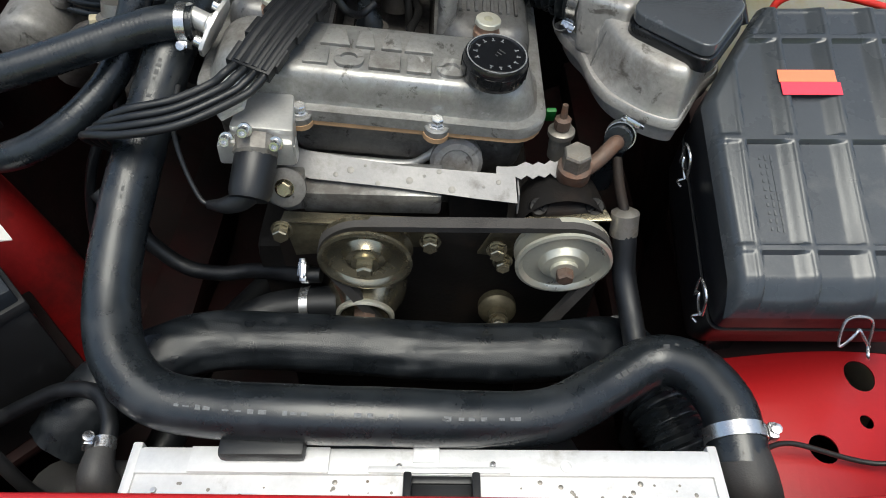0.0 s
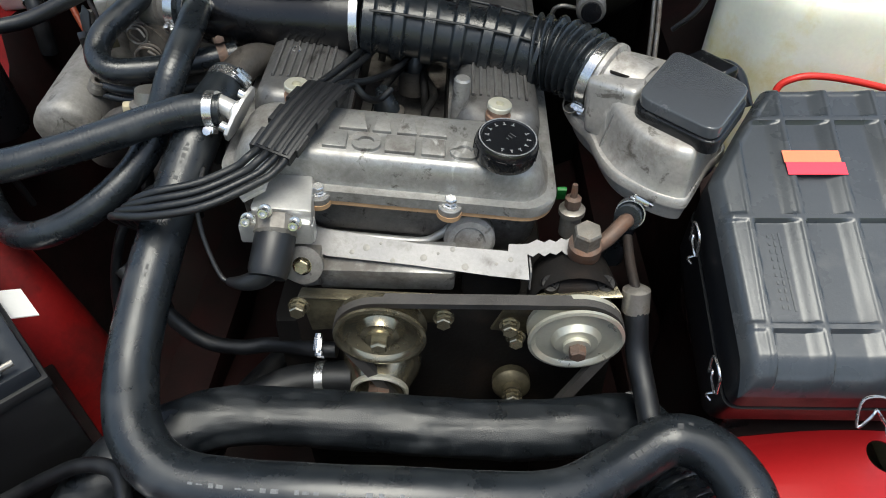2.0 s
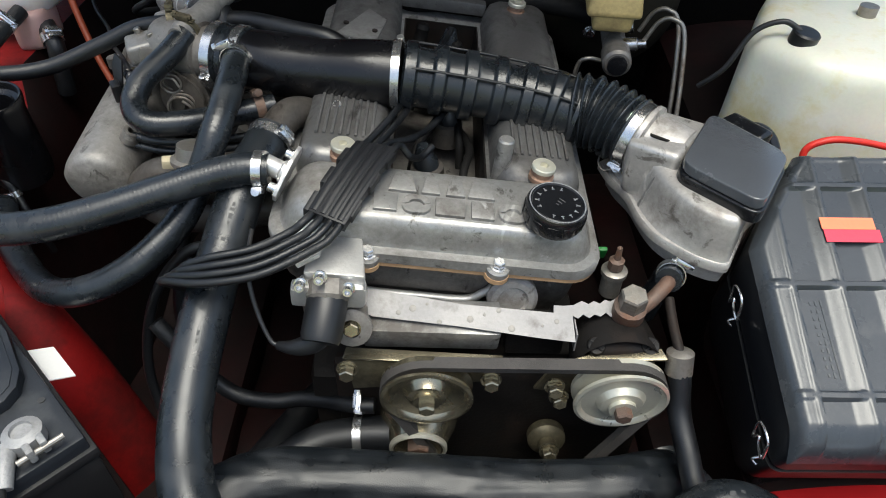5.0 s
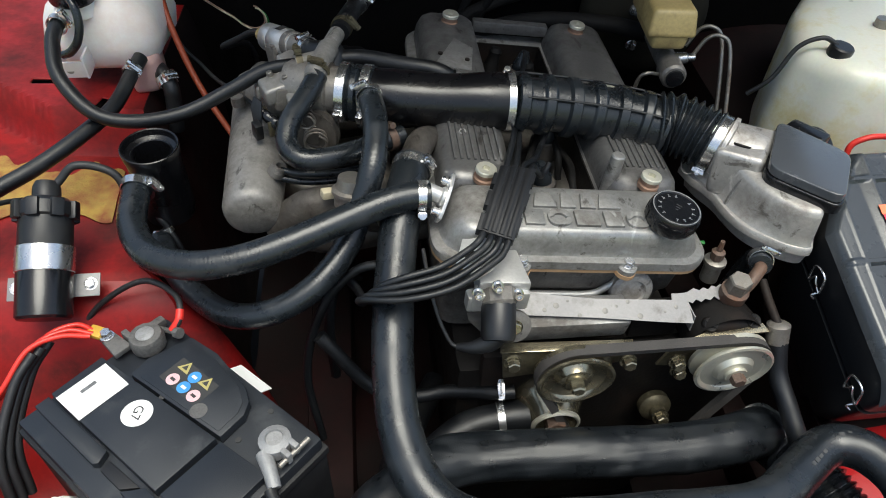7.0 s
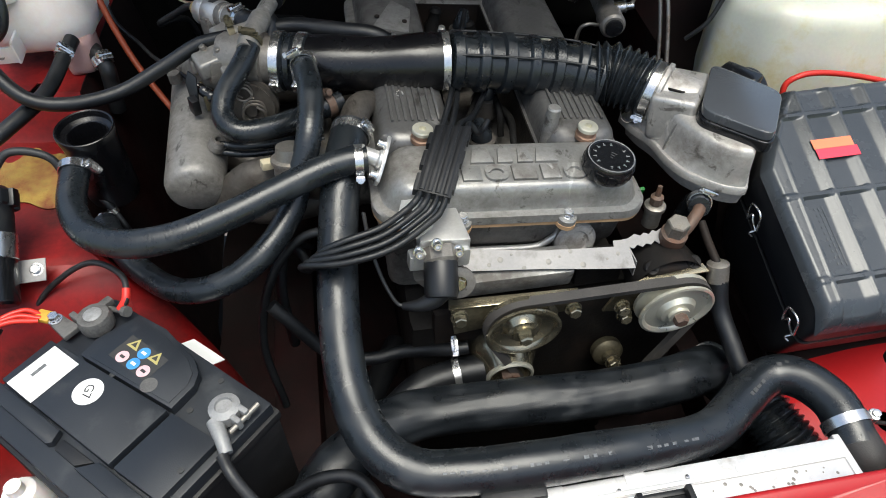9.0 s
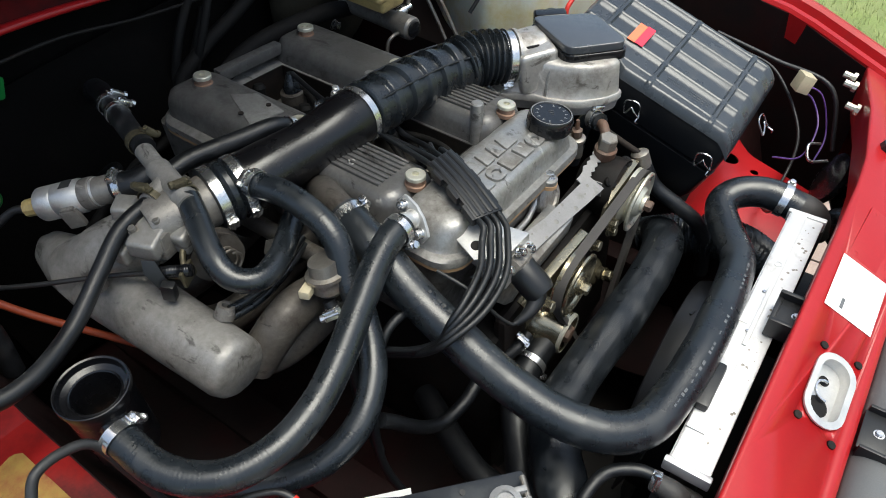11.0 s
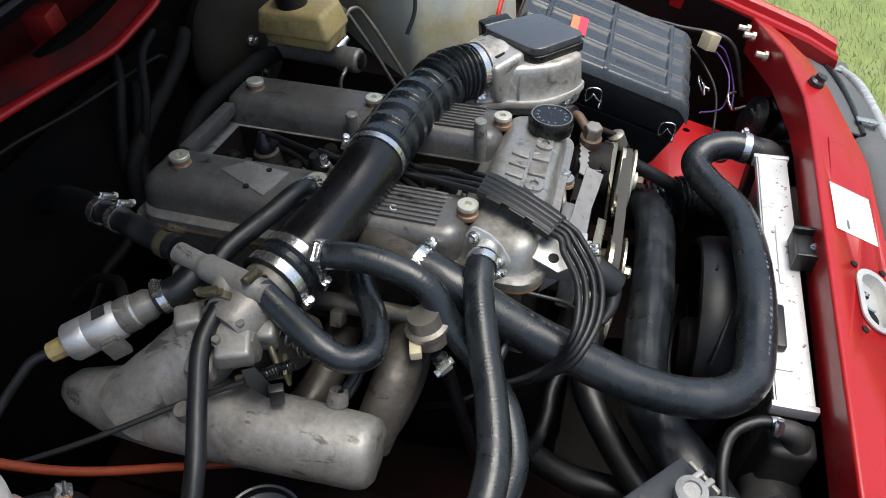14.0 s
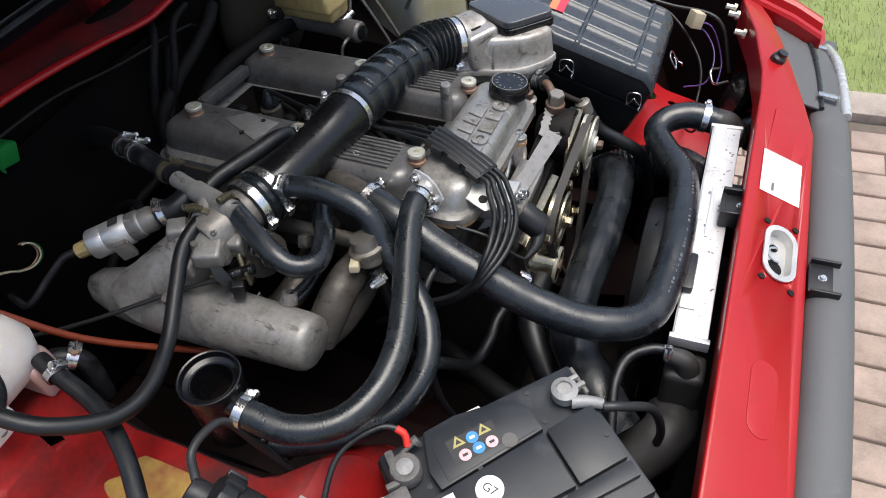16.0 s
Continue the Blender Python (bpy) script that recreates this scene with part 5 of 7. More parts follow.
H5 = [(-0.214, 0.540, 0.903), (-0.238, 0.539, 0.904), (-0.272, 0.532, 0.899), (-0.318, 0.517, 0.89), (-0.37, 0.499, 0.881), (-0.42, 0.487, 0.874), (-0.47, 0.489, 0.869), (-0.515, 0.512, 0.867), (-0.54, 0.556, 0.872), (-0.542, 0.61, 0.884)]
breather = thing("breather_hose", (-0.4, 0.49, 0.85), "ribbed black breather hose from the cam cover", "hose")
part("hose", tube(H5, lambda s, d: 0.0158 + 0.00006 * math.sin(d * 1500), 18, 8, 1.0, 0.0012), RUBBER, breather)
clamp((-0.223, 0.5395, 0.9035), (-1, 0.02, 0.05), 0.0165, breather, (0, -0.6, -0.8), 0.009)
clamp((-0.542, 0.607, 0.884), (0, 1, 0.25), 0.0165, breather, (1, -0.3, 0.3), 0.010)
flange = thing("breather_flange", (-0.20, 0.54, 0.89), "zinc plated breather flange with two screws", "flange")
FM = axes((-0.1955, 0.5385, 0.8985), (-0.90, 0.20, 0.38), (0.24, 0.83, 0.51))
part("flange_plate", prism([(-0.028, -0.007), (-0.022, -0.0105), (-0.008, -0.015), (0.008, -0.015), (0.022, -0.0105), (0.028, -0.007), (0.028, 0.007), (0.022, 0.0105), (0.008, 0.015), (-0.008, 0.015), (-0.022, 0.0105), (-0.028, 0.007)], 0.004, FM, 0.001), CAST_CLEAN, flange, "bright zinc plate")
part("flange_stub", lathe([(0.0115, 0), (0.0115, 0.004), (0.0095, 0.006), (0.0095, 0.022), (0.0108, 0.023), (0.0108, 0.026), (0, 0.026)], FM @ at(0, 0, 0.003), 24), CAST_CLEAN, flange)
for s in (-0.019, 0.019):
    hexbolt(FM @ V((s, 0, 0.004)), FM.to_3x3() @ V((0, 0, 1)), 0.005, 0.008, flange, STEEL, socket=True)

H6 = [(-0.274, 0.70, 0.938), (-0.268, 0.645, 0.936), (-0.273, 0.588, 0.917), (-0.29, 0.558, 0.878), (-0.309, 0.525, 0.848), (-0.346, 0.489, 0.824), (-0.395, 0.475, 0.803), (-0.446, 0.492, 0.786), (-0.491, 0.533, 0.783), (-0.522, 0.574, 0.796), (-0.538, 0.606, 0.804)]
second = thing("air_hose", (-0.4, 0.46, 0.80), "ribbed black rubber air hose looping below the breather", "hose")
part("hose", tube(H6, lambda s, d: 0.0148 + 0.00006 * math.sin(d * 1500), 18, 8, 1.0, 0.0012), RUBBER, second)
clamp((-0.2735, 0.693, 0.9385), (0.05, -1, 0), 0.0153, second, (-0.4, 0, 0.9), 0.010)

H2 = [(-0.33, 0.25, 0.66), (-0.30, 0.285, 0.685), (-0.25, 0.325, 0.688), (-0.198, 0.347, 0.680), (-0.125, 0.348, 0.675), (-0.052, 0.345, 0.673), (0.021, 0.343, 0.667), (0.094, 0.345, 0.665), (0.145, 0.354, 0.660), (0.185, 0.372, 0.64), (0.215, 0.40, 0.59)]
cool = thing("air_duct_pipe", (0, 0.345, 0.63), "wide wrinkled black rubber pipe across the engine front", "pipe")
part("pipe", crumple(crumple(tube(H2, 0.0295, 72, 10, 0.86, 0.005), 0.0018, 0.06, 2.0), 0.0014, 0.012, 0.0, 0.07), PIPE_BLACK, cool)

cold = thing("cold_air_hose", (0.23, 0.30, 0.62), "corrugated black intake hose below the air filter", "hose")
part("hose", tube([(0.20, 0.40, 0.60), (0.207, 0.36, 0.622), (0.216, 0.325, 0.632), (0.228, 0.288, 0.632), (0.242, 0.255, 0.618), (0.26, 0.22, 0.585)], lambda s, d: 0.032 + 0.0024 * math.sin(d * 900), 22, 8, 1.0, 0.0014), RUBBER, cold)

small_w = thing("heater_hose", (-0.25, 0.45, 0.62), "thin black coolant hose with steel clips", "hose")
part("hose", tube([(-0.118, 0.435, 0.672), (-0.139, 0.437, 0.670), (-0.17, 0.450, 0.658), (-0.203, 0.460, 0.648), (-0.234, 0.460, 0.643), (-0.272, 0.465, 0.645), (-0.299, 0.472, 0.664), (-0.319, 0.478, 0.692), (-0.337, 0.484, 0.722), (-0.350, 0.49, 0.74)], 0.0088, 12), RUBBER_DULL, small_w)
clamp((-0.134, 0.437, 0.671), (-1, 0.1, -0.1), 0.0094, small_w, (0, -0.5, 0.8), 0.008)
lower_w = thing("lower_coolant_hose", (-0.2, 0.43, 0.6), "dark lower coolant hose with a steel clip", "hose")
part("hose", tube([(-0.10, 0.42, 0.642), (-0.14, 0.42, 0.638), (-0.19, 0.41, 0.63), (-0.26, 0.36, 0.61), (-0.33, 0.30, 0.60)], 0.02, 14), RUBBER_DULL, lower_w)
clamp((-0.135, 0.42, 0.6385), (-1, 0, -0.1), 0.0205, lower_w, (0, -0.3, -0.8), 0.009)

bleed = thing("radiator_bleed_hose", (-0.3, 0.25, 0.68), "thin black bleed hose curving off the radiator", "hose")
part("hose", tube([(-0.247, 0.206, 0.735), (-0.249, 0.230, 0.738), (-0.268, 0.257, 0.735), (-0.302, 0.266, 0.727), (-0.338, 0.262, 0.710), (-0.375, 0.255, 0.69), (-0.42, 0.25, 0.66)], 0.0068, 12), RUBBER_DULL, bleed)
clamp((-0.2480, 0.213, 0.7365), (-0.1, 1, 0.05), 0.0078, bleed, (-0.9, 0, 0.5), 0.009)

# ---- intake ----
DUCT = [(-0.276, 0.727, 0.921), (-0.25, 0.720, 0.920), (-0.183, 0.706, 0.921), (-0.135, 0.699, 0.922), (-0.095, 0.696, 0.921)]
duct = thing("intake_duct", (-0.1, 0.70, 0.86), "glossy black rubber intake duct with a ribbed bellows", "intake duct")
part("smooth_duct", tube(DUCT, lambda s, d: 0.0345 + 0.0014 * math.sin(s * 9.0), 28, 10), RUBBER_SMOOTH, duct)
RIB = [(-0.095, 0.696, 0.921), (-0.046, 0.695, 0.914), (0.022, 0.692, 0.903), (0.070, 0.684, 0.895), (0.104, 0.671, 0.889)]


def fins(s, d):
    f = (d % 0.033) / 0.033
    return 0.0325 + 0.0055 * (ease(0.0, 0.08, f) - ease(0.42, 0.5, f))


part("ribbed_duct", tube(RIB, fins, 28, 10, 1.0, 0.0014), RUBBER, duct, "ribbed black rubber bellows")
for up in ((0, -0.75, 0.66), (0, 0.5, 0.85)):
    line, way = line_of(RIB)
    part("spine", tube([p + (V(up) - (line[min(i + 1, len(line) - 1)] - line[max(0, i - 1)]).normalized() * V(up).dot((line[min(i + 1, len(line) - 1)] - line[max(0, i - 1)]).normalized())).normalized() * 0.0368 for i, p in enumerate(line[2:-1:6])], 0.0018, 8), RUBBER_DULL, duct)
part("bellows", tube([(0.096, 0.678, 0.891), (0.117, 0.671, 0.892), (0.138, 0.657, 0.889), (0.157, 0.641, 0.885)], lambda s, d: 0.0385 - 0.002 * s + 0.0034 * math.sin(d * 640), 28, 10, 1.0, 0.0011), RUBBER, duct)
clamp((-0.100, 0.6965, 0.9212), (1, -0.05, -0.05), 0.0362, duct, (0, 1, 0.4), 0.009)
clamp((0.159, 0.639, 0.8845), (0.77, -0.62, -0.15), 0.0365, duct, (-0.5, -0.4, -0.8), 0.014)
part("duct_foot", prism([(-0.026, -0.012), (0.0, -0.018), (0.026, -0.012), (0.012, 0.014), (-0.012, 0.014)], 0.005, axes((-0.163, 0.662, 0.897), (0, -0.3, 0.95), (1, 0, 0)), 0.001), CAST, duct)
hexbolt((-0.163, 0.658, 0.900), (0, -0.3, 0.95), 0.005, 0.008, duct, STEEL, socket=True)
part("side_stub", lathe([(0.015, 0), (0.013, 0.022), (0, 0.022)], axes((-0.268, 0.712, 0.928), (-0.1, -1, 0.25)), 18), RUBBER_SMOOTH, duct)

throttle = thing("throttle", (-0.33, 0.78, 0.84), "grimy cast throttle body with clamped rubber sleeve", "throttle body")
TH = axes((-0.272, 0.726, 0.921), (-0.965, 0.26, 0.03))
part("sleeve", lathe([(0.031, -0.006), (0.036, -0.005), (0.036, 0.008), (0.033, 0.011), (0.036, 0.014), (0.036, 0.020), (0.033, 0.023), (0.036, 0.026), (0.036, 0.038), (0.031, 0.039)], TH, 32), RUBBER, throttle)
for d in (0.002, 0.031):
    c = TH @ V((0, 0, d + 0.001))
    clamp(c, TH.to_3x3() @ V((0, 0, 1)), 0.0362, throttle, (0.2, -0.95, -0.4), 0.011)
part("body", join(lathe([(0.030, 0.036), (0.030, 0.05), (0.034, 0.052), (0.034, 0.10), (0.03, 0.108), (0, 0.108)], TH, 32), box(0.06, 0.06, 0.05, at(-0.365, 0.785, 0.875, 0, 0, 20), 0.008), box(0.05, 0.03, 0.03, at(-0.372, 0.735, 0.905, 0, 10, 20), 0.005)), CAST_DULL, throttle)
part("linkage_drum", lathe([(0.03, 0), (0.03, 0.004), (0.024, 0.006), (0.024, 0.010), (0.03, 0.012), (0.03, 0.015), (0.01, 0.016), (0.01, 0.024), (0, 0.024)], axes((-0.340, 0.712, 0.882), (-0.35, -0.9, 0.1)), 28), CAST_OILY, throttle)
part("linkage_spring", tube([(-0.343 + 0.014 * math.cos(t * 0.8), 0.700 - 0.0009 * t, 0.882 + 0.014 * math.sin(t * 0.8)) for t in range(26)], 0.0017, 6, 3), STEEL_DARK, throttle)
part("cable_bracket", join(box(0.004, 0.045, 0.012, at(-0.400, 0.712, 0.895, 0, 12, 24), 0.0015), box(0.024, 0.004, 0.020, at(-0.387, 0.690, 0.892, 0, 0, 24), 0.0015), tube([(-0.385, 0.70, 0.90), (-0.37, 0.712, 0.912), (-0.352, 0.715, 0.908), (-0.345, 0.712, 0.89)], 0.0035, 8), tube([(-0.392, 0.735, 0.905), (-0.378, 0.722, 0.917), (-0.362, 0.728, 0.915)], 0.003, 8)), ZINC_DARK, throttle)

for c, size, turn, taper in (((-0.384, 0.738, 0.920), (0.046, 0.036, 0.022), 22, 0.9), ((-0.373, 0.790, 0.922), (0.030, 0.030, 0.026), 30, 0.8), ((-0.400, 0.766, 0.908), (0.040, 0.030, 0.020), 10, 0.85), ((-0.362, 0.718, 0.905), (0.022, 0.020, 0.028), 15, 0.9)):
    part("casting_boss", box(*size, at(*c, 6, -8, turn), 0.005, 3, taper), CAST_PALE, throttle)
for c in ((-0.394, 0.746, 0.941), (-0.374, 0.731, 0.943), (-0.392, 0.772, 0.928)):
    hexbolt(c, (-0.2, -0.1, 1), 0.0042, 0.007, throttle, STEEL_DARK)
part("throttle_lever", join(prism([(-0.006, -0.004), (0.026, -0.006), (0.034, 0.004), (0.020, 0.010), (-0.006, 0.006)], 0.0025, axes((-0.410, 0.700, 0.902), (-0.4, -0.8, 0.4), (0, 0.4, 1)), 0.0008), box(0.010, 0.014, 0.022, at(-0.413, 0.692, 0.888, 10, 0, 30), 0.002)), PLASTIC_MATT, throttle, "black throttle lever")
part("return_spring", tube([(-0.352 + 0.0105 * math.cos(t * 1.05), 0.690 + 0.0013 * t, 0.905 + 0.0105 * math.sin(t * 1.05)) for t in range(30)], 0.0013, 6, 3), STEEL_DARK, throttle)

plenum = thing("intake_plenum", (-0.43, 0.74, 0.78), "pale grimy cast aluminium intake plenum", "plenum")
PL0, PL1 = V((-0.421, 0.598, 0.838)), V((-0.427, 0.925, 0.852))
part("plenum_body", crumple(join(lathe([(0.0, 0.0), (0.028, 0.001), (0.0335, 0.006), (0.0355, 0.015), (0.0385, 0.12), (0.040, 0.22), (0.035, 0.275), (0.023, 0.318), (0.012, 0.334), (0, 0.338)], axes(PL0, PL1 - PL0), 40, 50),
                         tube([(-0.43, 0.845, 0.85), (-0.405, 0.812, 0.878), (-0.385, 0.79, 0.895), (-0.37, 0.775, 0.905)], lambda s, d: 0.043 - 0.008 * s, 24)), 0.0016, 0.022), CAST_PALE, plenum, "pale grimy cast plenum")
part("plenum_boss", lathe([(0.011, 0), (0.009, 0.014), (0.005, 0.014), (0.005, 0.004), (0, 0.004)], axes((-0.392, 0.645, 0.866), (0.5, -0.1, 0.86)), 18), CAST_DULL, plenum)
part("plenum_boss", lathe([(0.009, 0), (0.008, 0.012), (0, 0.012)], axes((-0.444, 0.77, 0.888), (-0.1, 0, 1)), 14), CAST_DULL, plenum)
for k, y in enumerate((0.60, 0.69, 0.78, 0.87)):
    part("runner", tube([(-0.40, y + 0.035, 0.80), (-0.36, y + 0.02, 0.785), (-0.31, y + 0.01, 0.79), (-0.25, y + 0.01, 0.80), (-0.19, y + 0.01, 0.805)], 0.021, 16), CAST_OILY, plenum, "cast intake runner")
part("runner_elbow", tube([(-0.395, 0.622, 0.80), (-0.372, 0.612, 0.825), (-0.35, 0.606, 0.842), (-0.32, 0.606, 0.842), (-0.27, 0.61, 0.82)], 0.023, 20), CAST_OILY, plenum)

ici = thing("idle_valve", (-0.39, 0.87, 0.89), "bright cylindrical idle control valve with a yellow plug", "valve")
IV = axes((-0.412, 0.905, 0.917), (0.62, -0.76, 0.16))
part("valve_can", lathe([(0.0, 0.0), (0.0185, 0.0), (0.0198, 0.002), (0.0198, 0.020), (0.0192, 0.021), (0.0198, 0.022), (0.0198, 0.050), (0.017, 0.054), (0.017, 0.07), (0, 0.07)], IV, 32), CAST_CLEAN, ici, "bright steel can")
part("valve_body", lathe([(0.0175, 0.052), (0.0185, 0.056), (0.0185, 0.066), (0.0165, 0.068), (0.0165, 0.082), (0.013, 0.088), (0.012, 0.105), (0, 0.105)], IV, 28), CAST_DULL, ici)
part("plug", lathe([(0.0, -0.02), (0.010, -0.02), (0.011, -0.002), (0.011, 0.0), (0, 0)], IV, 10), AMBER, ici, "yellow plug")
part("plug_lead", tube([IV @ V((0, 0, -0.02)), IV @ V((0.0, 0.0, -0.04)), IV @ V((-0.012, 0.01, -0.07)), IV @ V((-0.03, 0.02, -0.11)), (-0.47, 1.06, 0.83), (-0.46, 1.10, 0.74)], 0.005, 8), WIRE_BLACK, ici)
part("valve_label", box(0.0006, 0.013, 0.013, IV @ at(0.0199, 0, 0.034)), INK, ici, "small black label")
part("valve_saddle", join(box(0.006, 0.050, 0.016, IV @ at(0.0, 0.0, 0.030), 0.002), box(0.024, 0.008, 0.020, IV @ at(-0.012, 0.022, 0.028), 0.002)), CAST_DULL, ici)
part("valve_hose", tube([IV @ V((0, 0, 0.09)), IV @ V((0, 0, 0.115)), IV @ V((0.0, -0.01, 0.14)), (-0.318, 0.79, 0.925)], 0.0155, 14), RUBBER_DULL, ici)
clamp(IV @ V((0, 0, 0.098)), IV.to_3x3() @ V((0, 0, 1)), 0.0158, ici, (-0.3, 0.3, 0.9), 0.008)

tee = thing("coolant_tee", (-0.33, 0.77, 0.93), "oxidised alloy tee pipe with rusty clips", "pipe tee")
part("tee_pipe", join(tube([(-0.311, 0.828, 0.955), (-0.325, 0.78, 0.953), (-0.341, 0.718, 0.950)], lambda s, d: 0.0108 + 0.0028 * (ease(0.30, 0.34, s) - ease(0.90, 0.94, s)), 18, 16), tube([(-0.327, 0.767, 0.953), (-0.345, 0.762, 0.951), (-0.362, 0.757, 0.950)], 0.0112, 16)), CAST_PALE, tee, "pale oxidised alloy tee")
for c, a in (((-0.358, 0.758, 0.950), (-1, -0.25, 0)), ((-0.334, 0.733, 0.9495), (-0.2, -1, -0.05))):
    clamp(c, a, 0.0134, tee, (0.2, 0.2, 1), 0.008, ZINC_DARK)
up_hose = thing("rear_coolant_hose", (-0.27, 0.93, 0.90), "black coolant hose to the bulkhead with two clips", "hose")
part("hose", tube([(-0.307, 0.832, 0.9555), (-0.296, 0.873, 0.958), (-0.275, 0.935, 0.957), (-0.254, 0.998, 0.948), (-0.235, 1.06, 0.92), (-0.23, 1.10, 0.88)], 0.0130, 14), RUBBER_DULL, up_hose)
for f in ((-0.2735, 0.945, 0.9552), (-0.2815, 0.917, 0.9568)):
    clamp(f, (0.3, 0.93, -0.12), 0.0135, up_hose, (0.7, 0, 0.7), 0.010)
clamp((-0.304, 0.846, 0.9562), (0.25, 0.95, 0.05), 0.0135, up_hose, (0.9, 0, 0.6), 0.010, ZINC_DARK)

u_hose = thing("u_shaped_hose", (-0.33, 0.66, 0.88), "black coolant hose bent into a U", "hose")
part("hose", tube([(-0.335, 0.728, 0.949), (-0.349, 0.70, 0.938), (-0.368, 0.662, 0.926), (-0.371, 0.635, 0.912), (-0.352, 0.617, 0.904), (-0.313, 0.628, 0.899), (-0.272, 0.655, 0.894), (-0.235, 0.674, 0.893)], 0.0132, 16), RUBBER, u_hose)
clamp((-0.25, 0.667, 0.8935), (0.88, 0.45, 0), 0.0137, u_hose, (-0.2, 0.3, 1), 0.010, RUST)
twin = thing("vacuum_hose_pair", (-0.33, 0.64, 0.86), "pair of thin black vacuum hoses", "hose")
for dz in (0.0, -0.012):
    part("hose", tube([(-0.385, 0.642, 0.872 + dz), (-0.355, 0.638, 0.868 + dz), (-0.31, 0.642, 0.866 + dz), (-0.262, 0.655, 0.866 + dz)], 0.0045, 10), RUBBER, twin)
exp_hose = thing("expansion_hose", (-0.55, 0.70, 0.88), "black coolant hose from the expansion tank to the tee", "hose")
part("hose", tube([(-0.650, 0.818, 0.988), (-0.651, 0.800, 0.985), (-0.650, 0.775, 0.976), (-0.638, 0.735, 0.955), (-0.602, 0.704, 0.925), (-0.558, 0.701, 0.912), (-0.501, 0.722, 0.909), (-0.445, 0.744, 0.926), (-0.40, 0.758, 0.943), (-0.357, 0.758, 0.950)], 0.0088, 14), RUBBER_DULL, exp_hose)
clamp((-0.650, 0.810, 0.987), (-0.05, -1, -0.1), 0.0112, exp_hose, (0.9, 0, 0.4), 0.009)
low_hose = thing("tank_outlet_hose", (-0.65, 0.66, 0.87), "black hose from the expansion tank outlet", "hose")
part("hose", tube([(-0.572, 0.832, 0.928), (-0.578, 0.808, 0.922), (-0.593, 0.745, 0.907), (-0.622, 0.691, 0.900), (-0.661, 0.644, 0.891), (-0.71, 0.60, 0.882), (-0.76, 0.56, 0.86)], 0.0094, 14), RUBBER_DULL, low_hose)
clamp((-0.580, 0.806, 0.9215), (-0.3, -0.9, -0.3), 0.0100, low_hose, (0.7, 0.1, 0.6), 0.009)
vent = thing("vent_hose", (-0.22, 0.79, 0.91), "dull black vent hose along the cam cover", "hose")
part("hose", tube([(-0.340, 0.806, 0.930), (-0.311, 0.799, 0.934), (-0.278, 0.793, 0.937), (-0.226, 0.771, 0.937), (-0.184, 0.758, 0.934), (-0.160, 0.754, 0.918), (-0.150, 0.752, 0.900)], 0.0112, 14), RUBBER_DULL, vent)
clamp((-0.163, 0.7545, 0.922), (0.8, -0.1, -0.6), 0.0122, vent, (-0.2, -0.9, 0.4), 0.008)
outlet = thing("thermostat_outlet", (-0.2, 0.65, 0.86), "stained alloy thermostat outlet pipe", "pipe")
part("pipe", tube([(-0.185, 0.70, 0.865), (-0.212, 0.655, 0.895), (-0.2275, 0.612, 0.893)], 0.0175, 18), CAST_OILY, outlet)

# ---- air flow meter ----
meter = thing("air_flow_meter", (0.23, 0.565, 0.80), "cast aluminium air flow meter with a glossy plastic lid", "air flow meter")
FLANGE = [(0.130, 0.652), (0.136, 0.624), (0.149, 0.593), (0.154, 0.556), (0.164, 0.527), (0.180, 0.508), (0.200, 0.490), (0.222, 0.481), (0.233, 0.492), (0.262, 0.540), (0.286, 0.572), (0.276, 0.640), (0.240, 0.676), (0.185, 0.690)]
CROWN = [(0.158, 0.640), (0.1595, 0.618), (0.163, 0.594), (0.169, 0.568), (0.176, 0.540), (0.186, 0.517), (0.201, 0.499), (0.220, 0.490), (0.230, 0.498), (0.257, 0.543), (0.276, 0.572), (0.266, 0.632), (0.235, 0.662), (0.188, 0.668)]


def meter_ring(z, f, grow=0.0):
    """One outline of the meter's casting between its flange and its crown, grown about its middle."""
    low, high = [[(p.x, p.y) for p in spline([(x, y, 0) for x, y in o + o[:1]], 4)[:-1]] for o in (FLANGE, CROWN)]
    out = []
    for (ax, ay), (bx, by) in zip(low, high):
        x, y = ax + (bx - ax) * f, ay + (by - ay) * f
        dx, dy = x - 0.215, y - 0.58
        ln = math.hypot(dx, dy)
        out.append((x + dx / ln * grow, y + dy / ln * grow, z))
    return out


part("meter_body", crumple(loft([meter_ring(0.838, 0.20), meter_ring(0.843, 0.50), (meter_ring(0.858, 0.62)), meter_ring(0.878, 0.84), meter_ring(0.885, 0.93), meter_ring(0.8885, 1.0, -0.003), meter_ring(0.8895, 1.0, -0.008)], True, 55), 0.0008, 0.03), CAST_BRIGHT, meter)
part("meter_flange", loft([meter_ring(0.829, 0.0, -0.003), meter_ring(0.830, 0.0), meter_ring(0.838, 0.0), meter_ring(0.8400, 0.0, -0.0015), meter_ring(0.8402, 0.12, -0.002)], True, 40), CAST_BRIGHT, meter)
part("meter_base", loft([meter_ring(0.812, 0.3, -0.004), meter_ring(0.8295, 0.3)], True, 40), CAST_BRIGHT, meter)
part("meter_inlet", lathe([(0.033, -0.03), (0.033, 0.008), (0.0385, 0.010), (0.0385, 0.015), (0.033, 0.016), (0.033, 0.028), (0.0, 0.028)], axes((0.178, 0.624, 0.8815), (-0.77, 0.62, 0.15)), 32), CAST_BRIGHT, meter)
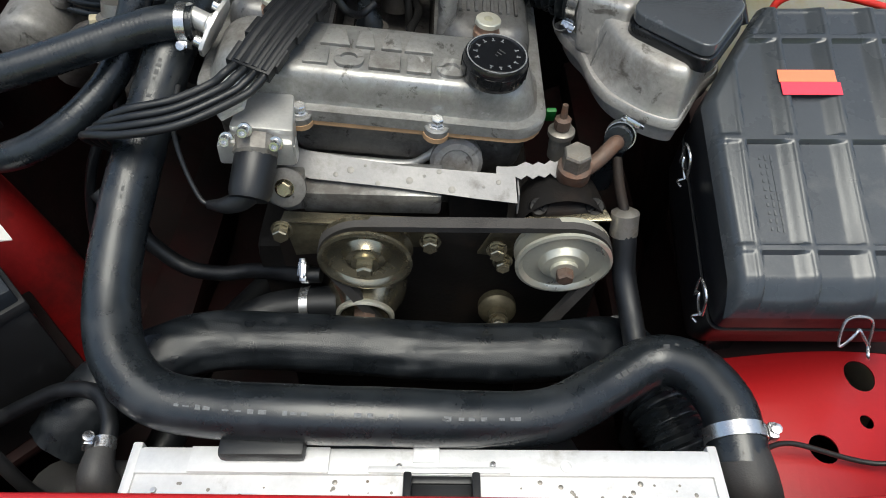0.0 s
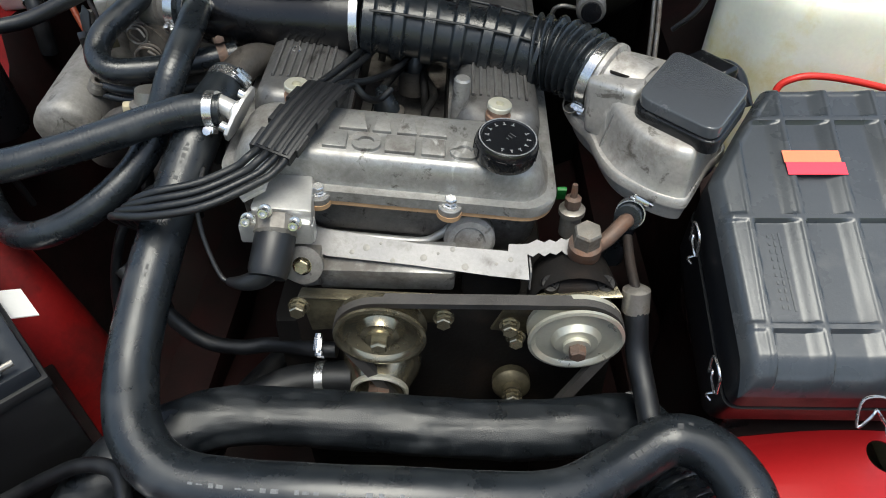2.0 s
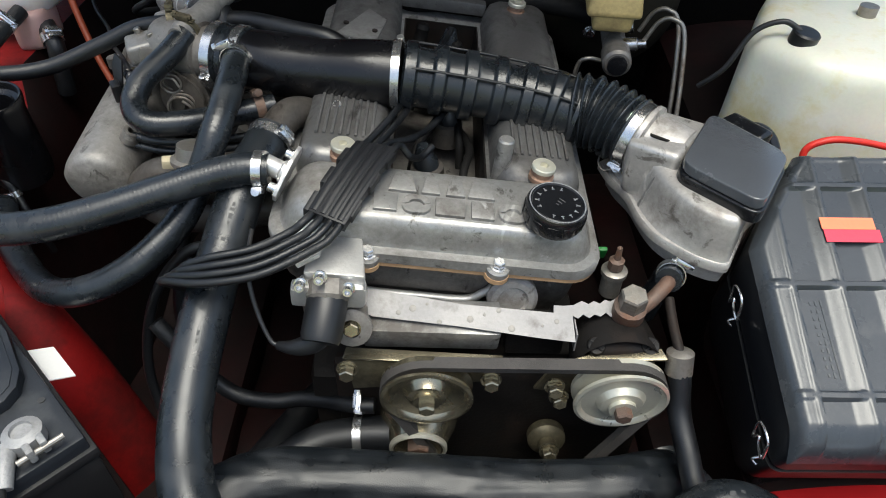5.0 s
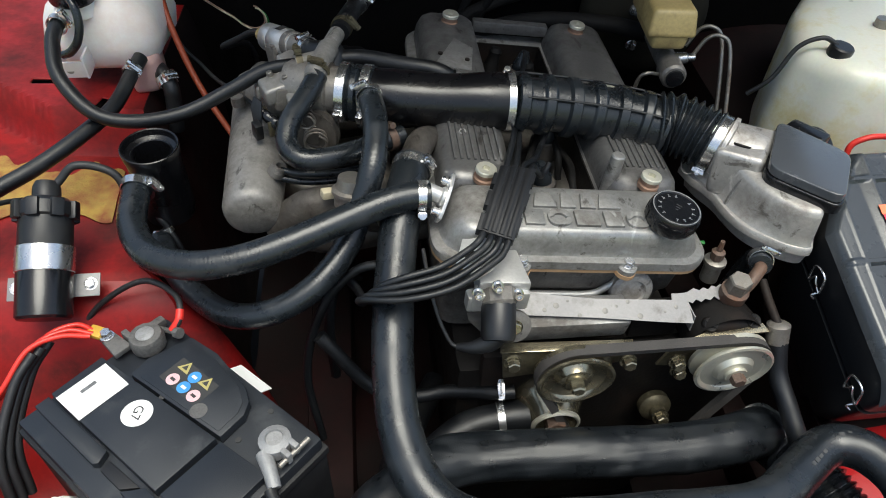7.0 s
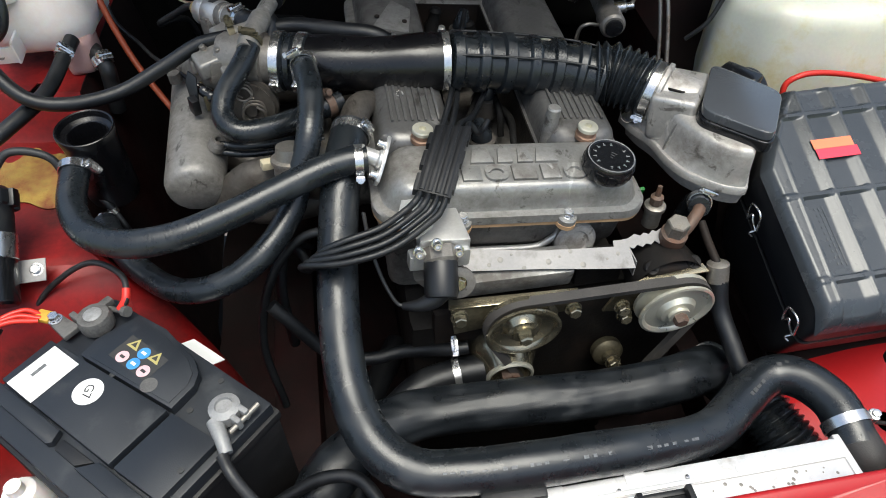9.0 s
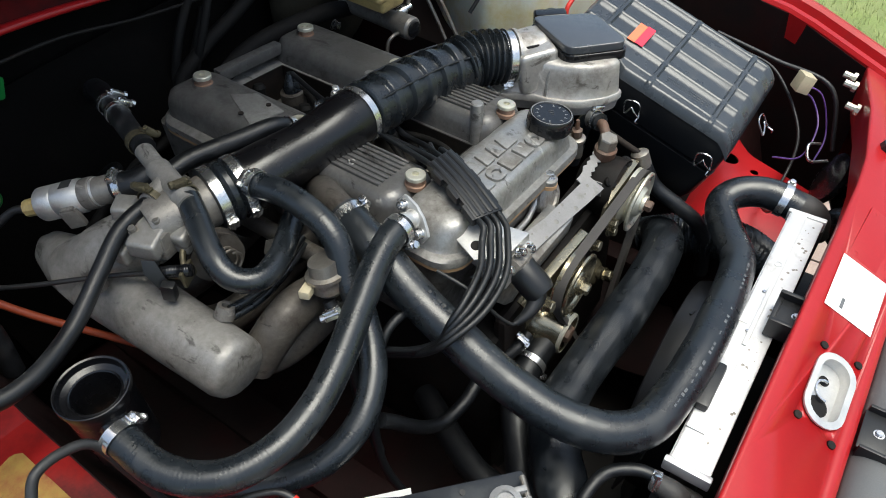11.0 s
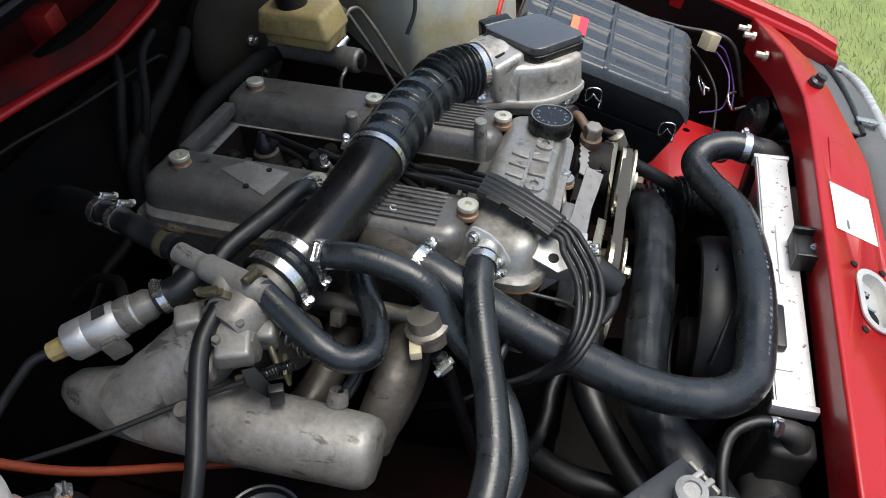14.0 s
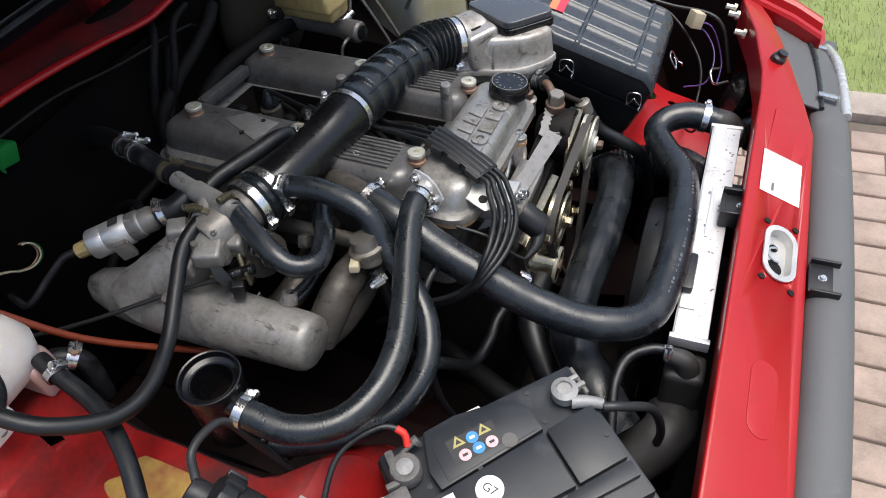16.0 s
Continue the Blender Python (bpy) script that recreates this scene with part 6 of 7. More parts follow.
part("meter_shoulder", crumple(box(0.082, 0.058, 0.064, at(0.190, 0.612, 0.8400, -4, 0, 51), 0.009, 4), 0.0006, 0.03), CAST_BRIGHT, meter)
# Dark shape on the casting in place of the slot's inner shade.
part("meter_slot", prism(stadium(0.021, 0.0075), 0.002, at(0.173, 0.602, 0.9040, 0, 3, -33), 0.0004), DARK, meter)


def soft_corners(poly, r, k=5):
    """An outline with each corner turned into an arc that starts r away from it."""
    out = []
    for i, p in enumerate(poly):
        p = V((*p, 0))
        a, b = [p + (V((*poly[j % len(poly)], 0)) - p).normalized() * r for j in (i - 1, i + 1)]
        out += [(*(a * (1 - t) ** 2 + p * 2 * t * (1 - t) + b * t * t).xy,) for t in (q / k for q in range(k + 1))]
    return out


LID = soft_corners([(0.236, 0.642), (0.179, 0.550), (0.237, 0.485), (0.290, 0.564)], 0.017)
part("meter_lid_base", prism([(0.236 + (x - 0.236) * 1.05, 0.56 + (y - 0.56) * 1.05) for x, y in LID], 0.014, at(0, 0, 0.886), 0.003, 3), PLASTIC, meter)
part("meter_lid", prism(LID, 0.012, at(0, 0, 0.9), 0.003, 3), LID_SHEEN, meter, "glossy black plastic lid with sky grey in its colour")
part("wire_loop", tube([axes((0.136, 0.640, 0.850), (-0.3, -0.5, 0.8)) @ V((0.0125 * math.cos(t * 0.5), 0.0095 * math.sin(t * 0.5), 0)) for t in range(14)], 0.0011, 8), STEEL_DARK, meter)
part("meter_seam", box(0.006, 0.005, 0.042, at(0.1590, 0.571, 0.838, 0, 14, 0), 0.0015), CAST, meter)
part("meter_plug", join(box(0.05, 0.024, 0.034, at(0.272, 0.628, 0.872, 0, 0, -55), 0.005, 3), tube([(0.275, 0.632, 0.885), (0.286, 0.640, 0.893), (0.303, 0.632, 0.886), (0.313, 0.612, 0.86)], 0.0075, 12)), PLASTIC, meter)

# ---- air filter box ----
airbox = thing("air_filter_box", (0.36, 0.45, 0.62), "black plastic air filter box with a ribbed lid", "air filter box")
AB = at(0.353, 0.305, 0.792) @ at(0, 0, 0, 20, 0, 0)
AB_OUT = [(-0.106, 0.010), (-0.103, 0.003), (-0.096, 0.0), (0.114, 0.0), (0.120, 0.004), (0.122, 0.012), (0.122, 0.312), (0.0, 0.312), (-0.038, 0.306), (-0.106, 0.20)]


def shrunk(d, f=0.0):
    """The filter box outline drawn in by d, and by f more at the front."""
    cx, cy = 0.015, 0.165
    out = []
    for x, y in AB_OUT:
        out.append((x - math.copysign(d, x - cx), y - math.copysign(d, y - cy) + (f if y < 0.02 else 0)))
    return out


def filter_skin(levels, corner=0.016):
    bm = bmesh.new()
    rows = [[bm.verts.new(AB @ V((x, y, z))) for x, y in shrunk(d, f)] for z, d, f in levels]
    k = len(AB_OUT)
    for a, b in zip(rows, rows[1:]):
        for i in range(k):
            bm.faces.new((a[i], a[(i + 1) % k], b[(i + 1) % k], b[i]))
    bm.faces.new(rows[0][::-1])
    bm.faces.new(rows[-1])
    bmesh.ops.recalc_face_normals(bm, faces=bm.faces[:])
    upright = [e for e in bm.edges if abs((AB.inverted() @ e.verts[0].co).z - (AB.inverted() @ e.verts[1].co).z) > 0.003 or len(levels) < 3]
    bmesh.ops.bevel(bm, geom=upright, offset=corner, segments=4, profile=0.5, affect="EDGES", clamp_overlap=True)
    return smooth(bm, 38)


part("lid_wall", filter_skin([(-0.068, -0.003, 0), (-0.032, 0.0, 0.004), (-0.018, 0.002, 0.014)]), CASE_GLOSS, airbox)
part("lid_rim", filter_skin([(-0.077, -0.008, 0), (-0.075, -0.010, 0), (-0.069, -0.010, 0), (-0.067, -0.007, 0)]), CASE_GLOSS, airbox)
part("lower_case", filter_skin([(-0.18, 0.02, 0), (-0.13, 0.006, 0), (-0.074, -0.002, 0)]), CASE_GLOSS, airbox)


RIBS, CROSS = (-0.079, -0.033, 0.0135, 0.060, 0.1065), (0.053, 0.157, 0.266)


def lid_height(x, y):
    """The moulded lid: a grid of thin ribs, sunk panels, and beside each rib a ramp that climbs to it."""
    x -= 0.035 * (y - 0.15)
    nearest = min(abs(x - r) for r in RIBS)
    across = min(abs(y - c) for c in CROSS)
    right = min([r - x for r in RIBS if r > x] or [0.03])
    ramp = 0.0385 if x < RIBS[0] else 0.0175
    h = -0.0048 + 0.0037 * (1 - ease(0.003, ramp, right)) if x < RIBS[-1] else -0.0048
    rib = max(1 - ease(0.0018, 0.0042, nearest), 1 - ease(0.0022, 0.0050, across))
    return h * (1 - rib)


def lid_top(u, v):
    y = 0.002 + 0.306 * v
    xl = -0.105 + 0.067 * max(0.0, (y - 0.198) / 0.108) ** 1.1
    x = xl + (0.120 - xl) * u
    edge = min(y, 0.308 - y + 0.002, x - xl + 0.001, 0.121 - x)
    over = max(0.0, 1 - edge / 0.014)
    front = max(0.0, 1 - y / 0.030)
    return AB @ V((x, y, lid_height(x, y) * (1 - over) - 0.020 * over ** 2.5 - 0.022 * front ** 1.5))


part("lid", sheet(lid_top, 190, 220, 0.002), FILTER_BLACK, airbox, "satin black lid with a grid of moulded ribs")
print_m = AB @ at(-0.060, 0.105, -0.0048)
part("lid_print", join(*[box(0.0018, 0.003 + 0.002 * ((k * 7) % 3), 0.0005, print_m @ at(-0.006 + 0.005 * (k % 3), -0.034 + 0.0075 * (k // 3), 0)) for k in range(30)]), FILTER_BLACK, airbox)
tape_m = AB @ at(-0.012, 0.208, 0.0006)
part("tape_strip", box(0.052, 0.013, 0.0006, tape_m @ at(0, 0.0125, 0)), TAPE_ORANGE, airbox, "strip of orange tape")
part("tape_strip", box(0.054, 0.0135, 0.0006, tape_m @ at(0.002, -0.001, 0)), TAPE_RED, airbox, "strip of red tape")


def clip(m):
    """A bent wire over-centre clip."""
    pts = [(-0.012, 0, -0.012), (-0.010, 0.004, 0.012), (0.010, 0.004, 0.012), (0.012, 0, -0.012), (0.004, 0.005, -0.002), (0.0, 0.005, 0.004), (-0.004, 0.005, -0.002), (-0.012, 0.002, -0.012)]
    return join(tube([m @ V(p) for p in pts], 0.0013, 6, 5), tube([m @ V(p) for p in ((-0.011, 0.001, -0.012), (-0.009, 0.006, -0.018), (-0.012, 0.002, -0.022))], 0.0013, 6, 5))


for c, lean, a in (((0.2395, 0.466, 0.806), 4, 90), ((0.2395, 0.347, 0.754), 4, 90), ((0.347, 0.300, 0.768), 38, 180)):
    part("lid_clip", clip(at(*c, lean, 0, a)), STEEL, airbox, "bent steel wire clip")
for x in (0.30, 0.41):
    part("foot", box(0.03, 0.04, 0.10, at(x, 0.40, 0.60), 0.004), PLASTIC, airbox)
part("foot", box(0.03, 0.04, 0.18, at(0.35, 0.56, 0.61), 0.004), PLASTIC, airbox)

# connector and wires in the lamp corner
loom = thing("wiring_loom", (0.52, 0.26, 0.62), "loose purple and black wires with a beige connector", "wiring")
part("connector", box(0.03, 0.022, 0.03, at(0.52, 0.285, 0.735, 20, 10, 30), 0.002), BEIGE, loom, "beige plastic connector")
part("wire", tube([(0.52, 0.285, 0.735), (0.53, 0.26, 0.72), (0.50, 0.235, 0.69), (0.45, 0.24, 0.66), (0.44, 0.28, 0.65)], 0.0016, 6), WIRE_PURPLE, loom)
part("wire", tube([(0.53, 0.29, 0.74), (0.55, 0.25, 0.72), (0.53, 0.22, 0.66), (0.47, 0.22, 0.64)], 0.0016, 6), WIRE_PURPLE, loom)
part("wire", tube([(0.56, 0.40, 0.76), (0.55, 0.33, 0.74), (0.49, 0.26, 0.68), (0.42, 0.25, 0.63), (0.33, 0.262, 0.645), (0.29, 0.245, 0.66), (0.272, 0.232, 0.70)], 0.0026, 8), WIRE_BLACK, loom)
part("wire", tube([(0.58, 0.45, 0.77), (0.57, 0.34, 0.75), (0.56, 0.24, 0.73), (0.52, 0.20, 0.64)], 0.004, 8), WIRE_BLACK, loom)
part("horn", lathe([(0.03, 0), (0.045, 0.01), (0.045, 0.02), (0.02, 0.026), (0, 0.026)], axes((0.44, 0.17, 0.64), (-0.2, 0.9, 0.4)), 28), PLASTIC, loom)
part("pigtail", tube([(0.46, 0.20, 0.66), (0.44, 0.225, 0.665), (0.46, 0.235, 0.68), (0.48, 0.22, 0.675)], 0.0025, 8), STEEL, loom)

# ---- washer tank ----
tank = thing("washer_tank", (0.50, 0.82, 0.62), "large yellowed translucent plastic washer tank", "tank")
TK = [(0.302, 0.775), (0.345, 0.69), (0.42, 0.655), (0.64, 0.655), (0.66, 0.72), (0.66, 1.02), (0.47, 1.03), (0.365, 0.90)]
part("tank_body", prism(TK, 0.305, at(0, 0, 0.64), 0.03, 5, 0.93), TANK_YELLOW, tank)
part("tank_cap", join(lathe([(0.016, 0), (0.016, 0.018), (0.014, 0.02), (0, 0.02)], axes((0.362, 0.748, 0.936), (0.1, -0.1, 1)), 20)), PLASTIC_MATT, tank, "black rubber cap")
part("cap_lead", tube([(0.358, 0.75, 0.955), (0.338, 0.758, 0.962), (0.312, 0.765, 0.945), (0.292, 0.765, 0.90), (0.27, 0.775, 0.87)], 0.0034, 8), WIRE_BLACK, tank)
part("tank_nozzle", lathe([(0.011, 0), (0.011, 0.014), (0, 0.014)], axes((0.47, 0.82, 0.943), (0, 0, 1)), 18), STEEL_DARK, tank)
solo("red_cable_loop", tube([(0.36, 0.63, 0.82), (0.352, 0.64, 0.862), (0.367, 0.64, 0.878), (0.397, 0.64, 0.880), (0.45, 0.64, 0.87), (0.52, 0.64, 0.85)], 0.004, 8), WIRE_RED, (0.45, 0.64, 0.82), "red battery cable looping between tank and filter box", "cable")

# ---- brakes ----
master = thing("brake_master_cylinder", (0.19, 0.90, 0.84), "alloy brake master cylinder with a yellowed reservoir", "brake cylinder")
part("cylinder", lathe([(0.0, -0.005), (0.016, -0.004), (0.019, 0.0), (0.019, 0.03), (0.016, 0.035), (0.016, 0.14), (0.024, 0.15), (0, 0.16)], axes((0.178, 0.826, 0.873), (0.12, 0.99, 0.02)), 24), CAST_DULL, master)
part("end_plug", lathe([(0.0, 0), (0.013, 0), (0.013, -0.006), (0, -0.008)], axes((0.178, 0.824, 0.873), (0.12, 0.99, 0.02)), 16), PLASTIC, master)
part("reservoir_base", box(0.050, 0.11, 0.03, at(0.176, 0.905, 0.903, 0, 0, -7), 0.008, 3, 1.1), AMBER, master, "yellowed reservoir")
part("reservoir", box(0.072, 0.125, 0.04, at(0.176, 0.905, 0.924, 0, 0, -7), 0.008, 3, 0.86), AMBER, master, "yellowed reservoir")
part("reservoir_cap", lathe([(0.024, 0), (0.024, 0.02), (0.02, 0.024), (0, 0.024)], axes((0.176, 0.915, 0.962), (0, 0, 1)), 24), PLASTIC_MATT, master)
part("side_port", join(lathe([(0.009, 0), (0.009, 0.022), (0.006, 0.024), (0.006, 0.034), (0, 0.034)], axes((0.19, 0.87, 0.878), (0.9, -0.3, 0.2)), 14), lathe([(0.008, 0), (0.008, 0.02), (0, 0.02)], axes((0.195, 0.91, 0.882), (0.9, -0.2, 0.3)), 14)), STEEL, master)
for dy in (0.0, 0.03):
    part("brake_pipe", tube([(0.218, 0.862 + dy, 0.888), (0.232, 0.86 + dy, 0.915), (0.248, 0.852 + dy, 0.922), (0.262, 0.84 + dy, 0.905), (0.262, 0.80 + dy, 0.83), (0.255, 0.76 + dy, 0.75)], 0.0032, 8), STEEL_DARK, master)
part("brake_pipe", tube([(0.16, 0.84, 0.87), (0.14, 0.835, 0.875), (0.13, 0.84, 0.86), (0.128, 0.845, 0.80)], 0.003, 8), STEEL_DARK, master)
booster = thing("brake_booster", (0.205, 1.04, 0.75), "round olive brake servo on the bulkhead", "brake servo")
part("servo_shell", lathe([(0.0, 0.0), (0.05, 0.0), (0.09, 0.016), (0.105, 0.03), (0.11, 0.045), (0.112, 0.05), (0.112, 0.056), (0.10, 0.06), (0.09, 0.085), (0, 0.09)], axes((0.205, 1.0, 0.872), (0.05, 1, 0)), 40), GOLD, booster)
for a in (0.6, 2.5, 4.0):
    hexbolt((0.205 + 0.045 * math.cos(a), 1.0, 0.872 + 0.045 * math.sin(a)), (0, -1, 0), 0.007, 0.012, booster)

# ---- expansion tank ----
ex = thing("coolant_expansion_tank", (-0.62, 0.9, 0.86), "milky white plastic expansion tank with a black cap", "coolant tank")
EXP = at(-0.622, 0.917, 0)
part("tank_body", loft([[EXP @ V((x + 0.003 * math.sin(y * 60), y, z + 0.004 * math.sin(x * 45 + 1) * (z > 0.98))) for x, y in rounded(0.146 - 2 * i, 0.172 - 2 * i, 0.05 - i * 0.5, 7)] for z, i in ((0.908, 0.02), (0.911, 0.008), (0.919, 0.001), (0.945, -0.004), (0.968, 0.002), (0.984, 0.008), (0.996, 0.02), (1.003, 0.036))], True, 60), TANK_WHITE, ex)
part("tank_sump", prism([(-0.592, 0.826), (-0.560, 0.832), (-0.553, 0.85), (-0.560, 0.895), (-0.592, 0.90)], 0.05, at(0, 0, 0.875), 0.010, 3), TANK_PINK, ex)
part("tank_lug", join(box(0.032, 0.004, 0.024, at(-0.650, 0.804, 0.918, 10), 0.0015), box(0.0035, 0.03, 0.03, at(-0.633, 0.816, 0.918, 6), 0.0015), box(0.0035, 0.022, 0.03, at(-0.665, 0.818, 0.92, 6), 0.0015)), TANK_WHITE, ex)
part("lug_hole", lathe([(0.0, 0.0), (0.005, 0.0), (0.006, -0.002)], axes((-0.652, 0.8005, 0.930), (0, -1, 0.17)), 12), STEEL_DARK, ex)
part("tank_neck", lathe([(0.026, -0.012), (0.024, 0.0), (0.023, 0.012), (0, 0.012)], axes((-0.637, 0.850, 0.998), (0.05, -0.12, 1)), 28), TANK_WHITE, ex)
part("tank_cap", lathe([(0.027, 0), (0.028, 0.003), (0.028, 0.018), (0.024, 0.022), (0, 0.023)], axes((-0.637, 0.849, 1.003), (0.05, -0.12, 1)), 28), PLASTIC, ex, "black screw cap")
part("overflow", tube([(-0.640, 0.835, 1.016), (-0.632, 0.818, 1.020), (-0.622, 0.806, 1.012), (-0.620, 0.798, 0.992), (-0.627, 0.794, 0.972), (-0.640, 0.794, 0.958), (-0.652, 0.798, 0.952)], 0.0052, 10), RUBBER, ex)
part("inlet", lathe([(0.012, 0), (0.0098, 0.02), (0, 0.02)], axes((-0.650, 0.838, 0.988), (0, -1, -0.02)), 16), TANK_WHITE, ex)
clamp((-0.547, 0.834, 0.892), (0.4, -0.6, -0.6), 0.012, ex, (0.2, 0.2, 1), 0.012)
part("tank_stub_hose", tube([(-0.565, 0.862, 0.898), (-0.552, 0.84, 0.898), (-0.543, 0.828, 0.886), (-0.543, 0.824, 0.868), (-0.55, 0.826, 0.82)], 0.0112, 12), RUBBER_DULL, ex)

# ---- filler neck canister ----
can = thing("vapour_canister", (-0.54, 0.64, 0.78), "open-topped black plastic canister on the inner wing", "canister")
CAN = axes((-0.531, 0.655, 0.806), (0.02, -0.08, 1))
part("canister_body", lathe([(0.0, 0.0), (0.029, 0.002), (0.031, 0.01), (0.031, 0.088), (0.0325, 0.097), (0.0335, 0.103), (0.0331, 0.1072), (0.0322, 0.1078), (0.0305, 0.1070), (0.0290, 0.1000), (0.0240, 0.0975), (0.0228, 0.0985), (0.0218, 0.0975), (0.0212, 0.092), (0.0188, 0.034), (0, 0.032)], CAN, 44), RUBBER_SMOOTH, can)
part("canister_spout", lathe([(0.014, 0), (0.014, 0.028), (0, 0.028)], axes((-0.535, 0.630, 0.884), (-0.06, -1, -0.15)), 18), PLASTIC, can)
part("rust_spot", lathe([(0.0, 0.002), (0.005, 0.001), (0.006, 0)], CAN @ at(0.006, -0.004, 0.032), 9), RUST, can)

drain = thing("canister_drain_hose", (-0.50, 0.60, 0.72), "thin black drain hose with a small clip below the canister", "hose")
part("hose", tube([(-0.557, 0.647, 0.840), (-0.538, 0.627, 0.822), (-0.530, 0.622, 0.810), (-0.518, 0.611, 0.780), (-0.518, 0.620, 0.720)], 0.0042, 10), RUBBER_DULL, drain)
clamp((-0.529, 0.621, 0.807), (0.3, -0.2, -0.9), 0.0050, drain, (-0.6, -0.6, 0.5), 0.007)

# ---- ignition coil ----
coil = thing("ignition_coil", (-0.66, 0.53, 0.80), "black and silver ignition coil clamped to the wing", "ignition coil")
CO = axes((-0.633, 0.495, 0.818), (0.0, 0.80, 0.60), (1, 0, 0))
part("coil_can", lathe([(0.0, -0.016), (0.0255, -0.016), (0.0280, -0.013), (0.0280, 0.045), (0.027, 0.047)], CO, 32), PLASTIC, coil)
part("coil_upper", lathe([(0.0272, 0.045), (0.0272, 0.100), (0, 0.100)], CO, 32), PLASTIC_MATT, coil)
part("coil_band", lathe([(0.0275, 0.034), (0.0292, 0.035), (0.0292, 0.062), (0.0275, 0.063)], CO, 32), STEEL, coil, "bright steel band")
part("coil_cap", lathe([(0.026, 0.092), (0.0295, 0.096), (0.0295, 0.110), (0.022, 0.116), (0.0145, 0.118), (0.0140, 0.130), (0.0115, 0.136), (0, 0.137)], CO, 28), PLASTIC_MATT, coil)
for k in range(8):
    part("cap_lug", box(0.009, 0.013, 0.020, CO @ at(0.029 * math.cos(k * 0.785), 0.029 * math.sin(k * 0.785), 0.092, 0, 0, k * 45), 0.002), PLASTIC_MATT, coil)
part("coil_bracket", box(0.098, 0.026, 0.002, axes((-0.632, 0.524, 0.815), (0, -0.55, 0.83), (1, 0, 0)) @ at(0, 0, 0), 0.0008), SHEET, coil)
for bx in (-0.593, -0.671):
    hexbolt((bx, 0.524, 0.8165), (0, -0.55, 0.83), 0.0055, 0.005, coil, STEEL)
part("high_tension_lead", tube([CO @ V((0.004, 0, 0.126)), CO @ V((0.014, 0, 0.138)), (-0.604, 0.614, 0.912), (-0.580, 0.616, 0.908), (-0.560, 0.612, 0.893), (-0.555, 0.600, 0.85), (-0.55, 0.58, 0.78)], 0.0046, 10), WIRE_BLACK, coil)
part("wire_spade", tube([CO @ V((-0.02, 0.01, 0.1)), CO @ V((-0.03, 0.01, 0.12)), (-0.70, 0.53, 0.91), (-0.72, 0.50, 0.86)], 0.003, 8), WIRE_BLACK, coil)

# ---- battery ----
BR, BU, BVv = V((-0.335, 0.318, 0)), V((-0.718, 0.696, 0)), V((-0.696, -0.718, 0))


def bat(u, v, z=0.0):
    """A matrix on the battery's top: u metres along its long side, v across."""
    c = BR + BU * u + BVv * v
    return Matrix(((BU.x, BVv.x, 0, c.x), (BU.y, BVv.y, 0, c.y), (0, 0, 1, 0.803 + z), (0, 0, 0, 1)))


BL, BW = 0.244, 0.172
battery = thing("car_battery", tuple(bat(BL / 2, BW / 2, -0.18).translation), "dark grey car battery with warning symbols and labels", "battery")
part("case", box(BL, BW, 0.150, bat(BL / 2, BW / 2, -0.18), 0.004), CASE_BLACK, battery)
part("case_lip", box(BL + 0.004, BW + 0.004, 0.012, bat(BL / 2, BW / 2, -0.035), 0.003), CASE_BLACK, battery)
part("lid_base", box(BL - 0.004, BW - 0.004, 0.018, bat(BL / 2, BW / 2, -0.026), 0.003), BATTERY_GREY, battery)
part("lid_panel", prism([(0.238, 0.079), (0.0725, 0.0665), (0.0725, 0.1325), (0.236, 0.1345)], 0.012, bat(0, 0, -0.008), 0.0014), BATTERY_GREY, battery)
part("lid_panel", prism([(0.196, 0.0735), (0.200, 0.050), (0.188, 0.006), (0.150, 0.003), (0.096, 0.012), (0.080, 0.021), (0.072, 0.034), (0.0705, 0.0635)], 0.012, bat(0, 0, -0.008), 0.0014), BATTERY_GREY, battery)
part("lid_plate", prism([(0.186, 0.0695), (0.187, 0.030), (0.180, 0.0115), (0.148, 0.0085), (0.100, 0.0165), (0.0835, 0.0255), (0.0775, 0.037), (0.0765, 0.0610)], 0.0012, bat(0, 0, 0.0036), 0.0005), BATTERY_GREY, battery)
part("lid_panel", prism([(0.068, 0.0655), (0.0095, 0.0615), (0.0095, 0.1300), (0.068, 0.1320)], 0.010, bat(0, 0, -0.008), 0.0014), BATTERY_GREY, battery)
part("lid_ledge", prism([(0.238, 0.137), (0.142, 0.1355), (0.137, 0.1475), (0.141, 0.1515), (0.238, 0.1515)], 0.0085, bat(0, 0, -0.008), 0.0012), BATTERY_GREY, battery)
part("lid_ledge", prism([(0.084, 0.135), (0.0085, 0.134), (0.0085, 0.1515), (0.098, 0.1515)], 0.0085, bat(0, 0, -0.008), 0.0012), BATTERY_GREY, battery)
part("carry_handle", prism([(0.135, 0.139), (0.090, 0.1375), (0.103, 0.1500), (0.133, 0.1500)], 0.0045, bat(0, 0, -0.008), 0.0015), CASE_BLACK, battery)
for u, v in ((0.205, 0.060), (0.196, 0.012), (0.062, 0.052), (0.062, 0.012), (0.150, 0.070), (0.015, 0.100)):
    part("lid_pin", lathe([(0.0030, 0), (0.0030, 0.0008), (0, 0.0008)], bat(u, v, -0.0078 if v in (0.060, 0.052, 0.012) else 0.0024), 14), INK, battery)
part("paper_label", box(0.040, 0.053, 0.0004, bat(0.207, 0.108, 0.0044)), WHITE_LABEL, battery, "blank white paper label")
part("label_print", box(0.004, 0.016, 0.0003, bat(0.214, 0.108, 0.0049)), PRINT_PALE, battery)
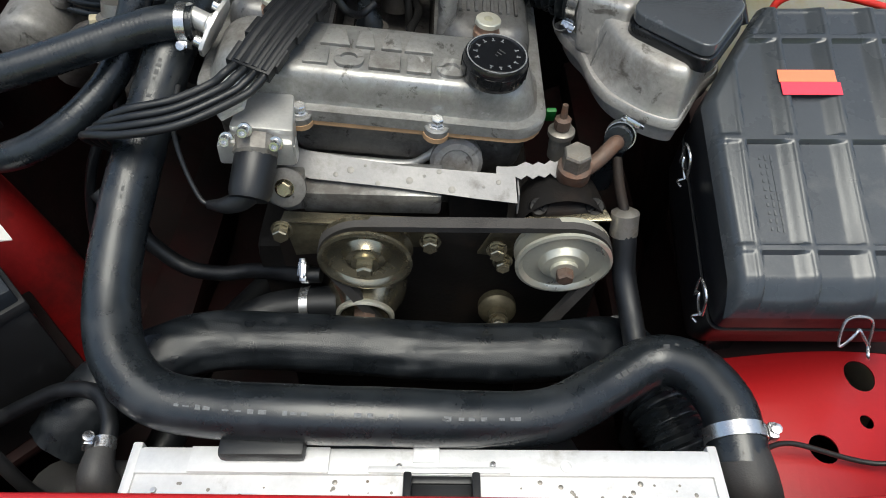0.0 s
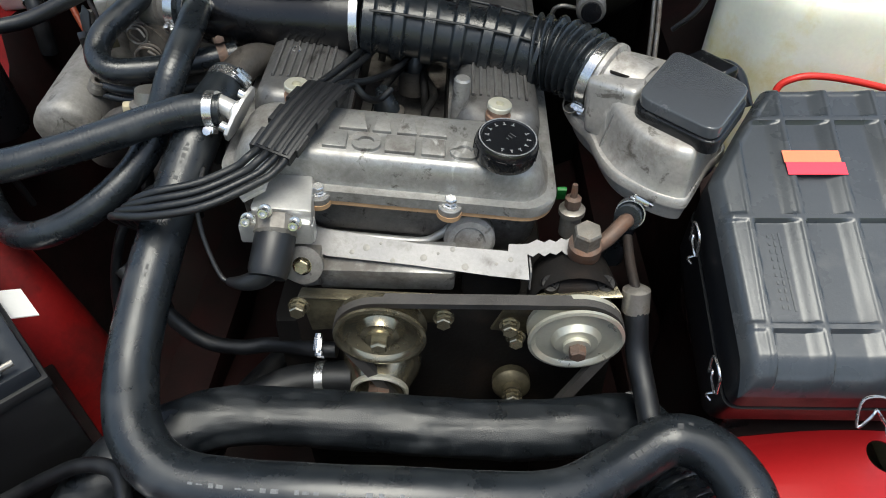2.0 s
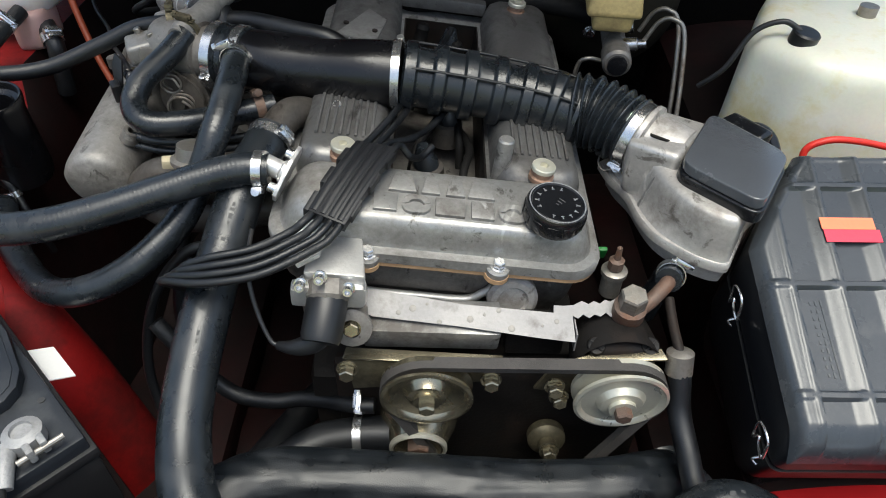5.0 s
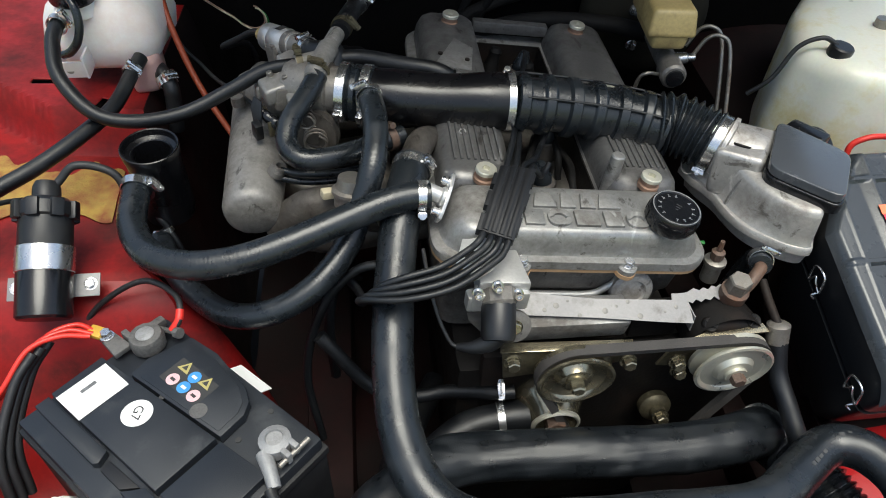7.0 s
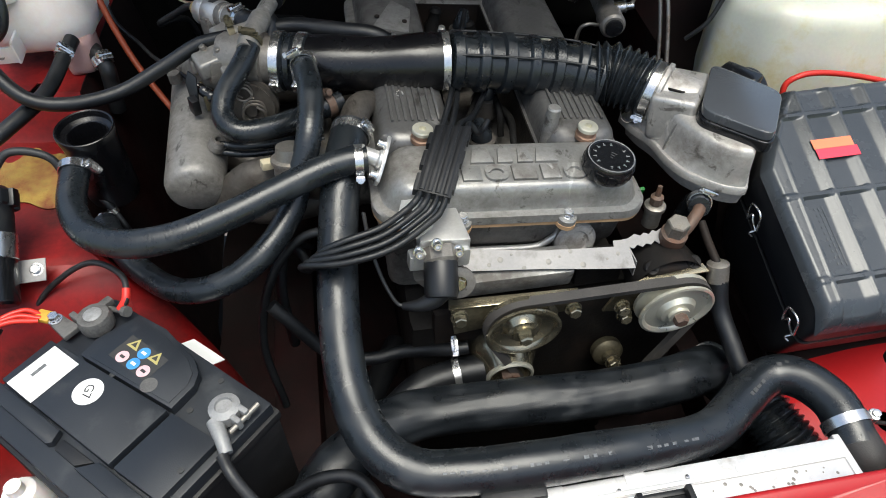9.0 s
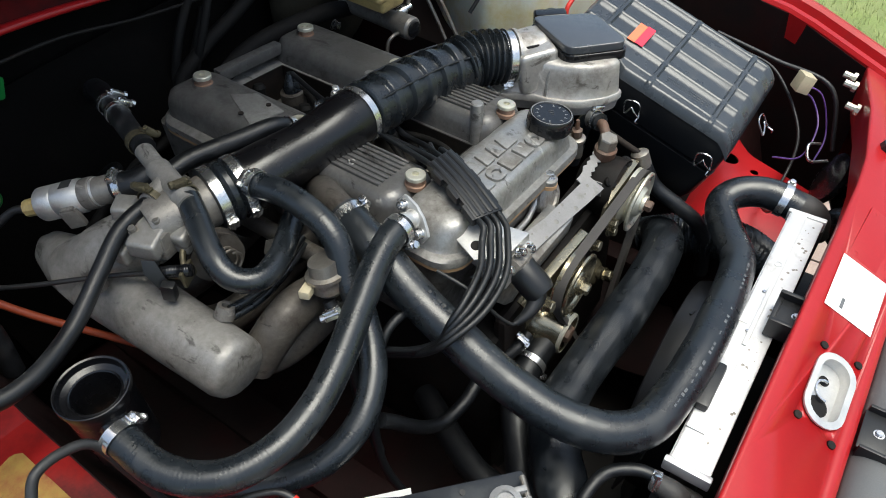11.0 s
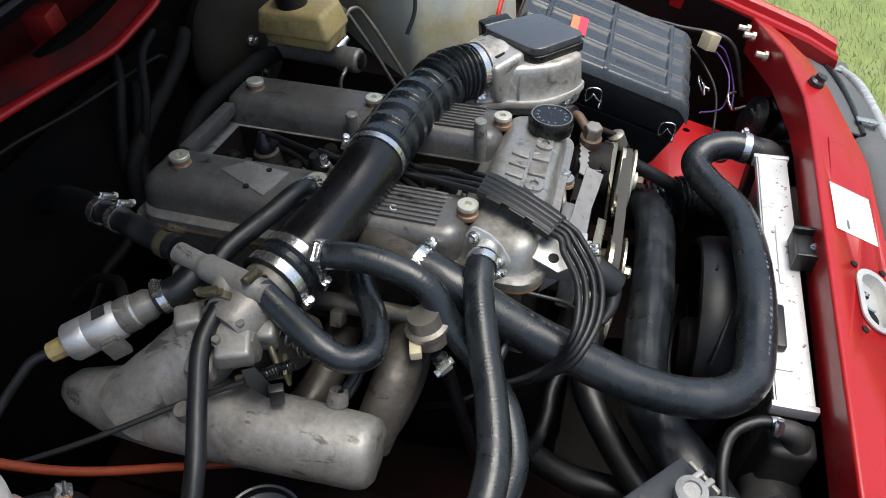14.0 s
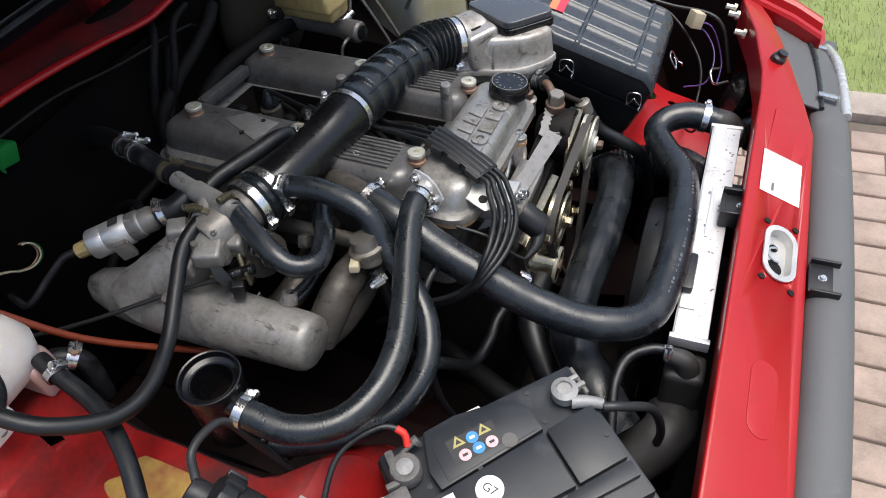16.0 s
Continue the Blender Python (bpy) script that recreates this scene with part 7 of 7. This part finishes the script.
part("round_label", lathe([(0.0148, 0), (0.0148, 0.0004), (0, 0.0004)], bat(0.152, 0.096, 0.0044), 32), WHITE_LABEL, battery, "round white label")
letters("G7", 0.013, Matrix.Translation(bat(0.152, 0.096, 0.0052).translation) @ at(0, 0, 0, 0, 0, -102), INK, battery, "label_text")
part("symbol_ground", box(0.056, 0.030, 0.0003, bat(0.1435, 0.043, 0.0047)), INK, battery)
for u, v in ((0.159, 0.034), (0.128, 0.0335)):
    tri_m = bat(u, v, 0.0051) @ at(0, 0, 0, 0, 0, 180)
    part("symbol", prism([(-0.0077, -0.0054), (0.0077, -0.0054), (0.0, 0.0072)], 0.0003, tri_m), YELLOW, battery, "yellow warning triangle")
    part("symbol_mark", prism([(-0.0035, -0.003), (0.0035, -0.003), (0.0, 0.003)], 0.0002, tri_m @ at(0, 0, 0.0004)), INK, battery)
for (u, v), blue in (((0.1578, 0.0513), False), ((0.1427, 0.0367), True), ((0.1415, 0.0508), True), ((0.126, 0.0511), False)):
    m = bat(u, v, 0.0051)
    part("symbol", lathe([(0.0068, 0), (0.0068, 0.0003), (0, 0.0003)], m, 24), BLUE if blue else PINK, battery, "blue warning disc" if blue else "pink warning disc")
    part("symbol_mark", box(0.006, 0.003, 0.0002, m @ at(0, 0, 0.0004)), WHITE_LABEL if blue else INK, battery)
part("faded_spot", lathe([(0.0085, 0), (0.0085, 0.0003), (0, 0.0003)], bat(0.1085, 0.0585, 0.0049), 20), LEAD_DARK, battery)
# terminals
neg = thing("negative_battery_terminal", tuple(bat(0.03, 0.035, 0).translation), "grey lead battery clamp and cable", "battery terminal")
NT = bat(0.027, 0.0355, -0.004)
part("clamp_ring", lathe([(0.008, 0), (0.0150, 0), (0.0150, 0.013), (0.0085, 0.016), (0.0080, 0.013), (0, 0.013)], NT, 20), LEAD_GREY, neg)
part("clamp_ears", join(box(0.012, 0.006, 0.014, NT @ at(-0.016, -0.008, 0), 0.002), box(0.012, 0.006, 0.014, NT @ at(-0.018, 0.003, 0), 0.002)), LEAD_GREY, neg)
part("clamp_bolt", lathe([(0.0028, -0.016), (0.0028, 0.02), (0, 0.02)], axes(NT @ V((-0.021, -0.002, 0.007)), NT.to_3x3() @ V((0, -1, 0))), 10), STEEL_DARK, neg)
c0 = NT @ V((0, 0.014, 0.006))
part("clamp_shank", tube([c0, c0 + V((0.006, -0.016, -0.001)), c0 + V((0.011, -0.032, -0.006))], lambda s, d: 0.0078 - 0.0016 * s, 12), LEAD_GREY, neg)
part("cable", tube([c0 + V((0.007, -0.033, -0.005)), c0 + V((0.018, -0.055, -0.012)), c0 + V((0.045, -0.085, -0.05)), c0 + V((0.06, -0.10, -0.13)), c0 + V((0.06, -0.09, -0.2))], 0.0055, 12), WIRE_BLACK, neg)
pos = thing("positive_battery_terminal", tuple(bat(0.225, 0.04, 0).translation), "dirty lead battery clamp with red cables", "battery terminal")
PT = bat(0.221, 0.037, -0.004)
part("clamp_ring", lathe([(0.007, 0), (0.0175, 0), (0.018, 0.012), (0.016, 0.017), (0.009, 0.018), (0, 0.016)], PT, 14), LEAD_DARK, pos)
part("post", lathe([(0.0095, 0.010), (0.0095, 0.0185), (0.008, 0.0195), (0, 0.0195)], PT, 20), LEAD_GREY, pos, "pale lead battery post")
part("clamp_ears", join(box(0.016, 0.007, 0.014, PT @ at(0.018, 0.010, 0), 0.002), box(0.01, 0.02, 0.012, PT @ at(0.01, -0.018, 0.001), 0.003)), LEAD_DARK, pos)
part("clamp_arm", prism([(0.0, -0.008), (0.035, -0.006), (0.042, 0.008), (0.0, 0.012)], 0.007, PT @ at(0.006, 0.022, 0.003), 0.002), LEAD_DARK, pos)
hexbolt(PT @ V((0.034, 0.024, 0.010)), (0, 0, 1), 0.0055, 0.009, pos, STEEL)
part("clamp_bolt", lathe([(0.003, -0.014), (0.003, 0.016), (0.006, 0.016), (0.006, 0.022), (0, 0.022)], axes(PT @ V((-0.004, -0.02, 0.008)), PT.to_3x3() @ V((-1, -0.2, 0.3))), 8), LEAD_DARK, pos)
lug = PT @ V((0.046, 0.030, 0.012))
part("lug", box(0.018, 0.014, 0.006, PT @ at(0.047, 0.028, 0.008, 0, 0, 20), 0.002), YELLOW_LUG, pos, "yellow cable lug")
for k in range(3):
    o = V((-0.004 * k, -0.010 * k + 0.008, 0.003 * k - 0.003))
    part("red_cable", tube([lug + o * 0.4, lug + o + V((-0.022, 0.003, 0.006)), lug + o + V((-0.05, -0.012, 0.004)), lug + o + V((-0.075, -0.045, -0.02)), lug + o + V((-0.11, -0.06, -0.045))], 0.0028, 10), WIRE_RED, pos, "red cable")
    part("black_cable", tube([lug + o + V((-0.045, -0.012, 0.0)), lug + o + V((-0.062, -0.04, -0.018)), lug + o + V((-0.075, -0.09, -0.06)), lug + o + V((-0.07, -0.12, -0.11))], 0.005, 10), WIRE_BLACK, pos)
part("starter_cable", tube([PT @ V((-0.012, -0.022, 0.010)), PT @ V((-0.014, -0.034, 0.022)), PT @ V((0.01, -0.048, 0.03)), PT @ V((0.06, -0.04, 0.025)), PT @ V((0.10, 0.0, -0.01)), PT @ V((0.12, 0.04, -0.06))], 0.0034, 10), WIRE_BLACK, pos)
part("red_sleeve", tube([PT @ V((-0.012, -0.023, 0.011)), PT @ V((-0.014, -0.032, 0.020)), PT @ V((-0.008, -0.040, 0.026))], 0.0044, 10), WIRE_RED, pos)
tray = thing("battery_tray", tuple(bat(BL / 2, BW / 2, -0.2).translation), "red steel battery tray", "tray")
part("tray_base", box(BL + 0.02, BW + 0.02, 0.012, bat(BL / 2, BW / 2, -0.193), 0.004), RED_SHADED, tray)
part("tray_leg", box(0.16, 0.10, 0.42, bat(BL / 2, BW / 2 + 0.02, -0.60), 0.01), RED_SHADED, tray)
solo("white_plastic_bottle", lathe([(0, 0), (0.022, 0.002), (0.025, 0.01), (0.024, 0.05), (0.016, 0.066), (0.008, 0.070), (0.008, 0.080), (0, 0.081)], bat(0.170, BW + 0.020, -0.130), 24), TANK_WHITE, tuple(bat(0.170, BW + 0.020, -0.130).translation), "small translucent plastic bottle beside the battery", "bottle")
solo("white_card", box(0.05, 0.03, 0.0012, bat(0.135, -0.010, -0.045) @ at(0, 0, 0, 30)), WHITE_LABEL, tuple(bat(0.135, -0.010, -0.045).translation), "folded white card tucked behind the battery", "card")

# ---- spark plug leads and their comb ----
comb = thing("lead_comb", (-0.132, 0.515, 0.90), "ribbed black plastic comb holding the plug leads", "cable comb")
COMB = [V((-0.169, 0.477, 0.903)), V((-0.135, 0.464, 0.897)), V((-0.133, 0.565, 0.918)), V((-0.093, 0.560, 0.914))]


def comb_at(u, v, w=0.0):
    """A place on the comb: u from its front end to its rear, v from its outer edge inwards, w above it."""
    p = COMB[0].lerp(COMB[1], v).lerp(COMB[2].lerp(COMB[3], v), u)
    return p + V((0.10, -0.10, 0.98)) * (w + 0.004 * math.sin(math.pi * u))


def comb_ring(u, v0, v1, low, high):
    return [comb_at(u, v0, low), comb_at(u, v0, high * 0.8), comb_at(u, v0 + 0.03, high), comb_at(u, v1 - 0.03, high), comb_at(u, v1, high * 0.8), comb_at(u, v1, low)]


part("comb_body", loft([comb_ring(k / 10, 0.0, 1.0, -0.006, 0.003) for k in range(11)], True, 40), PLASTIC_MATT, comb)
for k in range(4):
    part("comb_rib", loft([comb_ring(0.02 + 0.96 * i / 10, 0.07 + 0.23 * k, 0.23 + 0.23 * k, 0.001, 0.0042) for i in range(11)], True, 40), PLASTIC_MATT, comb)
for u0, u1 in ((0.0, 0.22), (0.33, 0.55), (0.66, 0.86)):
    part("comb_tooth", loft([comb_ring(u, -0.10, 0.04, -0.006, 0.0028) for u in (u0, u0 + 0.02, u1 - 0.02, u1)], True, 40), PLASTIC_MATT, comb)
    part("comb_tooth", loft([comb_ring(u, 0.97, 1.05, -0.006, 0.0022) for u in (u0 + 0.1, u1 + 0.06)], True, 40), PLASTIC_MATT, comb)
for k in range(4):
    st = comb_at(0.04, 0.87 - 0.25 * k, -0.002)
    lead = thing("plug_lead", tuple(st), "black rubber spark plug lead", "cable", "plug leads in the comb")
    j = k - 1.5
    part("lead", tube([st, st + V((-0.0075, -0.014, -0.002 + 0.001 * j)), V((-0.170 - 0.009 * j, 0.452 + 0.005 * j, 0.892 + 0.001 * j)), V((-0.207 - 0.004 * j, 0.431 + 0.008 * j, 0.886 + 0.002 * j)), V((-0.250, 0.425 + 0.007 * j, 0.880 + 0.003 * j)), V((-0.284 + 0.005 * j, 0.434 + 0.003 * j, 0.866 + 0.002 * j)), V((-0.290 + 0.005 * j, 0.450, 0.838)), V((-0.293, 0.478, 0.810 + 0.003 * j)), V((-0.304, 0.517, 0.793 + 0.003 * j)), V((-0.321, 0.553, 0.78)), V((-0.30, 0.60, 0.72))], 0.0037, 10), RUBBER_DULL, lead)
    en = comb_at(0.97, 0.87 - 0.25 * k, -0.002)
    tip = EN @ V((-0.012 + 0.022 * (k % 2), 0.045 + 0.088 * k, -0.012))
    part("lead", tube([en, en + V((0.008, 0.018, -0.004)), en.lerp(tip, 0.35) + V((0.004, 0.0, -0.012)), en.lerp(tip, 0.7) + V((0, 0, -0.020)), tip + V((0, 0, -0.012))], 0.0037, 10), RUBBER_DULL, lead)

# ---- cables and small loops ----
thr = thing("throttle_cable", (-0.5, 0.9, 0.83), "black throttle cable with a ribbed steel end", "cable")
part("cable", tube([(-0.394, 0.698, 0.907), (-0.436, 0.776, 0.893), (-0.485, 0.855, 0.878), (-0.52, 0.93, 0.862), (-0.565, 1.0, 0.87), (-0.59, 1.075, 0.90)], 0.0029, 10), WIRE_BLACK, thr)
part("cable_end", tube([(-0.385, 0.682, 0.910), (-0.395, 0.700, 0.907), (-0.408, 0.722, 0.903)], lambda s, d: 0.0062 + 0.0008 * math.sin(d * 2500), 10, 8, 1.0, 0.0008), PLASTIC, thr)
solo("orange_cable", tube([(-0.35, 0.74, 0.66), (-0.385, 0.735, 0.715), (-0.420, 0.745, 0.755), (-0.455, 0.795, 0.792), (-0.515, 0.86, 0.875), (-0.55, 0.92, 0.96), (-0.56, 1.0, 0.98), (-0.55, 1.08, 0.96)], 0.0045, 10), WIRE_ORANGE, (-0.45, 0.8, 0.6), "dull orange cable along the inner wing", "cable")
wire_loop = thing("bare_wire_loop", (-0.45, 1.0, 0.88), "loop of thin white and green wires by the bulkhead", "wire")
LOOP = [(-0.56, 1.12, 0.90), (-0.53, 1.05, 0.918), (-0.495, 1.005, 0.917), (-0.472, 1.0, 0.903), (-0.462, 1.0, 0.893), (-0.449, 1.0, 0.885), (-0.438, 1.0, 0.884), (-0.429, 1.0, 0.888), (-0.425, 1.0, 0.897), (-0.427, 1.0, 0.908), (-0.433, 1.0, 0.916), (-0.439, 1.0, 0.919)]
for off, mat in ((0.0, BEIGE), (0.0026, GREEN_DULL), (-0.0024, COPPER)):
    part("wire", tube([(x + off, y + abs(off) * 0.6, z - off) for x, y, z in LOOP], 0.0013, 8, 12), mat, wire_loop)
conn = thing("bulkhead_connector", (-0.26, 1.08, 0.84), "green and yellow wiring connectors on the bulkhead", "connector")
part("green_plug", box(0.035, 0.03, 0.03, at(-0.354, 1.085, 0.965, 10, 20, 15), 0.004), GREEN, conn, "green plug")
part("yellow_plug", box(0.03, 0.03, 0.04, at(-0.412, 1.08, 0.962, 10, 20, 15), 0.004), YELLOW_LUG, conn, "yellow plug")
part("tail", tube([(-0.355, 1.09, 0.965), (-0.36, 1.09, 0.92), (-0.385, 1.09, 0.87)], 0.003, 8), GREEN, conn)
for k, pts in enumerate((
    [(-0.145, 1.04, 0.76), (-0.119, 1.05, 0.856), (-0.064, 1.05, 0.893), (0.015, 1.05, 0.918), (0.063, 1.05, 0.936), (0.10, 1.06, 0.95)],
    [(-0.34, 1.05, 0.74), (-0.252, 1.05, 0.787), (-0.19, 1.04, 0.80), (-0.13, 1.04, 0.82), (-0.09, 1.05, 0.87), (-0.02, 1.07, 0.94)],
    [(-0.14, 1.09, 0.70), (-0.12, 1.075, 0.80), (-0.11, 1.065, 0.87), (-0.08, 1.06, 0.93), (-0.03, 1.08, 0.965), (0.02, 1.13, 0.97)],
    [(-0.12, 1.08, 0.66), (-0.10, 1.06, 0.78), (-0.085, 1.05, 0.86), (-0.05, 1.04, 0.93), (0.0, 1.06, 0.97), (0.06, 1.08, 0.97)],
    [(-0.17, 0.99, 0.80), (-0.10, 0.98, 0.87), (0.0, 1.0, 0.885), (0.12, 0.98, 0.885), (0.19, 0.97, 0.87)],
    [(-0.30, 1.08, 0.78), (-0.28, 1.02, 0.83), (-0.30, 0.95, 0.87), (-0.34, 0.90, 0.90)])):
    solo("bulkhead_hose", tube(pts, (0.011, 0.008, 0.007, 0.006, 0.014, 0.006)[k], 12), RUBBER_GRIMY, tuple(pts[0]), "dusty black hose in front of the bulkhead", "hose")
inj = thing("fuel_rail", (-0.23, 0.7, 0.80), "grimy fuel rail with injectors", "fuel rail")
part("rail", tube([(-0.262, 0.57, 0.842), (-0.262, 0.70, 0.846), (-0.262, 0.90, 0.852)], 0.011, 14), STEEL_DARK, inj)
for y in (0.60, 0.69, 0.78, 0.87):
    part("injector", lathe([(0.010, 0), (0.012, 0.01), (0.012, 0.035), (0.008, 0.045), (0, 0.045)], axes((-0.255, y, 0.80), (-0.2, 0, 1)), 14), PLASTIC_MATT, inj)
    part("injector_plug", box(0.018, 0.014, 0.018, at(-0.285, y, 0.838, 0, 30), 0.002), BEIGE if y == 0.60 else CAST_DULL, inj)
reg = thing("fuel_pressure_regulator", (-0.30, 0.58, 0.84), "dull steel fuel pressure regulator with a clipped hose", "regulator")
part("regulator_can", lathe([(0.0, 0), (0.015, 0.0), (0.02, 0.006), (0.02, 0.02), (0.023, 0.021), (0.023, 0.025), (0.018, 0.027), (0.016, 0.04), (0, 0.042)], axes((-0.302, 0.575, 0.862), (0.1, 0.2, 1)), 26), STEEL_DARK, reg)
part("regulator_tab", box(0.022, 0.012, 0.010, at(-0.325, 0.585, 0.873, 0, 10, 20), 0.002), BEIGE, reg)
part("regulator_hose", tube([(-0.315, 0.568, 0.862), (-0.318, 0.558, 0.845), (-0.322, 0.55, 0.80), (-0.34, 0.53, 0.72), (-0.34, 0.52, 0.62)], 0.007, 10), RUBBER_DULL, reg)
clamp((-0.3165, 0.562, 0.853), (-0.1, -0.4, -0.8), 0.0075, reg, (-0.5, -0.5, 0.2), 0.010)
solo("thin_fuel_hose", tube([(-0.25, 0.50, 0.84), (-0.30, 0.51, 0.825), (-0.345, 0.50, 0.77), (-0.37, 0.48, 0.68), (-0.36, 0.45, 0.58)], 0.0055, 10), RUBBER_DULL, (-0.34, 0.5, 0.58), "thin black fuel hose hanging into the bay", "hose")
solo("starter_hose", tube([(-0.20, 0.56, 0.53), (-0.222, 0.52, 0.535), (-0.246, 0.474, 0.540), (-0.270, 0.420, 0.547), (-0.277, 0.362, 0.55), (-0.29, 0.30, 0.54), (-0.32, 0.25, 0.52)], 0.019, 14), RUBBER_DULL, (-0.3, 0.4, 0.53), "thick dark hose low beside the engine", "hose")
solo("jump_wire", tube([(-0.194, 0.408, 0.8035), (-0.203, 0.411, 0.806), (-0.213, 0.423, 0.824), (-0.220, 0.437, 0.846), (-0.224, 0.455, 0.862), (-0.226, 0.49, 0.870)], 0.0022, 8), WIRE_BLACK, (-0.2, 0.42, 0.78), "thin black sensor wire by the outlet elbow", "wire")

# ---- pavers of the driveway, piece by piece where they show ----
PW, PL_, GAP = 0.1, 0.2, 0.008
paver_me = mesh_of("paver", box(PL_ - GAP, PW - GAP, 0.05, Matrix(), 0.004, 1), PAVER)
rng = random.Random(11)
rest = []
for i in range(-14, 46):
    for j in range(-38, 30):
        x = EDGE_X - 0.1 - j * -0.0 - (i + 14) * PW
        y = -1.9 + (j + 18) * PL_ + (0.1 if i % 2 else 0)
        if x > EDGE_X:
            continue
        near = 0.0 < x and -0.95 < y < 0.05
        z = -0.052 + rng.uniform(-0.0015, 0.0015)
        if near:
            ob = new("paver", paver_me)
            ob.parent = drive
            ob.location = (x, y, z)
            ob.rotation_euler = (rng.uniform(-0.01, 0.01), rng.uniform(-0.01, 0.01), radians(90) + rng.uniform(-0.01, 0.01))
        else:
            rest.append((x, y, z))
vs, fs = [], []
for x, y, z in rest:
    k = len(vs)
    a, b = (PW - GAP) / 2, (PL_ - GAP) / 2
    vs += [(x - a, y - b, z), (x + a, y - b, z), (x + a, y + b, z), (x - a, y + b, z), (x - a, y - b, z + 0.05), (x + a, y - b, z + 0.05), (x + a, y + b, z + 0.05), (x - a, y + b, z + 0.05)]
    fs += [(k + 4, k + 5, k + 6, k + 7), (k, k + 1, k + 5, k + 4), (k + 1, k + 2, k + 6, k + 5), (k + 2, k + 3, k + 7, k + 6), (k + 3, k, k + 4, k + 7)]
me = bpy.data.meshes.new("pavers")
me.from_pydata(vs, [], fs)
me.materials.append(PAVER)
far = new("pavers", me)
far.parent = drive
tagged(far, "reddish clay pavers", kind="stuff")
